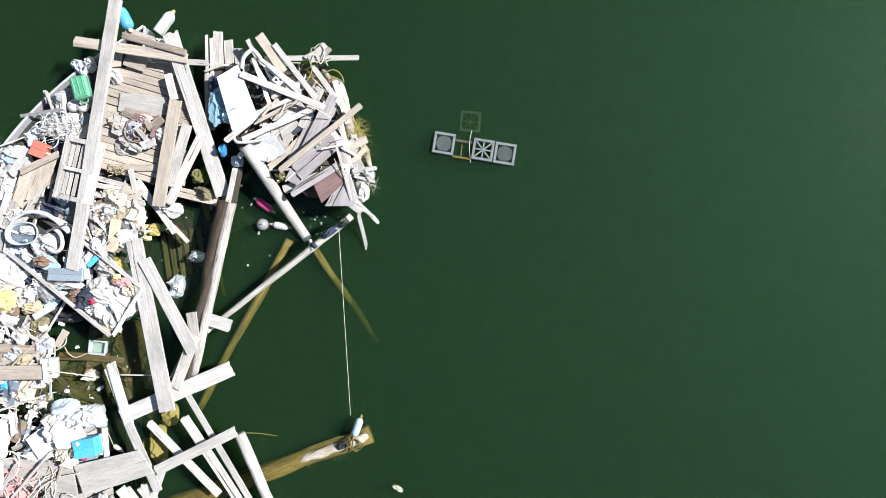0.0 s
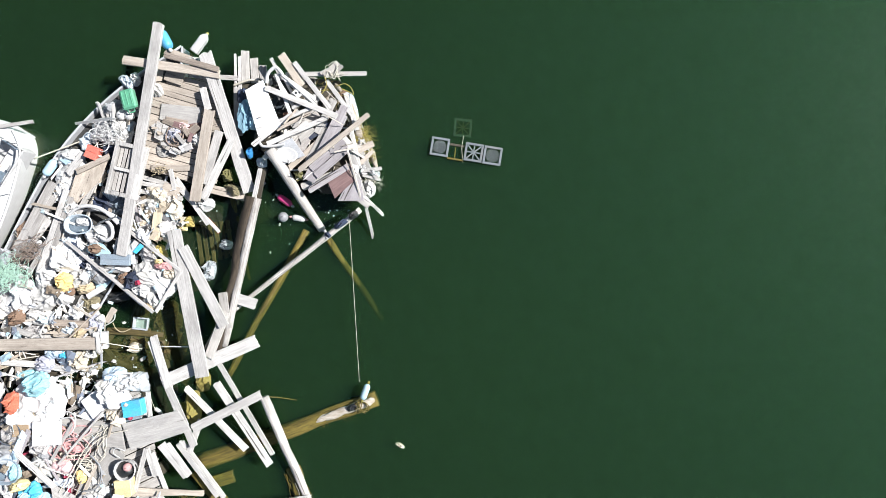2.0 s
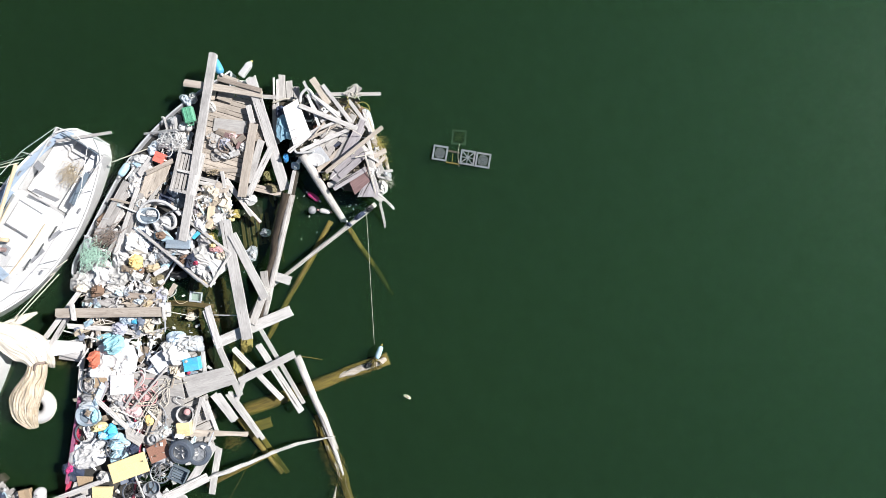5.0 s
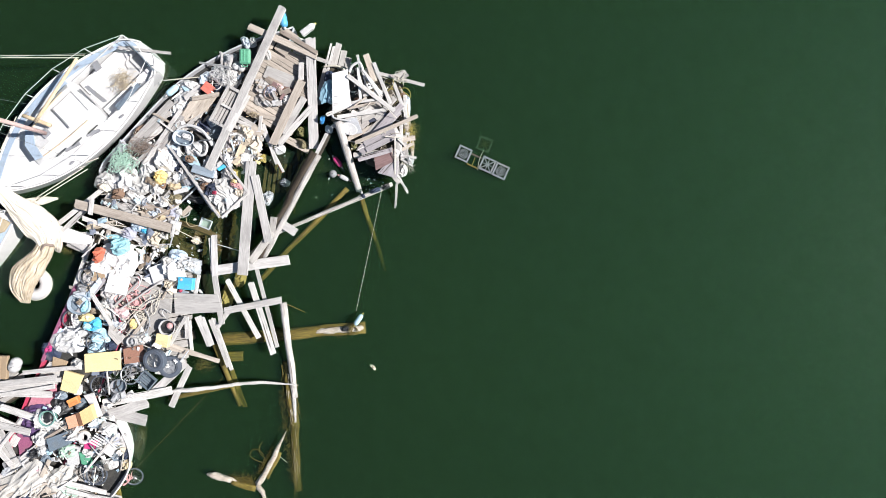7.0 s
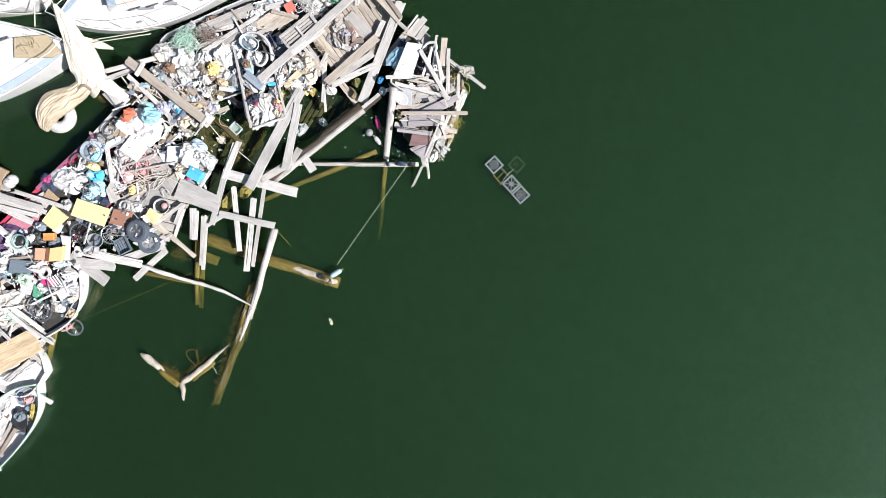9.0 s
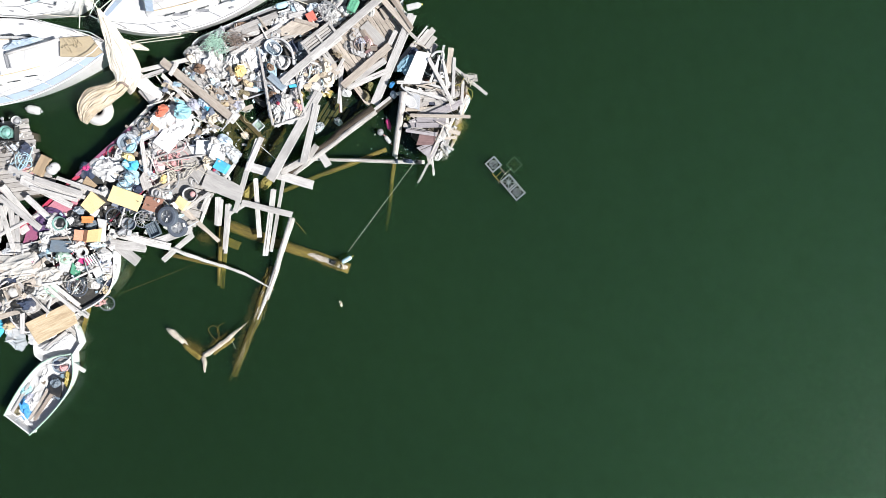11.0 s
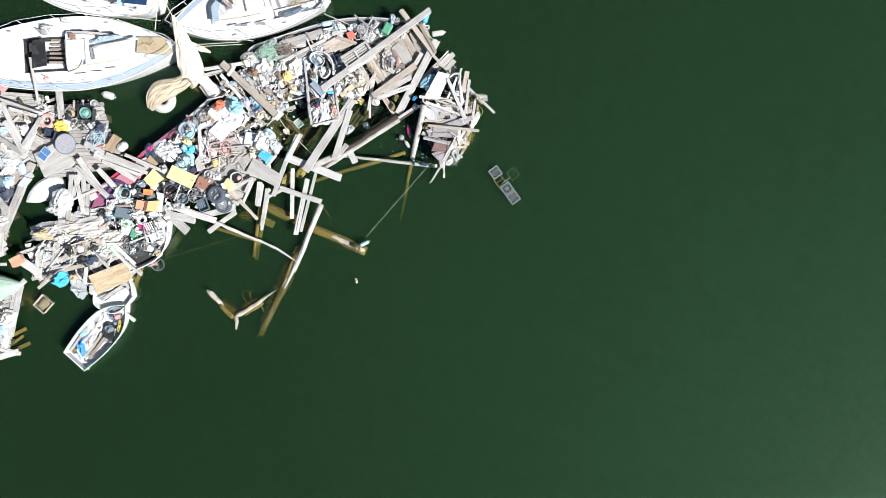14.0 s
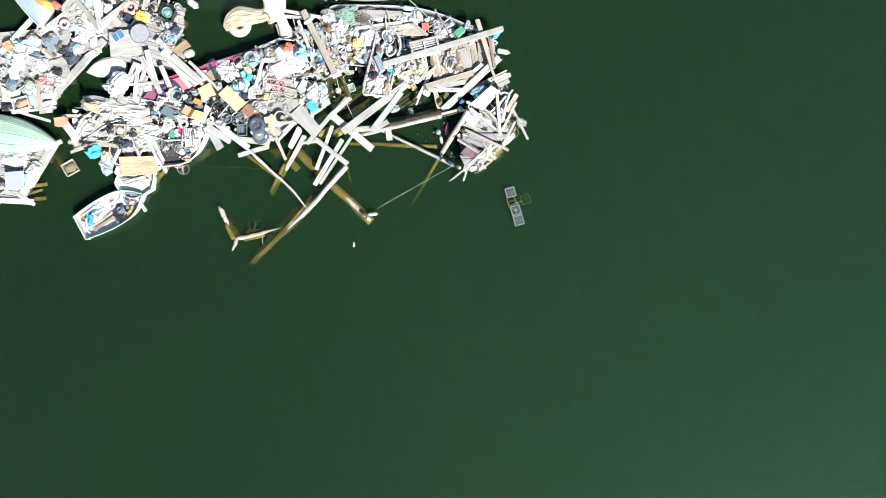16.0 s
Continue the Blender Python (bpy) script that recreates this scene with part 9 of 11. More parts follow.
bucket(pose(-9.25, -2.62, 0.6, 0, 0, 0.0), 'paper', 0.19, 0.2, 'white round tub on the dark raft')
sheet(-8.95, -3.02, 0.44, 0.41, 0.53, 0.0, 'cream', 'cream sack on the dark raft', height=0.2, seed=774.0)
sheet(-8.64, -2.9, 0.46, 0.29, 0.22, 10.0, 'cloth', 'white rag on the dark raft', height=0.12, seed=775.0)
sheet(-9.25, -2.83, 0.58, 0.36, 0.18, 0.0, 'cyan', 'cyan plastic scraps on the dark raft', height=0.08, seed=776.0)
sheet(-9.13, -2.26, 0.6, 0.41, 0.24, 10.0, 'bluefilm', 'pale blue rag on the dark raft', height=0.1, seed=777.0)
sheet(-9.22, -3.21, 0.5, 0.43, 0.12, -10.0, 'paper', 'white plastic strip on the dark raft', height=0.06, seed=778.0)
sheet(-8.85, -3.45, 0.04, 0.67, 0.50, 20.0, 'mud', 'dark muddy sheet sagging into the water', height=0.12, seed=779.0)
sheet(-9.56, -3.77, -0.02, 0.13, 0.15, 20.0, 'paper', 'white scrap floating by the raft', height=0.05, seed=780.0)
# white bundle by the blue box
sheet(-7.99, -3.37, 0.58, 0.67, 0.46, 10.0, 'paleblue', 'pale blue plastic bag in the white bundle', height=0.22, seed=781.0)
sheet(-7.49, -3.56, 0.46, 0.61, 0.58, 0.0, 'clear', 'translucent crumpled plastic bag', height=0.28, seed=782.0)
sheet(-7.47, -3.55, 0.5, 0.41, 0.41, 20.0, 'cloth', 'pale filling of a clear plastic bag', height=0.16, seed=783.0)
panel([(-8.44, -4.42), (-8.11, -4.15), (-8.36, -3.69), (-8.74, -3.98)], 0.72, 'gelcoat', 'white foam box in the bundle', thick=0.16, name='foam_box', category='box')
panel([(-8.52, -4.51), (-8.19, -4.36), (-8.47, -4.19), (-8.93, -4.36)], 0.66, 'gelcoat', 'white board under the bundle', thick=0.05)
sheet(-7.97, -3.85, 0.66, 0.76, 0.88, 30.0, 'gelcoat', 'white paper and plastic bundle on the raft', height=0.24, seed=784.0)
sheet(-8.21, -3.6, 0.62, 0.65, 0.41, 10.0, 'cloth', 'white cloth in the bundle', height=0.18, seed=785.0)
sheet(-7.76, -3.63, 0.7, 0.40, 0.40, 0.0, 'paper', 'white plastic in the bundle', height=0.16, seed=786.0)
sheet(-8.05, -4.33, 0.6, 0.41, 0.36, 10.0, 'cream', 'cream paper scraps under the bundle', height=0.14, seed=787.0)
# shadow of the blue box, built as a navy panel
panel([(-7.86, -4.51), (-7.62, -4.41), (-7.76, -4.03), (-7.96, -4.35)], 0.56, 'navy', 'navy panel for the shadow beside the blue box', thick=0.03)
panel([(-7.34, -4.55), (-7.39, -4.43), (-7.97, -4.36), (-8.11, -4.61)], 0.5, 'bluegrey', 'blue grey board under the blue box', thick=0.03)
carton(pose(-7.42, -4.13, 0.68, 0, 0, 10.0), 'cyan', 0.46, 0.38, 0.26, 'bright blue plastic box on the rubbish')
ball(pose(-7.62, -4.44, 0.54, 0, 0, 0.0), 0.06, 'crimson', 'small red float beside the blue box')
panel([(-7.29, -4.37), (-7.21, -4.37), (-7.14, -3.88), (-7.29, -3.92)], 0.6, 'paper', 'white board end by the blue box', thick=0.03)
sheet(-9.37, -4.0, 0.5, 0.27, 0.56, 0.0, 'paper', 'white plastic sheet at the gap', height=0.14, seed=788.0)
rope([(-7.24, -3.85, 0.4), (-7.26, -4.12, 0.2), (-7.24, -4.37, 0.05)], 0.008, 'rope', 'thin line hanging into the gap', name='cord', category='cord')
bottle(pose(-7.16, -4.41, -0.02, 0, 0, -35.0), 'paper', 0.24, 0.05, 'white plastic bottle floating in the gap', 'paper')
sheet(-6.6, -4.54, -0.16, 0.43, 0.76, -5.0, 'mosslit', 'algae coated plastic bag under the water', height=0.16, seed=789.0)
rope([(-9.27, -4.26, 0.75), (-9.01, -4.25, 0.78), (-8.86, -4.38, 0.8), (-8.91, -4.62, 0.8), (-9.13, -4.79, 0.78), (-9.27, -4.85, 0.75)], 0.018, 'paper', 'loop of pale hose on the boards', name='hose', category='hose')
# boat heap beyond the white bundle
sheet(-10.19, -3.37, 0.6, 0.62, 0.28, 8.0, 'aqua', 'pale cyan plastic sheet on the rubbish', height=0.09, seed=790.0)
sheet(-9.73, -3.55, 0.72, 0.62, 0.62, 20.0, 'aqua', 'pale cyan plastic bundle on the heap', height=0.2, seed=791.0)
sheet(-9.76, -3.12, 0.6, 0.53, 0.53, -0.0, 'lilac_cloth', 'lilac grey cloth on the rubbish', height=0.14, seed=792.0)
sheet(-9.44, -2.81, 0.62, 0.53, 0.40, -0.0, 'paleblue', 'pale blue rags on the rubbish', height=0.12, seed=793.0)
sheet(-9.2, -2.86, 0.72, 0.22, 0.19, -0.0, 'cyan', 'small cyan scrap on the rubbish', height=0.06, seed=794.0)
sheet(-9.47, -2.69, 0.74, 0.22, 0.14, -0.0, 'blue', 'small blue scrap on the rubbish', height=0.06, seed=795.0)
sheet(-10.38, -3.99, 0.7, 0.34, 0.49, -20.0, 'red', 'orange red plastic float bag', height=0.14, seed=796.0)
sheet(-9.88, -4.07, 0.74, 1.39, 1.17, -0.0, 'gelcoat', 'large flat white tarpaulin over the heap', height=0.12, seed=797.0)
sheet(-10.19, -4.34, 0.72, 0.77, 0.52, 20.0, 'gelcoat', 'white tarpaulin folds over the heap', height=0.14, seed=798.0)
panel([(-9.86, -5.06), (-9.16, -5.01), (-9.17, -4.43), (-9.85, -4.46)], 0.86, 'gelcoat', 'white square foam lid on the heap', thick=0.1, name='foam_board', category='foam')
rope([(-9.21, -4.4, 0.8), (-8.95, -4.38, 0.82), (-8.86, -4.55, 0.82), (-8.99, -4.78, 0.8), (-9.2, -4.89, 0.78)], 0.02, 'paper', 'loop of white hose on the boards', name='hose', category='hose')
loose_wheel(pose(-10.5, -4.76, 0.76, 0, 0, 20.0), 0.29, 'bicycle wheel on the boat side', 'bicycle wheels')
sheet(-10.53, -4.81, 0.66, 0.56, 0.56, -0.0, 'stripe', 'grey white wrapping under a wheel', height=0.1, seed=799.0)
panel([(-10.61, -5.73), (-10.44, -5.82), (-10.01, -4.78), (-10.15, -4.68)], 0.82, 'paleblue', 'pale blue plank of plastic on the boat side', thick=0.04)
basin(pose(-10.55, -5.68, 0.66, 0, 0, -0.0), 0.7, 0.62, 0.2, 'bluegrey', 'slate', 'blue grey round tub on the boat side')
sheet(-10.33, -5.7, 0.8, 0.37, 0.46, 10.0, 'aqua', 'cyan cloth in a round tub', height=0.08, seed=800.0)
sheet(-10.25, -6.05, 0.72, 0.59, 0.31, 10.0, 'yellow', 'pale yellow cushion in the boat', height=0.14, seed=801.0)
loose_wheel(pose(-10.67, -6.23, 0.72, 0, 0, 20.0), 0.31, 'small bicycle wheel by the crimson gunwale', 'bicycle wheels')
loose_wheel(pose(-9.75, -6.72, 0.74, 0, 0, 20.0), 0.3, 'bicycle wheel on white sheeting', 'bicycle wheels')
loose_wheel(pose(-10.19, -6.71, 0.72, 0, 0, 20.0), 0.28, 'bicycle wheel on white sheeting', 'bicycle wheels')
sheet(-10.03, -6.22, 0.68, 0.56, 0.40, 30.0, 'cyan', 'blue plastic sheet in the boat', height=0.14, seed=802.0)
sheet(-10.16, -6.31, 0.72, 0.40, 0.28, 40.0, 'sky', 'pale blue cloth in the boat', height=0.1, seed=803.0)
sheet(-9.72, -6.58, 0.62, 0.68, 0.59, -30.0, 'sky', 'pale blue plastic heap in the boat', height=0.16, seed=804.0)
sheet(-9.32, -6.75, 0.62, 0.43, 0.34, 20.0, 'navy', 'navy cloth in the boat', height=0.12, seed=805.0)
sheet(-10.51, -6.74, 0.64, 0.84, 0.68, -0.0, 'paper', 'white plastic sheeting heaped in the boat', height=0.14, seed=806.0)
sheet(-10.97, -7.02, 0.56, 0.47, 0.78, 10.0, 'paleblue', 'pale film along the crimson gunwale', height=0.1, seed=807.0)
sheet(-9.79, -5.16, 0.68, 0.68, 0.56, -20.0, 'stripe', 'grey cloth and cable heap in the boat', height=0.14, seed=808.0)
sheet(-9.75, -5.57, 0.62, 0.78, 0.56, -20.0, 'cloth', 'white cloth heaped in the boat', height=0.14, seed=809.0)
plank(-10.29, -5.19, 0.86, -9.35, -6.06, 0.84, 0.14, 'white', 0.05)
sheet(-9.2, -5.6, 0.72, 0.59, 0.34, -0.0, 'palepink', 'faded pink cloth on the rubbish', height=0.1, seed=810.0)
sheet(-9.09, -5.14, 0.7, 0.77, 0.28, -8.0, 'rose', 'faded red cloth on the boards', height=0.08, seed=811.0)
sheet(-8.88, -5.54, 0.62, 0.59, 0.59, -0.0, 'black', 'black plastic sheet crumpled on the rubbish', height=0.1, seed=812.0)
sheet(-8.77, -5.85, 0.7, 0.25, 0.31, 20.0, 'amber', 'small amber cloth on dark sheeting', height=0.06, seed=813.0)
sheet(-9.42, -5.02, 0.66, 0.56, 0.40, -0.0, 'cloth', 'white rags on the boards', height=0.12, seed=814.0)
rope([(-8.49, -5.3, 0.8), (-8.26, -5.54, 0.82), (-8.22, -5.85, 0.82), (-8.35, -6.1, 0.82), (-8.67, -6.18, 0.8)], 0.02, 'greyp', 'loop of dark hose on the boards', name='hose', category='hose')
rope([(-9.03, -6.05, 0.82), (-8.77, -5.58, 0.85), (-8.46, -5.08, 0.85), (-8.12, -4.81, 0.8), (-7.6, -4.69, 0.78)], 0.014, 'rope', 'pale hose laid across the boards', name='hose', category='hose')
rope([(-9.27, -6.21, 0.8), (-8.93, -5.69, 0.84), (-8.65, -5.2, 0.84), (-8.3, -4.75, 0.8)], 0.012, 'rope', 'pale hose laid across the boards', name='hose', category='hose')
panel([(-9.43, -6.39), (-9.03, -6.64), (-8.87, -6.3), (-9.49, -5.99)], 0.76, 'grey', 'weathered grey board on the rubbish', thick=0.04)
bucket(pose(-7.63, -5.65, 0.6, 0, 0, -0.0), 'paper', 0.25, 0.28, 'white bucket with a red ball and hoses in it', fill='black')
ball(pose(-7.56, -5.56, 0.78, 0, 0, -0.0), 0.1, 'rose', 'faded red ball in a white bucket')
rope([(-7.78, -5.36, 0.8), (-7.92, -5.24, 0.82), (-7.85, -5.11, 0.84), (-7.63, -5.17, 0.86)], 0.014, 'paper', 'white cord hanging from a bucket', name='cord', category='cord')
carton(pose(-7.68, -6.09, 0.6, 0, 0, 5.0), 'yellow', 0.4, 0.4, 0.26, 'pale yellow box on the raft')
panel([(-8.14, -7.0), (-7.86, -7.15), (-7.74, -6.41), (-8.14, -6.48)], 0.62, 'paleblue', 'pale blue panel under the car tyres', thick=0.03)
sheet(-8.37, -6.28, 0.58, 0.62, 0.37, 10.0, 'cloth', 'white rag beside the car tyres', height=0.1, seed=815.0)
sheet(-8.31, -5.9, 0.56, 0.37, 0.53, 20.0, 'greyp', 'grey sheet beside the bucket', height=0.08, seed=816.0)
sheet(-8.63, -6.88, 0.64, 0.40, 0.31, 10.0, 'brownrag', 'brown cloth on the board', height=0.06, seed=817.0)

# crimson boat and the wide boat
panel([(-11.34, -8.37), (-10.67, -8.45), (-10.51, -7.8), (-11.12, -7.78)], 0.55, 'greyply', 'grey board beside the gunwale', thick=0.03)
panel([(-10.97, -7.92), (-10.57, -7.92), (-10.51, -7.6), (-11.03, -7.58)], 0.6, 'card', 'brown board by the crimson gunwale', thick=0.03)
panel([(-10.42, -8.49), (-9.93, -8.49), (-9.83, -7.84), (-10.45, -7.84)], 0.76, 'yellow', 'tan yellow foam slab on the rubbish', thick=0.12, name='foam_slab', category='foam')
panel([(-11.47, -9.63), (-10.54, -9.07), (-10.79, -8.15), (-11.33, -8.6)], 0.52, 'deckpink', 'faded pink deck of the crimson boat', thick=0.03)
panel([(-11.41, -10.15), (-10.46, -9.6), (-10.55, -9.08), (-11.48, -9.64)], 0.5, 'deckpink', 'faded pink deck of the crimson boat', thick=0.03)
panel([(-11.22, -11.14), (-10.93, -10.78), (-11.09, -10.06), (-11.55, -10.34)], 0.5, 'plum', 'plum hull panel of the crimson boat', thick=0.03)
panel([(-8.68, -7.18), (-8.17, -6.95), (-8.33, -6.5), (-8.86, -6.8)], 0.68, 'brick', 'brown fibre board on the rubbish', thick=0.03)
# purple sheets laid in for the shadow across the deck
sheet(-11.11, -9.64, 0.54, 1.14, 0.84, 35.4, 'purple', 'dark purple sheet for the shade on the pink deck', height=0.14, seed=901.0)
sheet(-11.12, -10.07, 0.52, 0.73, 0.48, 25.4, 'purple', 'dark purple sheet for the shade on the plum deck', height=0.12, seed=902.0)
sheet(-10.84, -9.6, 0.68, 0.55, 0.65, 25.4, 'paper', 'white plastic bag among dark sheets', height=0.16, seed=903.0)
bucket(pose(-10.55, -9.45, 0.6, 0, 0, 15.3), 'teal', 0.24, 0.3, 'teal bucket with dark mouth', fill='black')
sheet(-10.31, -9.12, 0.52, 0.81, 0.81, 35.4, 'black', 'black plastic sheeting in the crimson boat', height=0.16, seed=904.0)
sheet(-9.99, -8.43, 0.48, 1.47, 0.33, 10.3, 'black', 'black plastic sheeting under the foam slabs', height=0.06, seed=905.0)
sheet(-9.77, -8.82, 0.62, 0.51, 0.40, 25.4, 'slate', 'dark slate cloth beside the cream box', height=0.14, seed=906.0)
sheet(-10.42, -8.7, 0.66, 0.44, 0.29, 15.3, 'bluegrey', 'blue grey cushion by the foam slab', height=0.14, seed=907.0)
carton(pose(-9.9, -8.73, 0.66, 0, 0, 40.4), 'orange', 0.34, 0.24, 0.2, 'small orange box in the junk boat')
panel([(-9.74, -9.56), (-9.47, -9.37), (-9.66, -9.03), (-9.96, -9.24)], 0.84, 'coral', 'orange box with a rust stripe in the junk boat', thick=0.26, name='box', category='box')
panel([(-9.4, -9.38), (-9.03, -9.02), (-9.27, -8.62), (-9.63, -9.02)], 0.86, 'peach', 'pale yellow foam box in the junk boat', thick=0.28, name='foam_box', category='box')
panel([(-9.42, -9.37), (-9.33, -9.29), (-9.55, -8.94), (-9.65, -9.01)], 1.0, 'rust', 'rust brown strap over the boxes', thick=0.02, name='strap', category='strap')
plank(-10.45, -10.11, 0.84, -9.89, -9.54, 0.84, 0.09, 'brown', 0.04)
panel([(-10.17, -10.47), (-9.62, -10.04), (-9.83, -9.68), (-10.39, -10.08)], 0.82, 'slate', 'dark slate case on the junk', thick=0.18, name='case', category='case')
panel([(-9.38, -8.69), (-9.06, -9.03), (-8.9, -8.93), (-9.37, -8.29), (-9.66, -8.46)], 0.78, 'paper', 'curved white foam piece on the junk', thick=0.06)
sheet(-10.69, -10.21, 0.66, 0.47, 0.44, 15.3, 'paper', 'white plastic bag on the junk', height=0.16, seed=908.0)
sheet(-10.53, -10.59, 0.62, 0.40, 0.40, 15.3, 'paper', 'white plastic piece on the junk', height=0.12, seed=909.0)
sheet(-10.27, -10.53, 0.7, 0.22, 0.22, 15.3, 'sky', 'pale blue scrap on the junk', height=0.06, seed=910.0)
sheet(-10.66, -10.8, 0.56, 0.66, 0.59, 25.4, 'black', 'black plastic bags in the junk boat', height=0.16, seed=911.0)
sheet(-10.36, -10.85, 0.66, 0.36, 0.36, 55.4, 'slate', 'slate blue rag on black bags', height=0.08, seed=912.0)
sheet(-10.45, -11.2, 0.66, 0.29, 0.25, 15.3, 'pinkpale', 'pale pink scraps in the junk', height=0.08, seed=913.0)
panel([(-9.18, -10.08), (-8.83, -10.02), (-8.77, -9.67), (-9.21, -9.86)], 0.84, 'pink', 'crimson pink plastic sheet on the junk', thick=0.03)
sheet(-9.72, -10.35, 0.7, 0.62, 0.51, 15.3, 'mint', 'pale green plastic sheet in the junk boat', height=0.14, seed=914.0)
panel([(-9.59, -10.85), (-9.26, -10.68), (-9.34, -10.13), (-9.75, -10.13)], 0.68, 'paper', 'white cooler lid in the junk boat', thick=0.1, name='cooler', category='cooler')
panel([(-9.15, -10.6), (-8.81, -10.66), (-8.95, -10.28), (-9.33, -10.27)], 0.72, 'green', 'green plastic box lid in the junk boat', thick=0.12, name='plastic_box', category='box')
sheet(-9.61, -9.76, 0.68, 0.55, 0.51, 15.3, 'paper', 'white cushion heap in the junk boat', height=0.18, seed=915.0)
sheet(-9.06, -10.22, 0.66, 0.47, 0.33, -24.6, 'paper', 'white bags in the junk boat', height=0.14, seed=916.0)
sheet(-8.66, -9.35, 0.66, 0.62, 0.51, -4.7, 'paper', 'white bags in the junk boat', height=0.18, seed=917.0)
sheet(-8.45, -9.65, 0.6, 0.51, 0.58, 15.3, 'lilac_cloth', 'lilac grey cloth in the wide boat', height=0.14, seed=918.0)
sheet(-8.73, -9.99, 0.62, 0.51, 0.47, 15.3, 'greyp', 'grey plastic in the junk boat', height=0.14, seed=919.0)
sheet(-8.27, -10.09, 0.5, 0.40, 0.62, 5.3, 'slate', 'slate blue cloth in the wide boat', height=0.12, seed=920.0)
sheet(-9.12, -9.3, 0.6, 0.55, 0.40, 15.3, 'bluefilm', 'pale blue film in the wide boat', height=0.12, seed=921.0)
sheet(-8.23, -9.66, 0.48, 0.40, 0.48, 15.3, 'stripe', 'grey crumpled sheeting in the wide boat', height=0.12, seed=922.0)
sheet(-8.46, -10.52, 0.5, 0.73, 0.37, 25.4, 'cloth', 'white scraps in the wide boat', height=0.12, seed=923.0)
sheet(-7.87, -10.37, 0.46, 0.44, 0.33, -4.7, 'beige', 'tan cloth at the boat end', height=0.1, seed=924.0)
sheet(-8.0, -10.1, 0.42, 0.33, 0.55, 5.3, 'navy', 'dark navy cloth in the wide boat end', height=0.12, seed=925.0)
plank(-8.91, -10.76, 0.92, -8.26, -9.36, 0.9, 0.07, 'white', 0.03)
plank(-8.92, -10.1, 0.9, -8.1, -9.47, 0.88, 0.05, 'grey', 0.03)
basin(pose(-8.64, -7.87, 0.68, 0, 0, 25.4), 0.5, 0.42, 0.16, 'greyp', 'slate', 'grey oval drum on the bicycle')
sheet(-9.26, -7.54, 0.6, 0.73, 0.47, 45.4, 'navy', 'navy cloth under the bicycle', height=0.1, seed=926.0)
sheet(-9.74, -7.01, 0.62, 0.62, 0.44, 15.3, 'sky', 'pale blue cloth under white sheeting', height=0.12, seed=927.0)
sheet(-10.68, -6.98, 0.64, 1.09, 0.84, 25.4, 'paper', 'white plastic sheeting by the crimson gunwale', height=0.16, seed=928.0)
sheet(-11.17, -7.41, 0.56, 0.66, 0.62, 15.3, 'navy', 'dark sheeting by the crimson gunwale', height=0.1, seed=929.0)
sheet(-11.2, -7.37, 0.66, 0.25, 0.22, 15.3, 'pink', 'small crimson scraps by the gunwale', height=0.06, seed=930.0)
sheet(-10.15, -7.6, 0.6, 0.55, 0.37, -14.7, 'cloth', 'white cloth by the foam mattress', height=0.12, seed=931.0)
sheet(-9.69, -3.5, 1.0, 0.79, 0.61, 25.4, 'tealcloth', 'faded teal cloth bundled on the white bags', height=0.2, seed=932.0)
sheet(-10.25, -3.97, 1.0, 0.36, 0.54, 5.3, 'coralred', 'orange red plastic float on the heap', height=0.2, seed=933.0)
sheet(-7.93, -9.89, -0.34, 0.38, 1.26, 3.3, 'weedbed', 'olive weed grown on the hull edge under the water', height=0.06, seed=934.0, name='weed', category='weed')

# plank heap at the corner
sheet(-4.73, 2.98, 0.72, 0.52, 0.78, -4.0, 'bluecloth', 'folded blue cloth beside the white panel', height=0.07, seed=1101.0)
# dark blue shadow of the white panel, put in as a navy sheet
sheet(-4.79, 3.48, 0.62, 0.41, 0.43, 10.0, 'navy', 'dark navy sheet for the shadow left of the white panel', height=0.1, seed=1102.0)
sheet(-4.56, 2.8, 0.74, 0.21, 0.40, 10.0, 'sky', 'pale blue cloth edge under the white panel', height=0.1, seed=1103.0)
plank(-3.02, 1.51, 0.7, -2.21, 2.22, 0.74, 0.18, 'lilac', 0.05)
plank(-3.14, 1.68, 0.71, -2.32, 2.38, 0.75, 0.18, 'lilac', 0.05)
plank(-3.22, 1.13, 0.72, -2.18, 1.77, 0.76, 0.15, 'lilac', 0.05, rag=0.3)
panel([(-3.34, 2.12), (-2.98, 2.7), (-3.18, 2.82), (-3.72, 2.39), (-3.67, 2.15)], 0.58, 'dirtyboard', 'dirty grey board speckled with soil', thick=0.04)
# the bluish shadow on this board is put into its colour
panel([(-3.21, 2.46), (-2.91, 2.88), (-3.04, 3.14), (-3.34, 3.06)], 0.6, 'bluegrey', 'board on the plank heap in a blue grey shadow tint', thick=0.03)
panel([(-3.26, 2.5), (-3.16, 2.41), (-2.49, 2.86), (-2.55, 2.97)], 0.6, 'navy', 'navy board under the planks', thick=0.03)
panel([(-3.02, 2.62), (-2.73, 2.93), (-2.86, 3.05), (-3.16, 2.79)], 0.62, 'lilac', 'faded grey board end on the heap', thick=0.03)
panel([(-3.61, 2.91), (-3.53, 2.95), (-3.91, 3.99), (-3.98, 3.96)], 0.88, 'gelcoat', 'white painted metal rail on the heap', thick=0.04, name='metal_rail', category='rail')
panel([(-3.01, 3.31), (-2.96, 3.38), (-3.81, 4.0), (-3.89, 3.98)], 0.92, 'gelcoat', 'white painted metal rail on the heap', thick=0.04, name='metal_rail', category='rail')
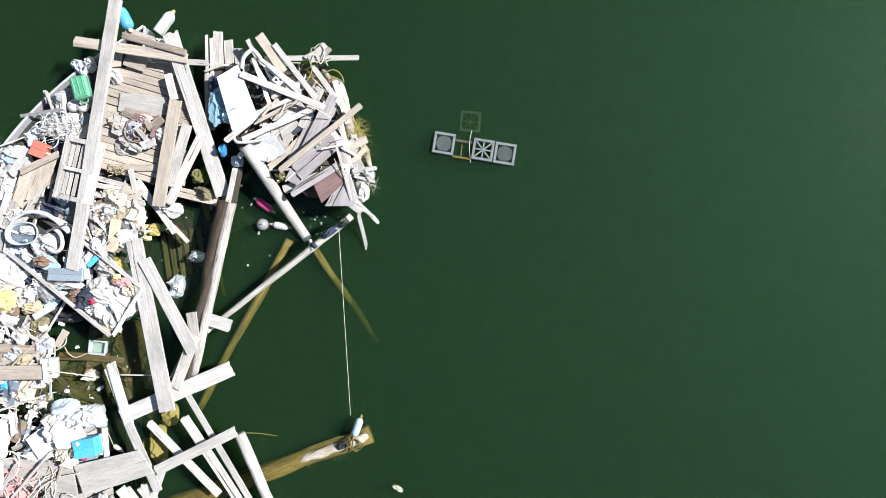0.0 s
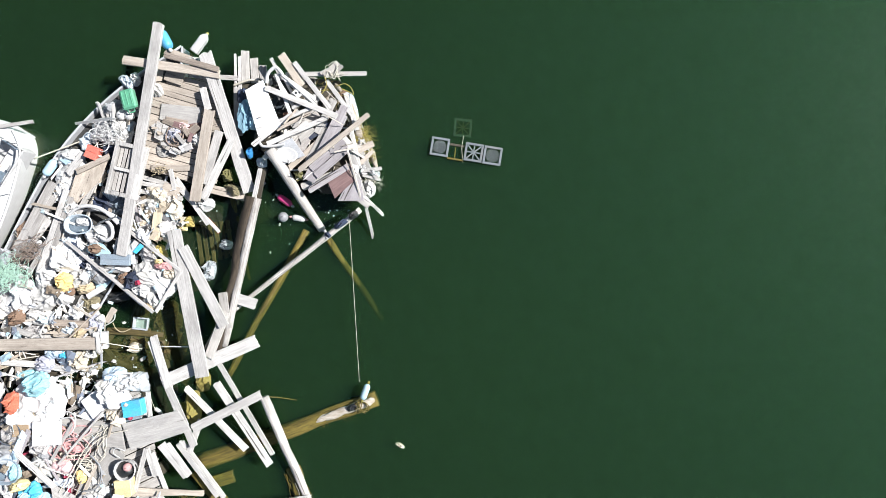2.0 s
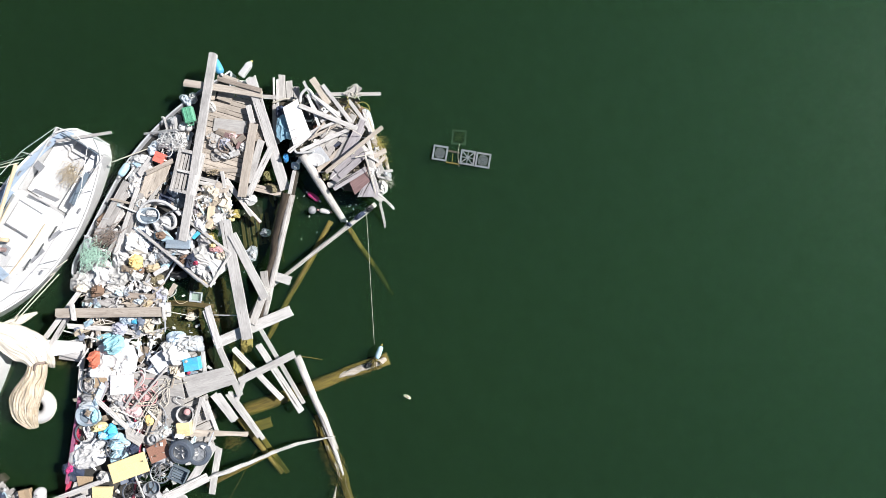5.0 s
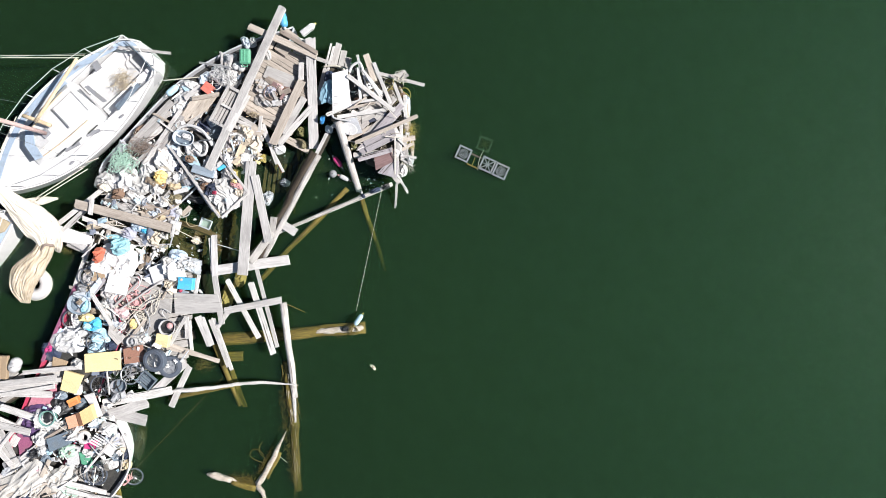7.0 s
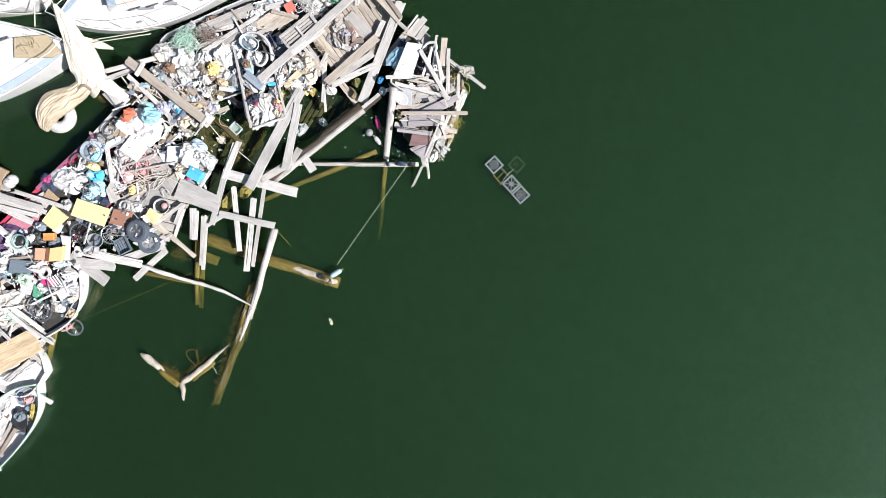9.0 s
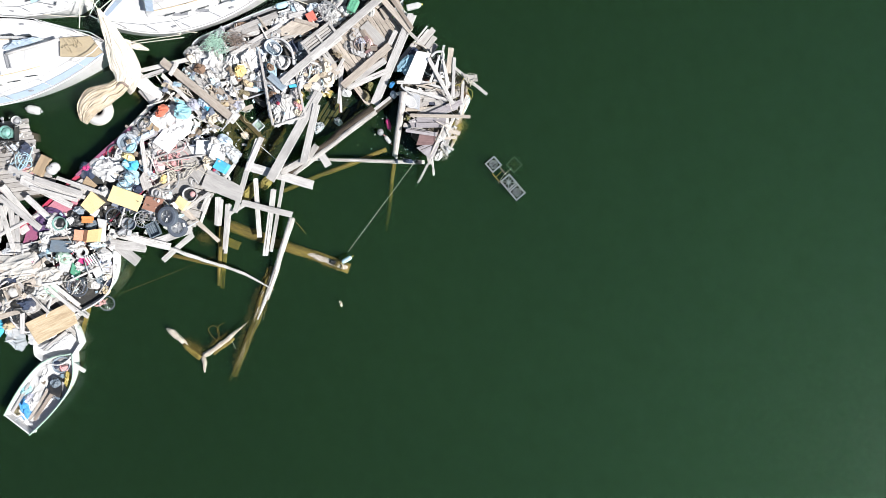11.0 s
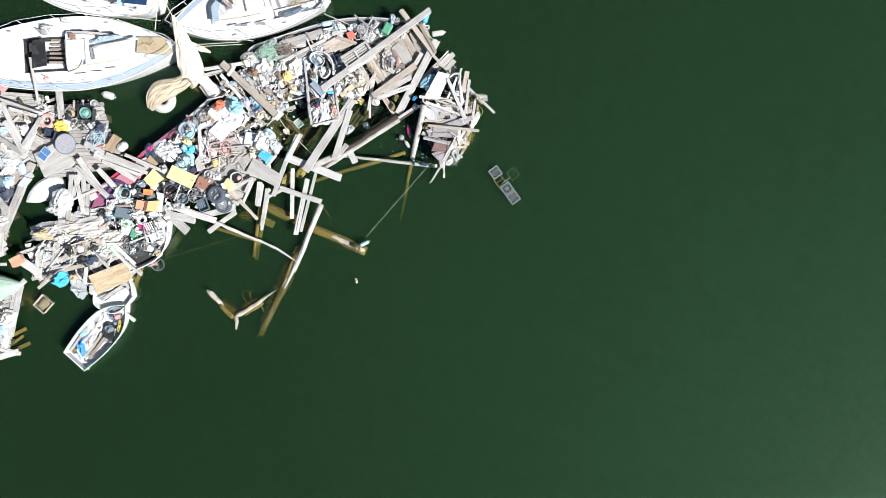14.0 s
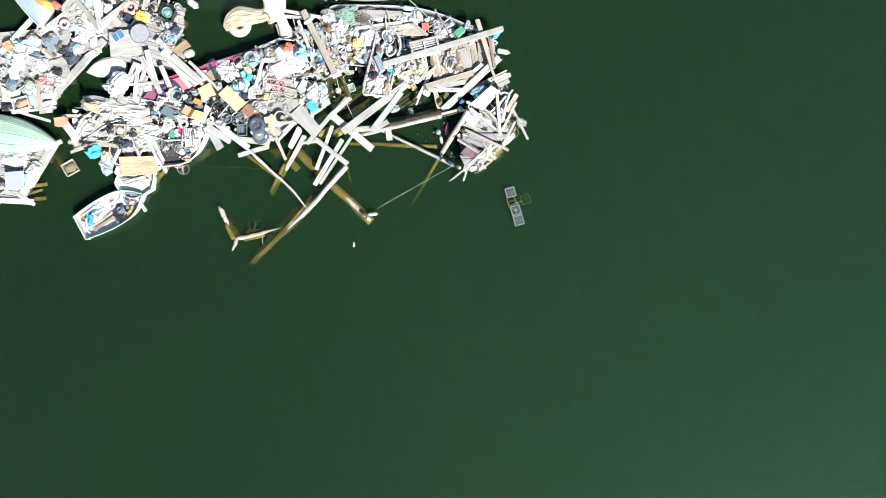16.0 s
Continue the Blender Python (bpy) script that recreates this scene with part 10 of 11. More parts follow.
panel([(-3.13, 3.29), (-3.1, 3.34), (-3.76, 3.88), (-3.81, 3.86)], 0.9, 'gelcoat', 'white painted metal rail on the heap', thick=0.03, name='metal_rail', category='rail')
panel([(-3.39, 3.37), (-3.26, 3.49), (-3.42, 3.62), (-3.55, 3.5)], 0.93, 'gelcoat', 'white metal bracket with two holes', thick=0.04, name='bracket_plate', category='plate')
panel([(-3.45, 3.46), (-3.41, 3.49), (-3.45, 3.53), (-3.48, 3.49)], 0.953, 'black', 'dark hole in the white bracket', thick=0.012, name='bolt_hole', category='hole')
panel([(-3.35, 3.47), (-3.32, 3.5), (-3.35, 3.54), (-3.39, 3.5)], 0.953, 'black', 'dark hole in the white bracket', thick=0.012, name='bolt_hole', category='hole')
# two black sheets put in as the dark gaps between the planks
sheet(-3.85, 3.69, 0.5, 0.43, 0.43, 0.0, 'black', 'black sheet for the shade below the planks', height=0.05, seed=1104.0)
sheet(-3.98, 3.28, 0.48, 0.41, 0.48, 0.0, 'black', 'black sheet for the shade below the planks', height=0.05, seed=1105.0)
sheet(-3.76, 2.99, 0.7, 0.14, 0.19, 20.0, 'brick', 'rust red scrap among the planks', height=0.06, seed=1106.0)
sheet(-3.84, 2.79, 0.66, 0.19, 0.17, 0.0, 'beige', 'tan rag among the planks', height=0.06, seed=1107.0)
rope([(-4.36, 2.33, 0.86), (-4.27, 2.22, 0.88), (-4.03, 2.22, 0.9), (-3.73, 2.27, 0.9)], 0.035, 'paper', 'bent white plastic pipe by the log', name='pipe', category='pipe')
disc(pose(-3.72, 2.02, 0.775, 0, 0, -8.0), 0.56, 0.38, 'paper', 'white oval plastic lid on the metal tray')
sheet(-3.46, 1.56, 0.5, 0.27, 0.31, 20.0, 'moss', 'green moss on the log side', height=0.16, seed=1108.0)
sheet(-3.25, 1.45, 0.34, 0.42, 0.42, 0.0, 'blackfill', 'near-black sheet under the boards', height=0.12, seed=1109.0)
sheet(-4.39, 1.88, 0.5, 0.27, 0.24, 0.0, 'bluefilm', 'pale blue film by the log end', height=0.08, seed=1110.0)
# black sheet added as the dark gap at the log end
sheet(-4.47, 2.49, 0.5, 0.24, 0.31, 0.0, 'black', 'black sheet for the shade by the log end', height=0.06, seed=1111.0)
limb([(-2.58, 3.83, 0.5, 0.07), (-2.3, 3.49, 0.48, 0.1), (-2.12, 3.09, 0.46, 0.11), (-1.99, 2.59, 0.42, 0.12), (-1.73, 2.18, 0.38, 0.11), (-1.52, 1.65, 0.3, 0.08)], 'driftwood', 'gnarled bleached boom along the raft edge', 33)
sheet(-1.64, 1.6, 0.34, 0.32, 0.39, 10.0, 'clear', 'clear plastic sheet caught on the raft edge', height=0.14, seed=1112.0)
sheet(-1.89, 1.71, 0.44, 0.32, 0.29, 30.0, 'paper', 'torn white plastic on the raft edge', height=0.1, seed=1113.0)
sheet(-2.18, 3.28, 0.46, 0.31, 0.73, 20.0, 'bluefilm', 'pale netting along the raft edge', height=0.08, seed=1114.0)
sheet(-1.89, 2.29, 0.42, 0.32, 0.61, 25.0, 'cloth', 'pale netting along the raft edge', height=0.08, seed=1115.0)
sheet(-2.4, 3.51, 0.5, 0.24, 0.36, 0.0, 'brownrag', 'brown litter at the raft edge', height=0.06, seed=1116.0)
sheet(-1.77, 1.23, 0.4, 0.41, 0.41, -40.0, 'cloth', 'frayed white cord bundle on the plank ends', height=0.1, seed=1117.0)
plank(-2.37, 2.49, 0.66, -2.06, 2.15, 0.6, 0.14, 'white', 0.05, rag=0.2)
plank(-2.2, 2.14, 0.62, -2.0, 1.69, 0.56, 0.17, 'white', 0.05, rag=0.2)
plank(-1.95, 1.84, 0.56, -1.64, 2.15, 0.54, 0.11, 'tan', 0.04, rag=0.2)
plank(-1.91, 1.56, 0.5, -1.45, 1.44, 0.44, 0.07, 'white', 0.04, rag=0.3)
plank(-2.24, 2.2, 0.8, -1.74, 1.92, 0.5, 0.06, 'grey', 0.03, rag=0.3)
weeds(-2.79, 3.89, -2.49, 3.46, 0.72, 22, 0.4, 'strawyellow', 'dry yellow grass caught on the plank ends', 31, 0.2)
weeds(-2.04, 2.64, -1.75, 2.49, 0.5, 90, 0.4, 'strawyellow', 'dry yellow grass on the raft edge', 32, 0.2)
weeds(-2.22, 2.43, -1.63, 2.02, 0.5, 120, 0.3, 'strawyellow', 'dry yellow grass on the raft edge', 33, 0.2)
weeds(-2.04, 1.82, -1.51, 1.35, 0.45, 130, 0.26, 'rope', 'pale dry straw on the raft edge', 34, 0.2)
weeds(-2.46, 3.51, -2.08, 2.68, 0.52, 140, 0.25, 'rope', 'pale dry straw on the raft edge', 35, 0.2)
rope([(-2.5, 3.75, 0.6), (-2.32, 3.8, 0.6), (-2.18, 3.72, 0.55), (-2.12, 3.56, 0.5), (-2.24, 3.63, 0.5), (-2.41, 3.69, 0.55)], 0.012, 'strawyellow', 'curl of yellow cord at the raft edge', name='cord', category='cord')
rope([(-2.77, 3.9, 0.9), (-2.72, 3.72, 0.9), (-2.81, 3.54, 0.85), (-2.93, 3.44, 0.8)], 0.012, 'strawyellow', 'yellow cord across the planks', name='cord', category='cord')
rope([(-2.67, 4.17, 0.9), (-2.55, 4.25, 0.92), (-2.45, 4.16, 0.92), (-2.53, 3.95, 0.9), (-2.63, 3.86, 0.88)], 0.011, 'rope', 'pale rope loop round plank ends')
# gap between the skiff, the raft and the white planks
sheet(-7.12, -2.01, -0.2, 0.63, 1.01, -20.0, 'weedbed', 'sunken mat of brown weed under the water', height=0.1, seed=1118.0, name='sunken_mat', category='sunken mat')
sheet(-7.05, -2.76, -0.12, 0.76, 0.88, 10.0, 'weedbed', 'sunken mat of brown weed under the water', height=0.1, seed=1119.0, name='sunken_mat', category='sunken mat')
sheet(-8.03, -3.16, -0.2, 0.76, 0.63, 20.0, 'weedbed', 'sunken mat of brown weed under the water', height=0.1, seed=1120.0, name='sunken_mat', category='sunken mat')
sheet(-7.8, -2.63, -0.12, 0.76, 0.50, 0.0, 'weedbed', 'sunken mat of brown weed under the water', height=0.1, seed=1121.0, name='sunken_mat', category='sunken mat')
sheet(-8.41, -2.9, -0.2, 0.63, 0.76, 30.0, 'weedbed', 'sunken mat of brown weed under the water', height=0.1, seed=1122.0, name='sunken_mat', category='sunken mat')
weeds(-6.88, -1.62, -7.13, -3.12, -0.03, 240, 0.22, 'root', 'olive weed at the water surface in the gap', 41, 0.0)
weeds(-8.07, -3.12, -7.5, -3.43, -0.03, 120, 0.18, 'root', 'olive weed at the water surface in the gap', 42, 0.0)
weeds(-8.57, -3.12, -7.94, -2.74, -0.03, 90, 0.2, 'root', 'olive weed at the water surface in the gap', 43, 0.0)
plank(-8.48, -2.36, 0.02, -7.35, -2.39, 0.0, 0.17, 'drowned', 0.06, where='awash in the gap')
plank(-8.64, -2.68, -0.04, -8.08, -3.44, -0.06, 0.13, 'drowned', 0.06, where='awash in the gap')
rope([(-8.96, -2.47, 0.9), (-8.23, -2.56, 0.75), (-7.46, -2.78, 0.3)], 0.012, 'rope', 'thin pale line over the dark raft')
rope([(-6.9, -2.69, 0.5), (-6.1, -2.71, 0.45)], 0.016, 'paper', 'thin white rod across the gap', name='rod', category='rod')
plank(-5.72, -2.79, 0.5, -5.39, -2.15, 0.55, 0.24, 'brown', 0.05)

# gathered sail at the yacht bow
hanging_sail([(-13.97, -2.61, 1.6), (-13.53, -2.84, 1.4), (-13.07, -3.12, 1.2), (-12.64, -3.43, 1.0), (-12.27, -3.77, 0.85), (-12.09, -4.15, 0.7)], [0.11, 0.4, 0.67, 0.94, 0.89, 0.54], 'cream sailcloth gathered and hanging from the yacht bow')
hanging_sail([(-12.13, -4.12, 0.68), (-12.23, -4.54, 0.62), (-12.46, -4.94, 0.55), (-12.66, -5.39, 0.48), (-12.68, -5.84, 0.36), (-12.62, -6.26, 0.1)], [0.54, 0.62, 0.85, 0.89, 0.67, 0.27], 'brown tied end of the gathered sail over a ring fender', 'sailstain', 0.05)
hanging_sail([(-12.87, -2.95, 0.9), (-12.4, -3.23, 0.9), (-12.02, -3.54, 0.8), (-11.86, -4.05, 0.6), (-11.9, -4.31, 0.4)], [0.18, 0.4, 0.45, 0.36, 0.18], 'cream sail fold hanging beside the gathered sail')
hanging_sail([(-13.05, -3.01, 0.8), (-12.69, -2.81, 0.6), (-12.38, -2.63, 0.35)], [0.27, 0.27, 0.07], 'cream sail corner trailing in the water')
rope([(-12.16, -4.32, 0.85), (-12.03, -4.12, 0.95), (-11.83, -4.09, 0.85)], 0.04, 'sailbrown', 'brown lashing round the gathered sail', name='lashing', category='lashing')
# workboat end and its net
strings(-10.42, -0.89, 0.78, 0.75, 0.6, 50, 'netgreen', 'tangle of pale green net rope on the heap', 120, 0.008, 9)
strings(-10.03, -0.34, 0.72, 0.9, 0.5, 30, 'sailbrown', 'tangle of dark cable on the heap', 60, 0.009, 10)
strings(-11.12, 1.6, 0.5, 0.7, 0.55, 40, 'beige', 'heap of pale rope in the yacht cockpit', 70, 0.006, 11)
sheet(-10.28, -1.45, 0.62, 1.02, 0.80, 55.4, 'paper', 'white plastic sheeting under the net rope', height=0.16, seed=1301.0)
sheet(-9.74, -1.49, 0.62, 0.80, 0.66, 25.4, 'cloth', 'white bags at the workboat end', height=0.16, seed=1302.0)
sheet(-10.82, -1.72, 0.6, 0.66, 0.73, 65.3, 'cloth', 'white rags at the workboat end', height=0.14, seed=1303.0)
sheet(-10.68, -1.21, 0.6, 0.55, 0.47, 15.3, 'stripe', 'grey rags under the net rope', height=0.12, seed=1304.0)
sheet(-9.82, -1.92, 0.6, 0.80, 0.47, -4.7, 'cloth', 'white cloth beside the clay pot', height=0.14, seed=1305.0)
sheet(-10.03, -2.35, 0.5, 0.73, 0.44, -4.7, 'stripe', 'grey litter beside the timber beam', height=0.12, seed=1306.0)
sheet(-9.64, -0.94, 0.66, 0.55, 0.62, 15.3, 'paper', 'white bag beside yellow cloth', height=0.16, seed=1307.0)
sheet(-9.18, -1.16, 0.72, 0.40, 0.47, 35.4, 'amber', 'amber cloth spilling from a white bag', height=0.1, seed=1308.0)
sheet(-10.21, 0.2, 0.6, 0.55, 0.37, 55.4, 'brownrag', 'dark brown rags between the boards', height=0.1, seed=1309.0)
sheet(-9.77, -0.24, 0.55, 0.62, 0.44, 55.4, 'black', 'black sheeting between the boards', height=0.08, seed=1310.0)
# far raft, thing by thing
panel([(-15.14, -12.65), (-14.52, -11.74), (-15.77, -11.24), (-15.97, -12.35)], 0.66, 'greyply', 'grey plywood sheet on the far raft', thick=0.03)
panel([(-14.31, -13.18), (-14.18, -11.98), (-14.97, -12.05), (-15.03, -13.11)], 0.64, 'tan', 'tan board on the far raft', thick=0.03)
panel([(-13.78, -14.31), (-13.63, -13.53), (-14.34, -13.46), (-14.43, -14.23)], 0.62, 'greyply', 'grey plywood sheet on the far raft', thick=0.03)
panel([(-15.44, -15.14), (-15.31, -14.23), (-15.91, -14.51), (-15.95, -14.95)], 0.74, 'sky', 'pale blue panel on the far raft', thick=0.03)
carton(pose(-15.99, -15.33, 0.66, 0, 0, 93.9), 'coral', 0.34, 0.28, 0.2, 'faded orange box on the far raft')
panel([(-14.83, -13.75), (-15.25, -13.14), (-15.56, -13.19), (-15.24, -13.83)], 0.7, 'bluegrey', 'blue grey cushion on the far raft', thick=0.08, name='cushion', category='cushion')
sheet(-14.45, -13.08, 0.6, 0.88, 0.93, 73.9, 'navy', 'navy cloth on the far raft', height=0.14, seed=1311.0)
sheet(-15.35, -14.84, 0.66, 1.19, 1.03, 43.9, 'paper', 'white plastic sheet on the far raft', height=0.14, seed=1312.0)
sheet(-14.43, -12.59, 0.8, 0.46, 0.39, 83.9, 'sky', 'pale blue bag on the far raft', height=0.14, seed=1313.0)
sheet(-14.78, -13.24, 0.72, 0.51, 0.41, 63.9, 'black', 'black tangle of straps on the far raft', height=0.06, seed=1314.0)
panel([(-14.53, -15.9), (-14.42, -15.55), (-15.35, -15.33), (-15.3, -15.58)], 0.7, 'sky', 'pale blue strip on the far raft', thick=0.03)
sheet(-13.85, -14.71, 0.66, 0.67, 0.67, 93.9, 'rose', 'faded red cloth on the far raft', height=0.12, seed=1315.0)
sheet(-14.01, -15.29, 0.7, 0.41, 0.41, 63.9, 'lime', 'pale lime plastic bag on the far raft', height=0.12, seed=1316.0)
panel([(-13.39, -15.87), (-13.05, -15.41), (-13.84, -14.9), (-13.98, -15.55)], 0.64, 'mint', 'pale green panel on the far raft', thick=0.03)
panel([(-13.86, -16.75), (-13.45, -16.03), (-13.96, -15.78), (-14.39, -16.43)], 0.7, 'cream', 'cream tray on the far raft', thick=0.08, name='tray', category='tray')
sheet(-13.92, -14.14, 0.64, 0.88, 0.62, 83.9, 'stripe', 'grey rags on the far raft', height=0.14, seed=1317.0)
sheet(-13.48, -14.75, 0.62, 0.62, 0.77, 63.9, 'stripe', 'grey sheet beside red cloth', height=0.12, seed=1318.0)
sheet(-13.54, -13.96, 0.64, 0.57, 0.57, 63.9, 'cloth', 'white scraps by the raft beam', height=0.12, seed=1319.0)
sheet(-14.57, -14.37, 0.68, 0.77, 0.72, 63.9, 'paper', 'white bags on the far raft', height=0.16, seed=1320.0)
sheet(-14.99, -12.01, 0.68, 0.67, 0.88, 103.9, 'paper', 'white scraps beside the plywood', height=0.12, seed=1321.0)
sheet(-14.48, -11.84, 0.68, 0.36, 0.62, 63.9, 'bluefilm', 'pale blue scraps beside the plywood', height=0.1, seed=1322.0)
sheet(-15.79, -14.22, 0.66, 0.77, 0.52, 33.9, 'palepink', 'pale pink cloth on the far raft', height=0.12, seed=1323.0)
panel([(-13.77, -12.27), (-13.82, -11.79), (-14.11, -11.93), (-14.06, -12.41)], 0.78, 'paper', 'white block on the raft beam', thick=0.1, name='foam_block', category='foam')
plank(-12.59, -14.68, 0.6, -13.26, -16.65, 0.6, 0.13, 'white', 0.04)
plank(-14.04, -14.77, 0.7, -12.96, -15.48, 0.68, 0.18, 'tan', 0.04)
plank(-13.66, -16.88, 0.62, -12.12, -15.2, 0.6, 0.13, 'white', 0.04)
sheet(-13.55, -16.65, 0.6, 0.78, 0.41, 63.9, 'black', 'dark sheet by the overturned hull', height=0.08, seed=1324.0)
# raft with the crumpled tarpaulin
sheet(-10.82, -11.71, 0.66, 2.51, 1.08, 47.9, 'palecloth', 'pale crumpled tarpaulin spread over the raft', height=0.12, seed=1325.0)
sheet(-9.77, -11.26, 0.7, 1.03, 0.76, 49.9, 'palecloth', 'pale crumpled tarpaulin beside the mint plastic', height=0.12, seed=1326.0)
sheet(-11.15, -12.71, 0.66, 0.99, 0.63, 49.9, 'palecloth', 'pale crumpled sheeting on the raft', height=0.12, seed=1327.0)
sheet(-11.91, -13.06, 0.6, 1.44, 0.81, 54.9, 'stripe', 'grey crumpled tarpaulin at the raft edge', height=0.2, seed=1328.0)
sheet(-11.74, -13.03, 0.76, 0.67, 0.36, 19.9, 'beige', 'olive beige cloth on the grey tarpaulin', height=0.08, seed=1329.0)
sheet(-10.65, -12.17, 0.76, 0.45, 0.34, 39.9, 'navy', 'navy plastic bag in the junk', height=0.12, seed=1330.0)
sheet(-10.45, -12.89, 0.62, 0.76, 0.67, 59.9, 'slate', 'slate blue cloth in the junk', height=0.12, seed=1331.0)
sheet(-9.76, -12.55, 0.6, 0.76, 0.81, 59.9, 'stripe', 'grey folded sheeting in the junk', height=0.14, seed=1332.0)
sheet(-9.66, -13.24, 0.5, 0.77, 0.45, 59.9, 'black', 'black plastic sheet in the junk', height=0.08, seed=1333.0)
sheet(-9.62, -11.93, 0.64, 0.67, 0.58, 39.9, 'cloth', 'white rags in the junk', height=0.12, seed=1334.0)
sheet(-9.34, -11.55, 0.66, 0.67, 0.49, 9.9, 'mint', 'pale green rag in the junk', height=0.1, seed=1335.0)
sheet(-11.18, -13.83, 0.56, 0.90, 0.77, 59.9, 'cloth', 'white rags between the boards', height=0.12, seed=1336.0)
plank(-10.42, -12.04, 0.82, -8.82, -12.22, 0.74, 0.11, 'grey', 0.04)
plank(-9.89, -11.48, 0.84, -8.11, -11.57, 0.7, 0.13, 'white', 0.04)
plank(-9.38, -11.57, 0.8, -7.65, -11.49, 0.6, 0.11, 'white', 0.04)
plank(-10.68, -14.73, 0.6, -10.07, -12.75, 0.66, 0.16, 'white', 0.05)
plank(-11.38, -14.58, 0.62, -10.42, -13.63, 0.62, 0.18, 'white', 0.05)
plank(-11.17, -12.2, 0.8, -10.03, -11.48, 0.8, 0.09, 'tan', 0.03)
panel([(-9.33, -14.16), (-9.29, -13.71), (-9.74, -13.32), (-9.78, -13.76)], 0.4, 'tan', 'tan board end by the cyan bag', thick=0.03)
sheet(-7.99, -13.04, 0.4, 1.27, 0.41, 64.9, 'paper', 'white plastic scraps by the tender', height=0.06, seed=1337.0)
sheet(-8.61, -13.16, 0.42, 1.13, 0.54, 64.9, 'paper', 'white sheet under the plywood edge', height=0.06, seed=1338.0)
# dinghy load
sheet(-7.66, -14.85, 0.2, 2.04, 0.79, 99.9, 'cloth', 'white blanket lying in the dinghy', height=0.1, seed=1339.0)
sheet(-7.74, -14.23, 0.24, 1.05, 0.58, 93.9, 'paper', 'white cloth in the dinghy bow', height=0.1, seed=1340.0)
sheet(-7.27, -15.25, 0.24, 0.89, 0.58, 113.9, 'paper', 'white bedding in the dinghy stern', height=0.1, seed=1341.0)
sheet(-7.42, -15.68, 0.26, 0.52, 0.89, 43.9, 'blue', 'bright blue cloth in the dinghy', height=0.14, seed=1342.0)
sheet(-7.55, -15.28, 0.26, 0.52, 0.42, 93.9, 'lilac_cloth', 'grey blue cloth in the dinghy', height=0.1, seed=1343.0)
sheet(-7.88, -15.13, 0.28, 0.47, 0.37, 63.9, 'aqua', 'light cyan bag in the dinghy', height=0.12, seed=1344.0)
panel([(-6.65, -14.53), (-7.08, -13.97), (-7.33, -14.13), (-7.12, -14.65)], 0.3, 'black', 'black case in the dinghy', thick=0.16, name='case', category='case')
panel([(-6.64, -14.62), (-6.44, -14.45), (-6.64, -14.5), (-6.88, -14.64)], 0.36, 'slate', 'slate panel on the black case', thick=0.05)
sheet(-7.12, -14.19, 0.4, 0.42, 0.36, 63.9, 'slate', 'dark grey bag on the black case', height=0.1, seed=1345.0)
basin(pose(-7.4, -13.55, 0.24, 0, 0, 63.9), 0.62, 0.55, 0.14, 'bluegrey', 'stripe', 'grey round basin in the dinghy bow')
sheet(-7.25, -13.6, 0.34, 0.34, 0.29, 33.9, 'rose', 'faded red box in the dinghy bow', height=0.1, seed=1346.0)
sheet(-7.51, -13.67, 0.36, 0.31, 0.31, 63.9, 'navy', 'dark blue cloth in the basin', height=0.06, seed=1347.0)
plank(-6.85, -15.77, 0.34, -6.99, -14.5, 0.36, 0.13, 'brown', 0.03, where='lying in the dinghy')
plank(-7.01, -15.85, 0.32, -7.2, -14.58, 0.34, 0.10, 'tan', 0.03, where='lying in the dinghy')
plank(-7.64, -16.07, 0.4, -7.84, -14.82, 0.4, 0.10, 'white', 0.03, where='lying in the dinghy')
sheet(-6.88, -13.92, 0.24, 0.31, 0.68, 43.9, 'mustard', 'yellow rope heap in the dinghy', height=0.08, seed=1348.0)
sheet(-7.67, -15.88, 0.22, 0.31, 0.63, 43.9, 'mud', 'muddy water pool in the dinghy stern', height=0.04, seed=1349.0)
# shade sheets and drowned timber in the gaps
# six made-up black sheets below the surface darken the gaps like shaded water
sheet(-6.08, -0.11, -0.22, 1.65, 2.66, -8.0, 'blackfill', 'sunken black sheet for the shaded water under the grating', height=0.08, seed=1350.0, name='sunken_mat', category='sunken mat')
sheet(-5.48, 0.52, -0.22, 0.89, 1.90, -12.0, 'blackfill', 'sunken black sheet for the shaded water by the long log', height=0.08, seed=1351.0, name='sunken_mat', category='sunken mat')
sheet(-4.68, 1.04, -0.42, 1.16, 1.54, 20.0, 'blackfill', 'sunken black sheet for the shaded water by the floats', height=0.08, seed=1352.0, name='sunken_mat', category='sunken mat')
sheet(-6.94, -2.67, -0.3, 1.40, 1.91, 5.0, 'blackfill', 'sunken black sheet for the shaded water in the gap', height=0.08, seed=1353.0, name='sunken_mat', category='sunken mat')
sheet(-9.75, -3.81, -0.3, 1.53, 0.77, 0.0, 'blackfill', 'sunken black sheet for the shaded water beside the raft', height=0.08, seed=1354.0, name='sunken_mat', category='sunken mat')
sheet(-7.26, -4.2, -0.3, 1.02, 1.53, 10.0, 'blackfill', 'sunken black sheet for the shaded water under the planks', height=0.08, seed=1355.0, name='sunken_mat', category='sunken mat')
plank(-5.82, 0.5, 0.32, -5.52, 0.13, 0.28, 0.10, 'rustwood', 0.05, name='pole', where='with a red brown painted end')
rope([(-4.46, -3.98, 0.3), (-4.08, -4.05, 0.1), (-3.66, -4.15, -0.05)], 0.014, 'root', 'thin olive stick over the water', name='stick', category='stick')
strings(-6.3, -6.61, 0.25, 0.55, 0.4, 20, 'root', 'tangle of rope and twigs beside the planks', 34, 0.006, 16)
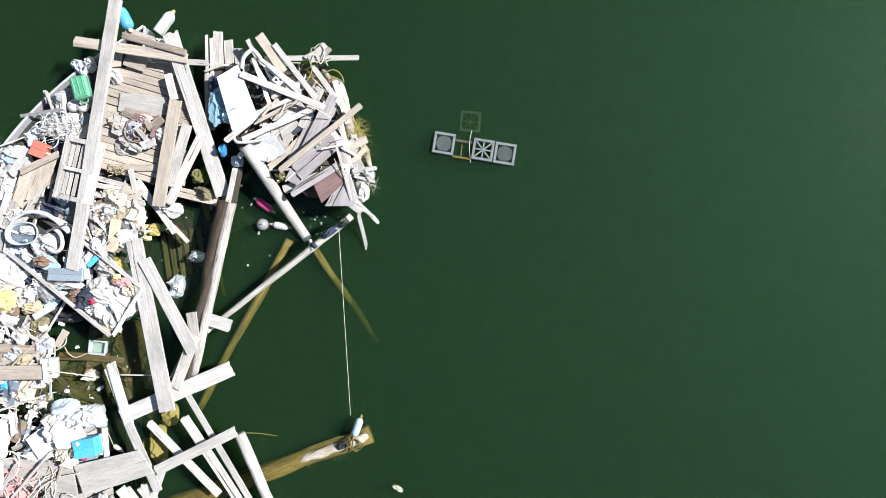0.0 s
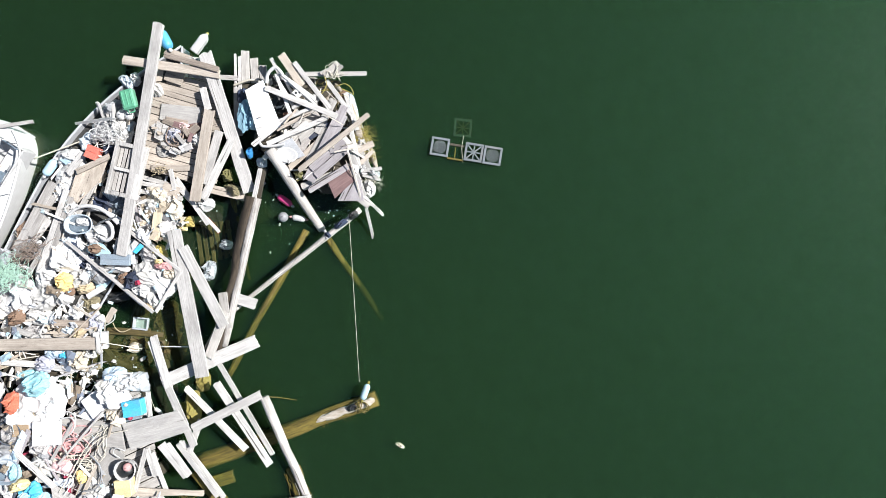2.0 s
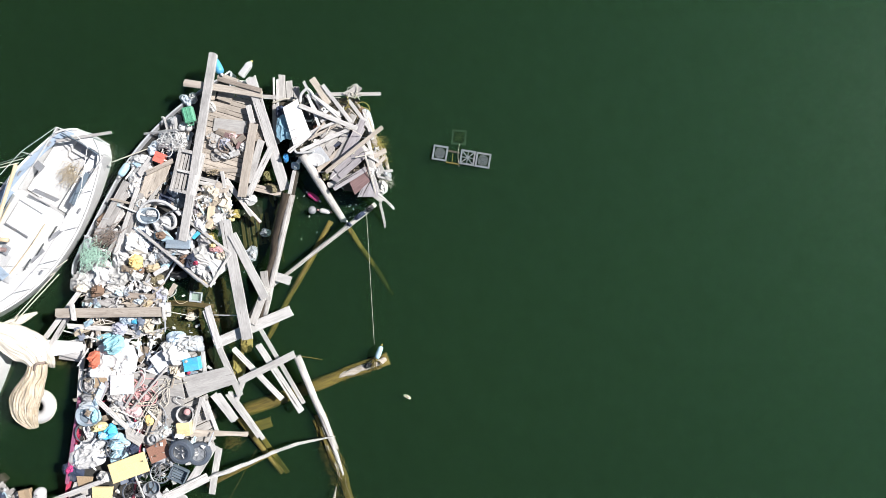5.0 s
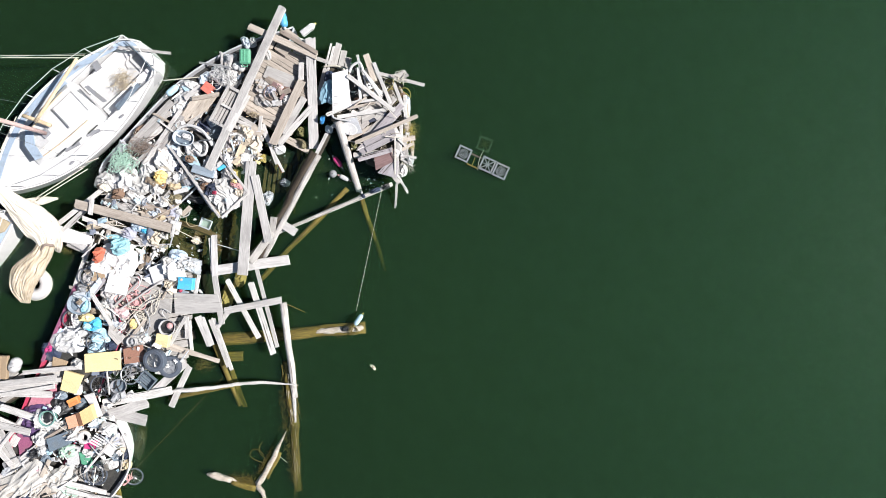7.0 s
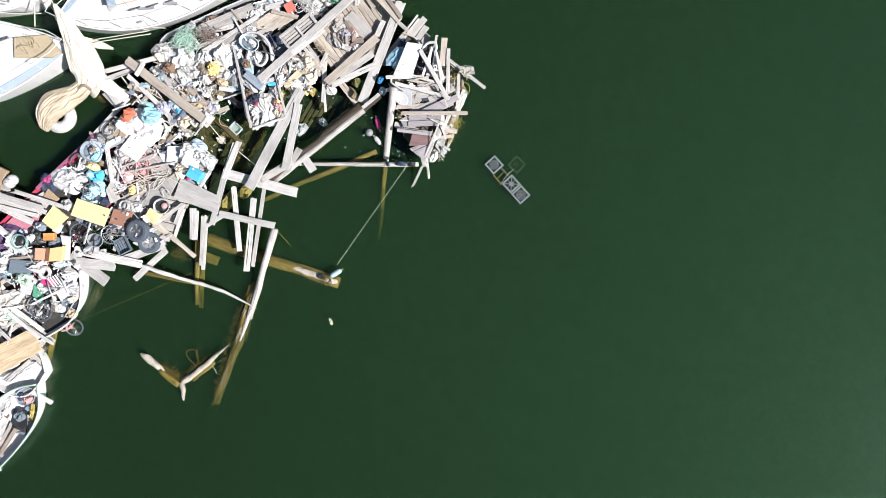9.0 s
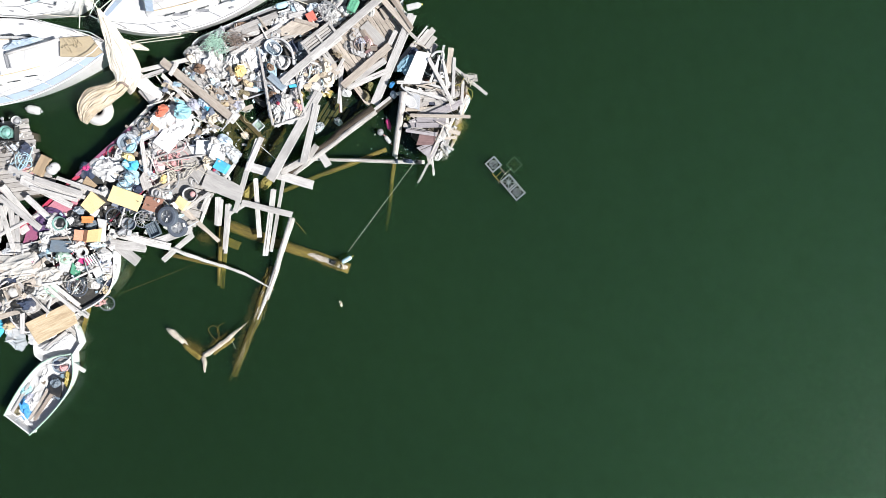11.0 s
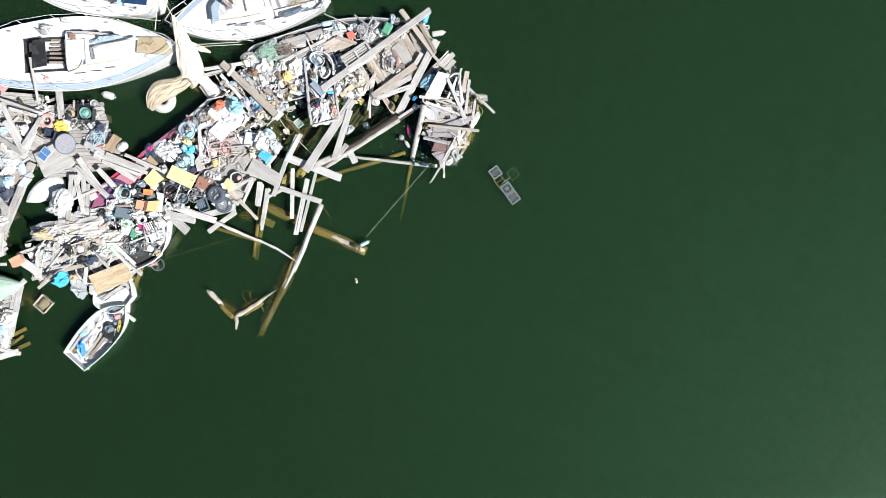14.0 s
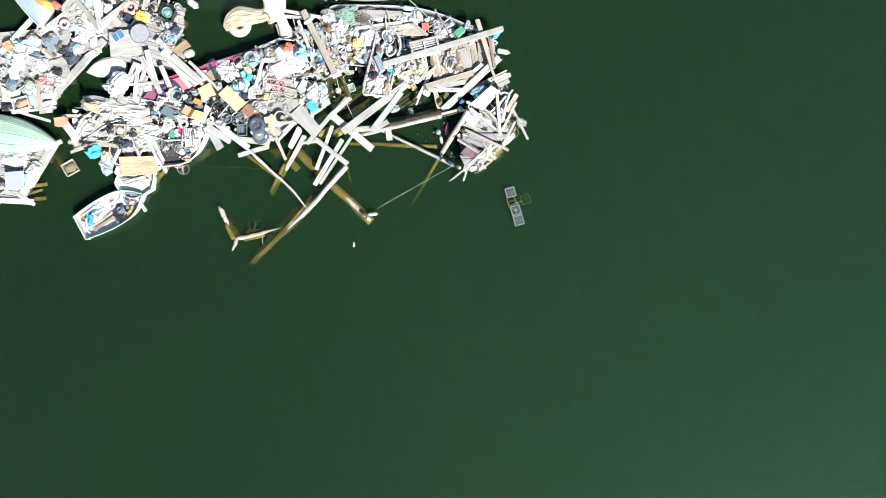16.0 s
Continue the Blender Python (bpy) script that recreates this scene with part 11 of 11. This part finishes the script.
loose_wheel(pose(-12.41, -8.8, 0.7, 0, 0, 39.9), 0.24, 'small bicycle wheel on the grey raft', 'bicycle wheels')
sheet(-12.77, -8.79, 0.62, 0.58, 0.45, -0.1, 'rose', 'faded pink scraps on the grey raft', height=0.08, seed=1356.0)
# weed on the driftwood
weeds(-4.6, -10.02, -3.83, -9.97, 0.04, 150, 0.14, 'root', 'olive weed on the driftwood log', 71, 0.0)
weeds(-3.74, -9.69, -3.44, -8.77, 0.08, 170, 0.13, 'root', 'olive weed on the forked driftwood', 72, 0.0)
weeds(-3.7, -6.85, -3.17, -8.27, 0.04, 120, 0.16, 'root', 'olive roots along the drowned log', 73, 0.0)
weeds(-3.18, -8.28, -2.52, -9.72, 0.02, 140, 0.14, 'root', 'olive roots along the drowned log', 74, 0.0)
rope([(-3.7, -9.3, 0.06), (-3.95, -9.28, 0.06), (-4.16, -9.18, 0.06), (-4.12, -8.98, 0.06), (-3.94, -8.93, 0.06), (-3.72, -9.05, 0.06)], 0.01, 'root', 'curled root of the driftwood')
rope([(-3.65, -9.13, 0.08), (-3.86, -9.01, 0.08), (-3.93, -8.79, 0.06), (-3.87, -8.63, 0.04)], 0.008, 'root', 'curled root of the driftwood')
rope([(-3.38, -8.92, 0.08), (-3.14, -8.99, 0.04), (-2.92, -9.11, 0.0)], 0.008, 'rope', 'thin pale root reaching over the water')

# ---- fine scraps over the heaps ----
rubbish([(-8.49, 3.18), (-7.4, 4.03), (-7.4, 2.8), (-8.1, 1.25), (-9.57, -0.92), (-10.89, -0.92), (-10.34, 0.17), (-9.11, 1.87)], 30, 0.66, 301, 'small pale scraps along the workboat side', small=0.025, big=0.13, sticks=0.25, rise=0.3, name='scraps')
rubbish([(-9.66, -0.76), (-8.97, 0.93), (-8.51, 0.16), (-8.89, -1.07), (-8.36, -2.3), (-9.35, -2.45), (-10.89, -2.3), (-10.81, -1.37)], 15, 0.78, 302, 'small mixed scraps on the workboat heap', small=0.025, big=0.13, sticks=0.25, rise=0.3, name='scraps')
rubbish([(-8.91, 0.16), (-7.6, 0.09), (-6.45, -0.81), (-6.99, -1.69), (-7.99, -0.91)], 26, 0.74, 303, 'small scraps in the skiff', small=0.025, big=0.13, sticks=0.25, rise=0.3, name='scraps')
rubbish([(-8.71, 0.18), (-9.1, -1.08), (-8.55, -2.34), (-7.53, -2.03), (-8.32, -1.08)], 19, 0.36, 304, 'small scraps beside the skiff', small=0.025, big=0.13, sticks=0.25, rise=0.3, name='scraps')
rubbish([(-10.62, -1.76), (-8.76, -1.63), (-8.18, -1.66), (-8.25, -2.82), (-10.13, -3.52), (-11.06, -3.59)], 37, 0.6, 305, 'small scraps on the dark raft', small=0.025, big=0.13, sticks=0.25, rise=0.3, name='scraps')
rubbish([(-10.62, -3.85), (-9.31, -3.49), (-8.75, -4.84), (-10.02, -7.06), (-10.8, -7.65), (-10.75, -5.76)], 33, 0.76, 306, 'small scraps on the boat heap', small=0.025, big=0.13, sticks=0.25, rise=0.3, name='scraps')
rubbish([(-9.37, -4.45), (-7.72, -3.24), (-7.34, -4.08), (-8.51, -5.16), (-7.6, -6.41), (-6.8, -6.57), (-8.41, -7.58), (-9.44, -7.29)], 35, 0.68, 307, 'small scraps on the raft heap', small=0.025, big=0.13, sticks=0.25, rise=0.3, name='scraps')
rubbish([(-10.89, -9.37), (-10.36, -8.57), (-9.03, -7.26), (-7.81, -7.59), (-8.22, -8.83), (-9.54, -8.81), (-10.03, -10.45), (-10.78, -10.47)], 19, 0.76, 308, 'small scraps in the crimson boat', small=0.025, big=0.13, sticks=0.25, rise=0.3, name='scraps')
rubbish([(-11, -11.21), (-10.49, -9.89), (-9.64, -8.73), (-8.22, -9.34), (-7.67, -10.26), (-8.29, -11.25), (-9.55, -12.06)], 59, 0.74, 309, 'small mixed scraps in the wide boat', small=0.025, big=0.13, sticks=0.25, rise=0.3, name='scraps')
rubbish([(-12.15, -13.84), (-11.25, -11.12), (-9.46, -11.85), (-10.31, -14.31), (-10.93, -14.86)], 45, 0.68, 310, 'small pale scraps on the raft', small=0.025, big=0.13, sticks=0.25, rise=0.3, name='scraps')
rubbish([(-17.37, -16.88), (-16.13, -14.04), (-15.69, -11.68), (-14.88, -11.78), (-13.36, -13.96), (-12.89, -15.63), (-14.36, -18.35)], 66, 0.68, 311, 'small pale scraps on the raft', small=0.025, big=0.13, sticks=0.25, rise=0.3, name='scraps')
rubbish([(-16.12, -9.08), (-14.13, -7.39), (-11.94, -8.5), (-12.51, -9.29), (-14.01, -9), (-15.43, -9.89)], 52, 0.58, 312, 'small scraps on the grey raft', small=0.025, big=0.13, sticks=0.25, rise=0.3, name='scraps')

# ---- loose clutter strewn over the heaps ----



def prototypes():
    far_off = pose(0, 0, 0)
    made = [
        bottle(far_off, "clear", 0.3, 0.045, "clear plastic drink bottle on the rubbish", "blue", "strewn bottles"),
        bottle(far_off, "paper", 0.28, 0.06, "white plastic bottle on the rubbish", "red", "strewn bottles"),
        bottle(far_off, "teal", 0.27, 0.05, "green plastic bottle on the rubbish", "paper", "strewn bottles"),
        bottle(far_off, "sky", 0.32, 0.07, "blue plastic bottle on the rubbish", "paper", "strewn bottles"),
        jerrycan(far_off, "paper", 0.8, "white plastic jerrycan on the rubbish", "strewn cans"),
        jerrycan(far_off, "slate", 0.7, "dark grey jerrycan on the rubbish", "strewn cans"),
        bucket(far_off, "paper", 0.15, 0.26, "white plastic bucket on the rubbish", "strewn buckets", "greyp"),
        bucket(far_off, "greyp", 0.17, 0.22, "grey plastic bucket on the rubbish", "strewn buckets", "black"),
        tub(far_off, "paper", 0.5, 0.36, 0.18, "white plastic tub on the rubbish", "strewn tubs", "cloth"),
        tub(far_off, "greyp", 0.45, 0.32, 0.2, "grey plastic tub on the rubbish", "strewn tubs", "card"),
        crate(far_off, "greyp", 0.5, 0.36, 0.22, "grey plastic crate on the rubbish", "strewn crates"),
        carton(far_off, "card", 0.4, 0.3, 0.18, "brown cardboard carton on the rubbish", "strewn cartons"),
        carton(far_off, "paper", 0.42, 0.32, 0.16, "white polystyrene box on the rubbish", "strewn cartons"),
        bag(far_off, 0.24, 0.18, 0.14, "cloth", "white crumpled bag on the rubbish", 101.0, "bag", "strewn bags"),
        bag(far_off, 0.3, 0.2, 0.12, "paper", "white crumpled plastic bag on the rubbish", 102.0, "bag", "strewn bags"),
        bag(far_off, 0.22, 0.17, 0.14, "slate", "slate blue crumpled bag on the rubbish", 103.0, "bag", "strewn bags"),
        bag(far_off, 0.24, 0.2, 0.12, "paper", "white crumpled paper on the rubbish", 104.0, "bag", "strewn bags"),
        bag(far_off, 0.26, 0.18, 0.1, "cream", "cream crumpled cloth on the rubbish", 105.0, "bag", "strewn bags"),
        bag(far_off, 0.22, 0.16, 0.12, "clear", "clear crumpled plastic bag on the rubbish", 106.0, "bag", "strewn bags"),
        bag(far_off, 0.2, 0.15, 0.1, "sky", "pale blue crumpled bag on the rubbish", 107.0, "bag", "strewn bags"),
        bag(far_off, 0.2, 0.15, 0.1, "beige", "beige crumpled cloth on the rubbish", 108.0, "bag", "strewn bags"),
        bag(far_off, 0.26, 0.2, 0.12, "greyp", "grey crumpled cloth on the rubbish", 109.0, "bag", "strewn bags"),
    ]
    for material, width, length in (("white", 0.09, 0.9), ("grey", 0.12, 0.7), ("tan", 0.1, 0.6), ("white", 0.05, 1.2), ("brown", 0.09, 0.5), ("white", 0.16, 0.5)):
        made.append(solo("board_offcut", bar_mesh(length, width, 0.03, material, 0.03, 0.05, length), material, far_off,
                         f"{LOOK[material]} board offcut on the rubbish", "board", "strewn offcuts"))
    return made


SMALL = prototypes()
used = set()


def strew(poly, count, z, seed, tilt=14, rise=0.2):
    """Loose things at random over one heap."""
    r = random.Random(seed)
    for x, y in spots(poly, count, r):
        k = r.randrange(len(SMALL)) if r.random() < 0.6 else len(SMALL) - 1 - r.randrange(6)
        hill = max(0, rise * (0.5 + noise.noise(Vector((x * 0.9, y * 0.9, seed)))))
        m = pose(x, y, z + hill * r.uniform(0.5, 1), r.gauss(0, tilt), r.gauss(0, tilt), r.uniform(0, 360))
        if k not in used:
            used.add(k)
            SMALL[k].matrix_world = m
        else:
            copy_thing(SMALL[k], m)


strew([(-8.56, 3.22), (-7.47, 4.07), (-7.47, 2.82), (-8.17, 1.26), (-9.66, -0.92), (-10.98, -0.92), (-10.44, 0.17), (-9.19, 1.89)], 6, 0.5, 51)
strew([(-9.65, -0.76), (-8.79, 1.26), (-8.09, 1.11), (-7.62, -0.3), (-8.24, -1.39), (-8.4, -2.32), (-9.49, -2.48), (-11.05, -2.32), (-10.97, -1.39)], 10, 0.52, 52)
strew([(-8.62, 0.09), (-7.68, 0.09), (-6.67, -0.81), (-7.06, -1.51), (-8.07, -0.84)], 2, 0.55, 53)
strew([(-7.46, 1.18), (-6.37, 1.18), (-6.29, 0.33), (-6.76, -0.45), (-7.46, 0.17)], 4, 0.52, 54)
strew([(-10.71, -1.77), (-8.84, -1.64), (-8.26, -1.67), (-8.32, -2.83), (-10.22, -3.55), (-11.16, -3.61)], 7, 0.42, 56)
strew([(-10.75, -3.88), (-9.43, -3.52), (-8.86, -4.89), (-10.15, -7.14), (-10.93, -7.74), (-10.89, -5.82)], 8, 0.5, 57)
strew([(-9.46, -4.48), (-7.79, -3.26), (-7.41, -4.11), (-8.6, -5.2), (-7.68, -6.47), (-6.87, -6.63), (-8.5, -7.64), (-9.53, -7.35)], 8, 0.48, 58)
strew([(-11.02, -9.47), (-10.48, -8.65), (-9.13, -7.33), (-7.9, -7.66), (-8.32, -8.92), (-9.65, -8.9), (-10.15, -10.56), (-10.9, -10.58)], 4, 0.52, 59)
strew([(-11.11, -11.31), (-10.6, -9.97), (-9.74, -8.8), (-8.31, -9.41), (-7.75, -10.35), (-8.38, -11.34), (-9.65, -12.17)], 16, 0.45, 60)
strew([(-12.25, -13.93), (-11.34, -11.19), (-9.54, -11.93), (-10.4, -14.4), (-11.02, -14.96)], 10, 0.46, 61)
strew([(-16.19, -9.11), (-14.19, -7.42), (-12, -8.53), (-12.57, -9.32), (-14.07, -9.03), (-15.5, -9.93)], 5, 0.46, 62)
strew([(-17.51, -16.99), (-16.25, -14.13), (-15.81, -11.75), (-15, -11.86), (-13.47, -14.05), (-12.99, -15.73), (-14.47, -18.47)], 13, 0.46, 63)
strew([(-12.91, -19.27), (-10.96, -15.88), (-9.73, -17.93), (-10.76, -20.33)], 14, 0.42, 64)
strew([(-17.19, -10.86), (-15.82, -9.37), (-15.09, -10.51), (-14.44, -12.2), (-15.3, -12.97), (-16.12, -12.39)], 9, 0.46, 65)
for k, ob in enumerate(SMALL):
    if k not in used:
        ob.matrix_world = pose(-10.2, -3.6 - 0.1 * k, 0.6)
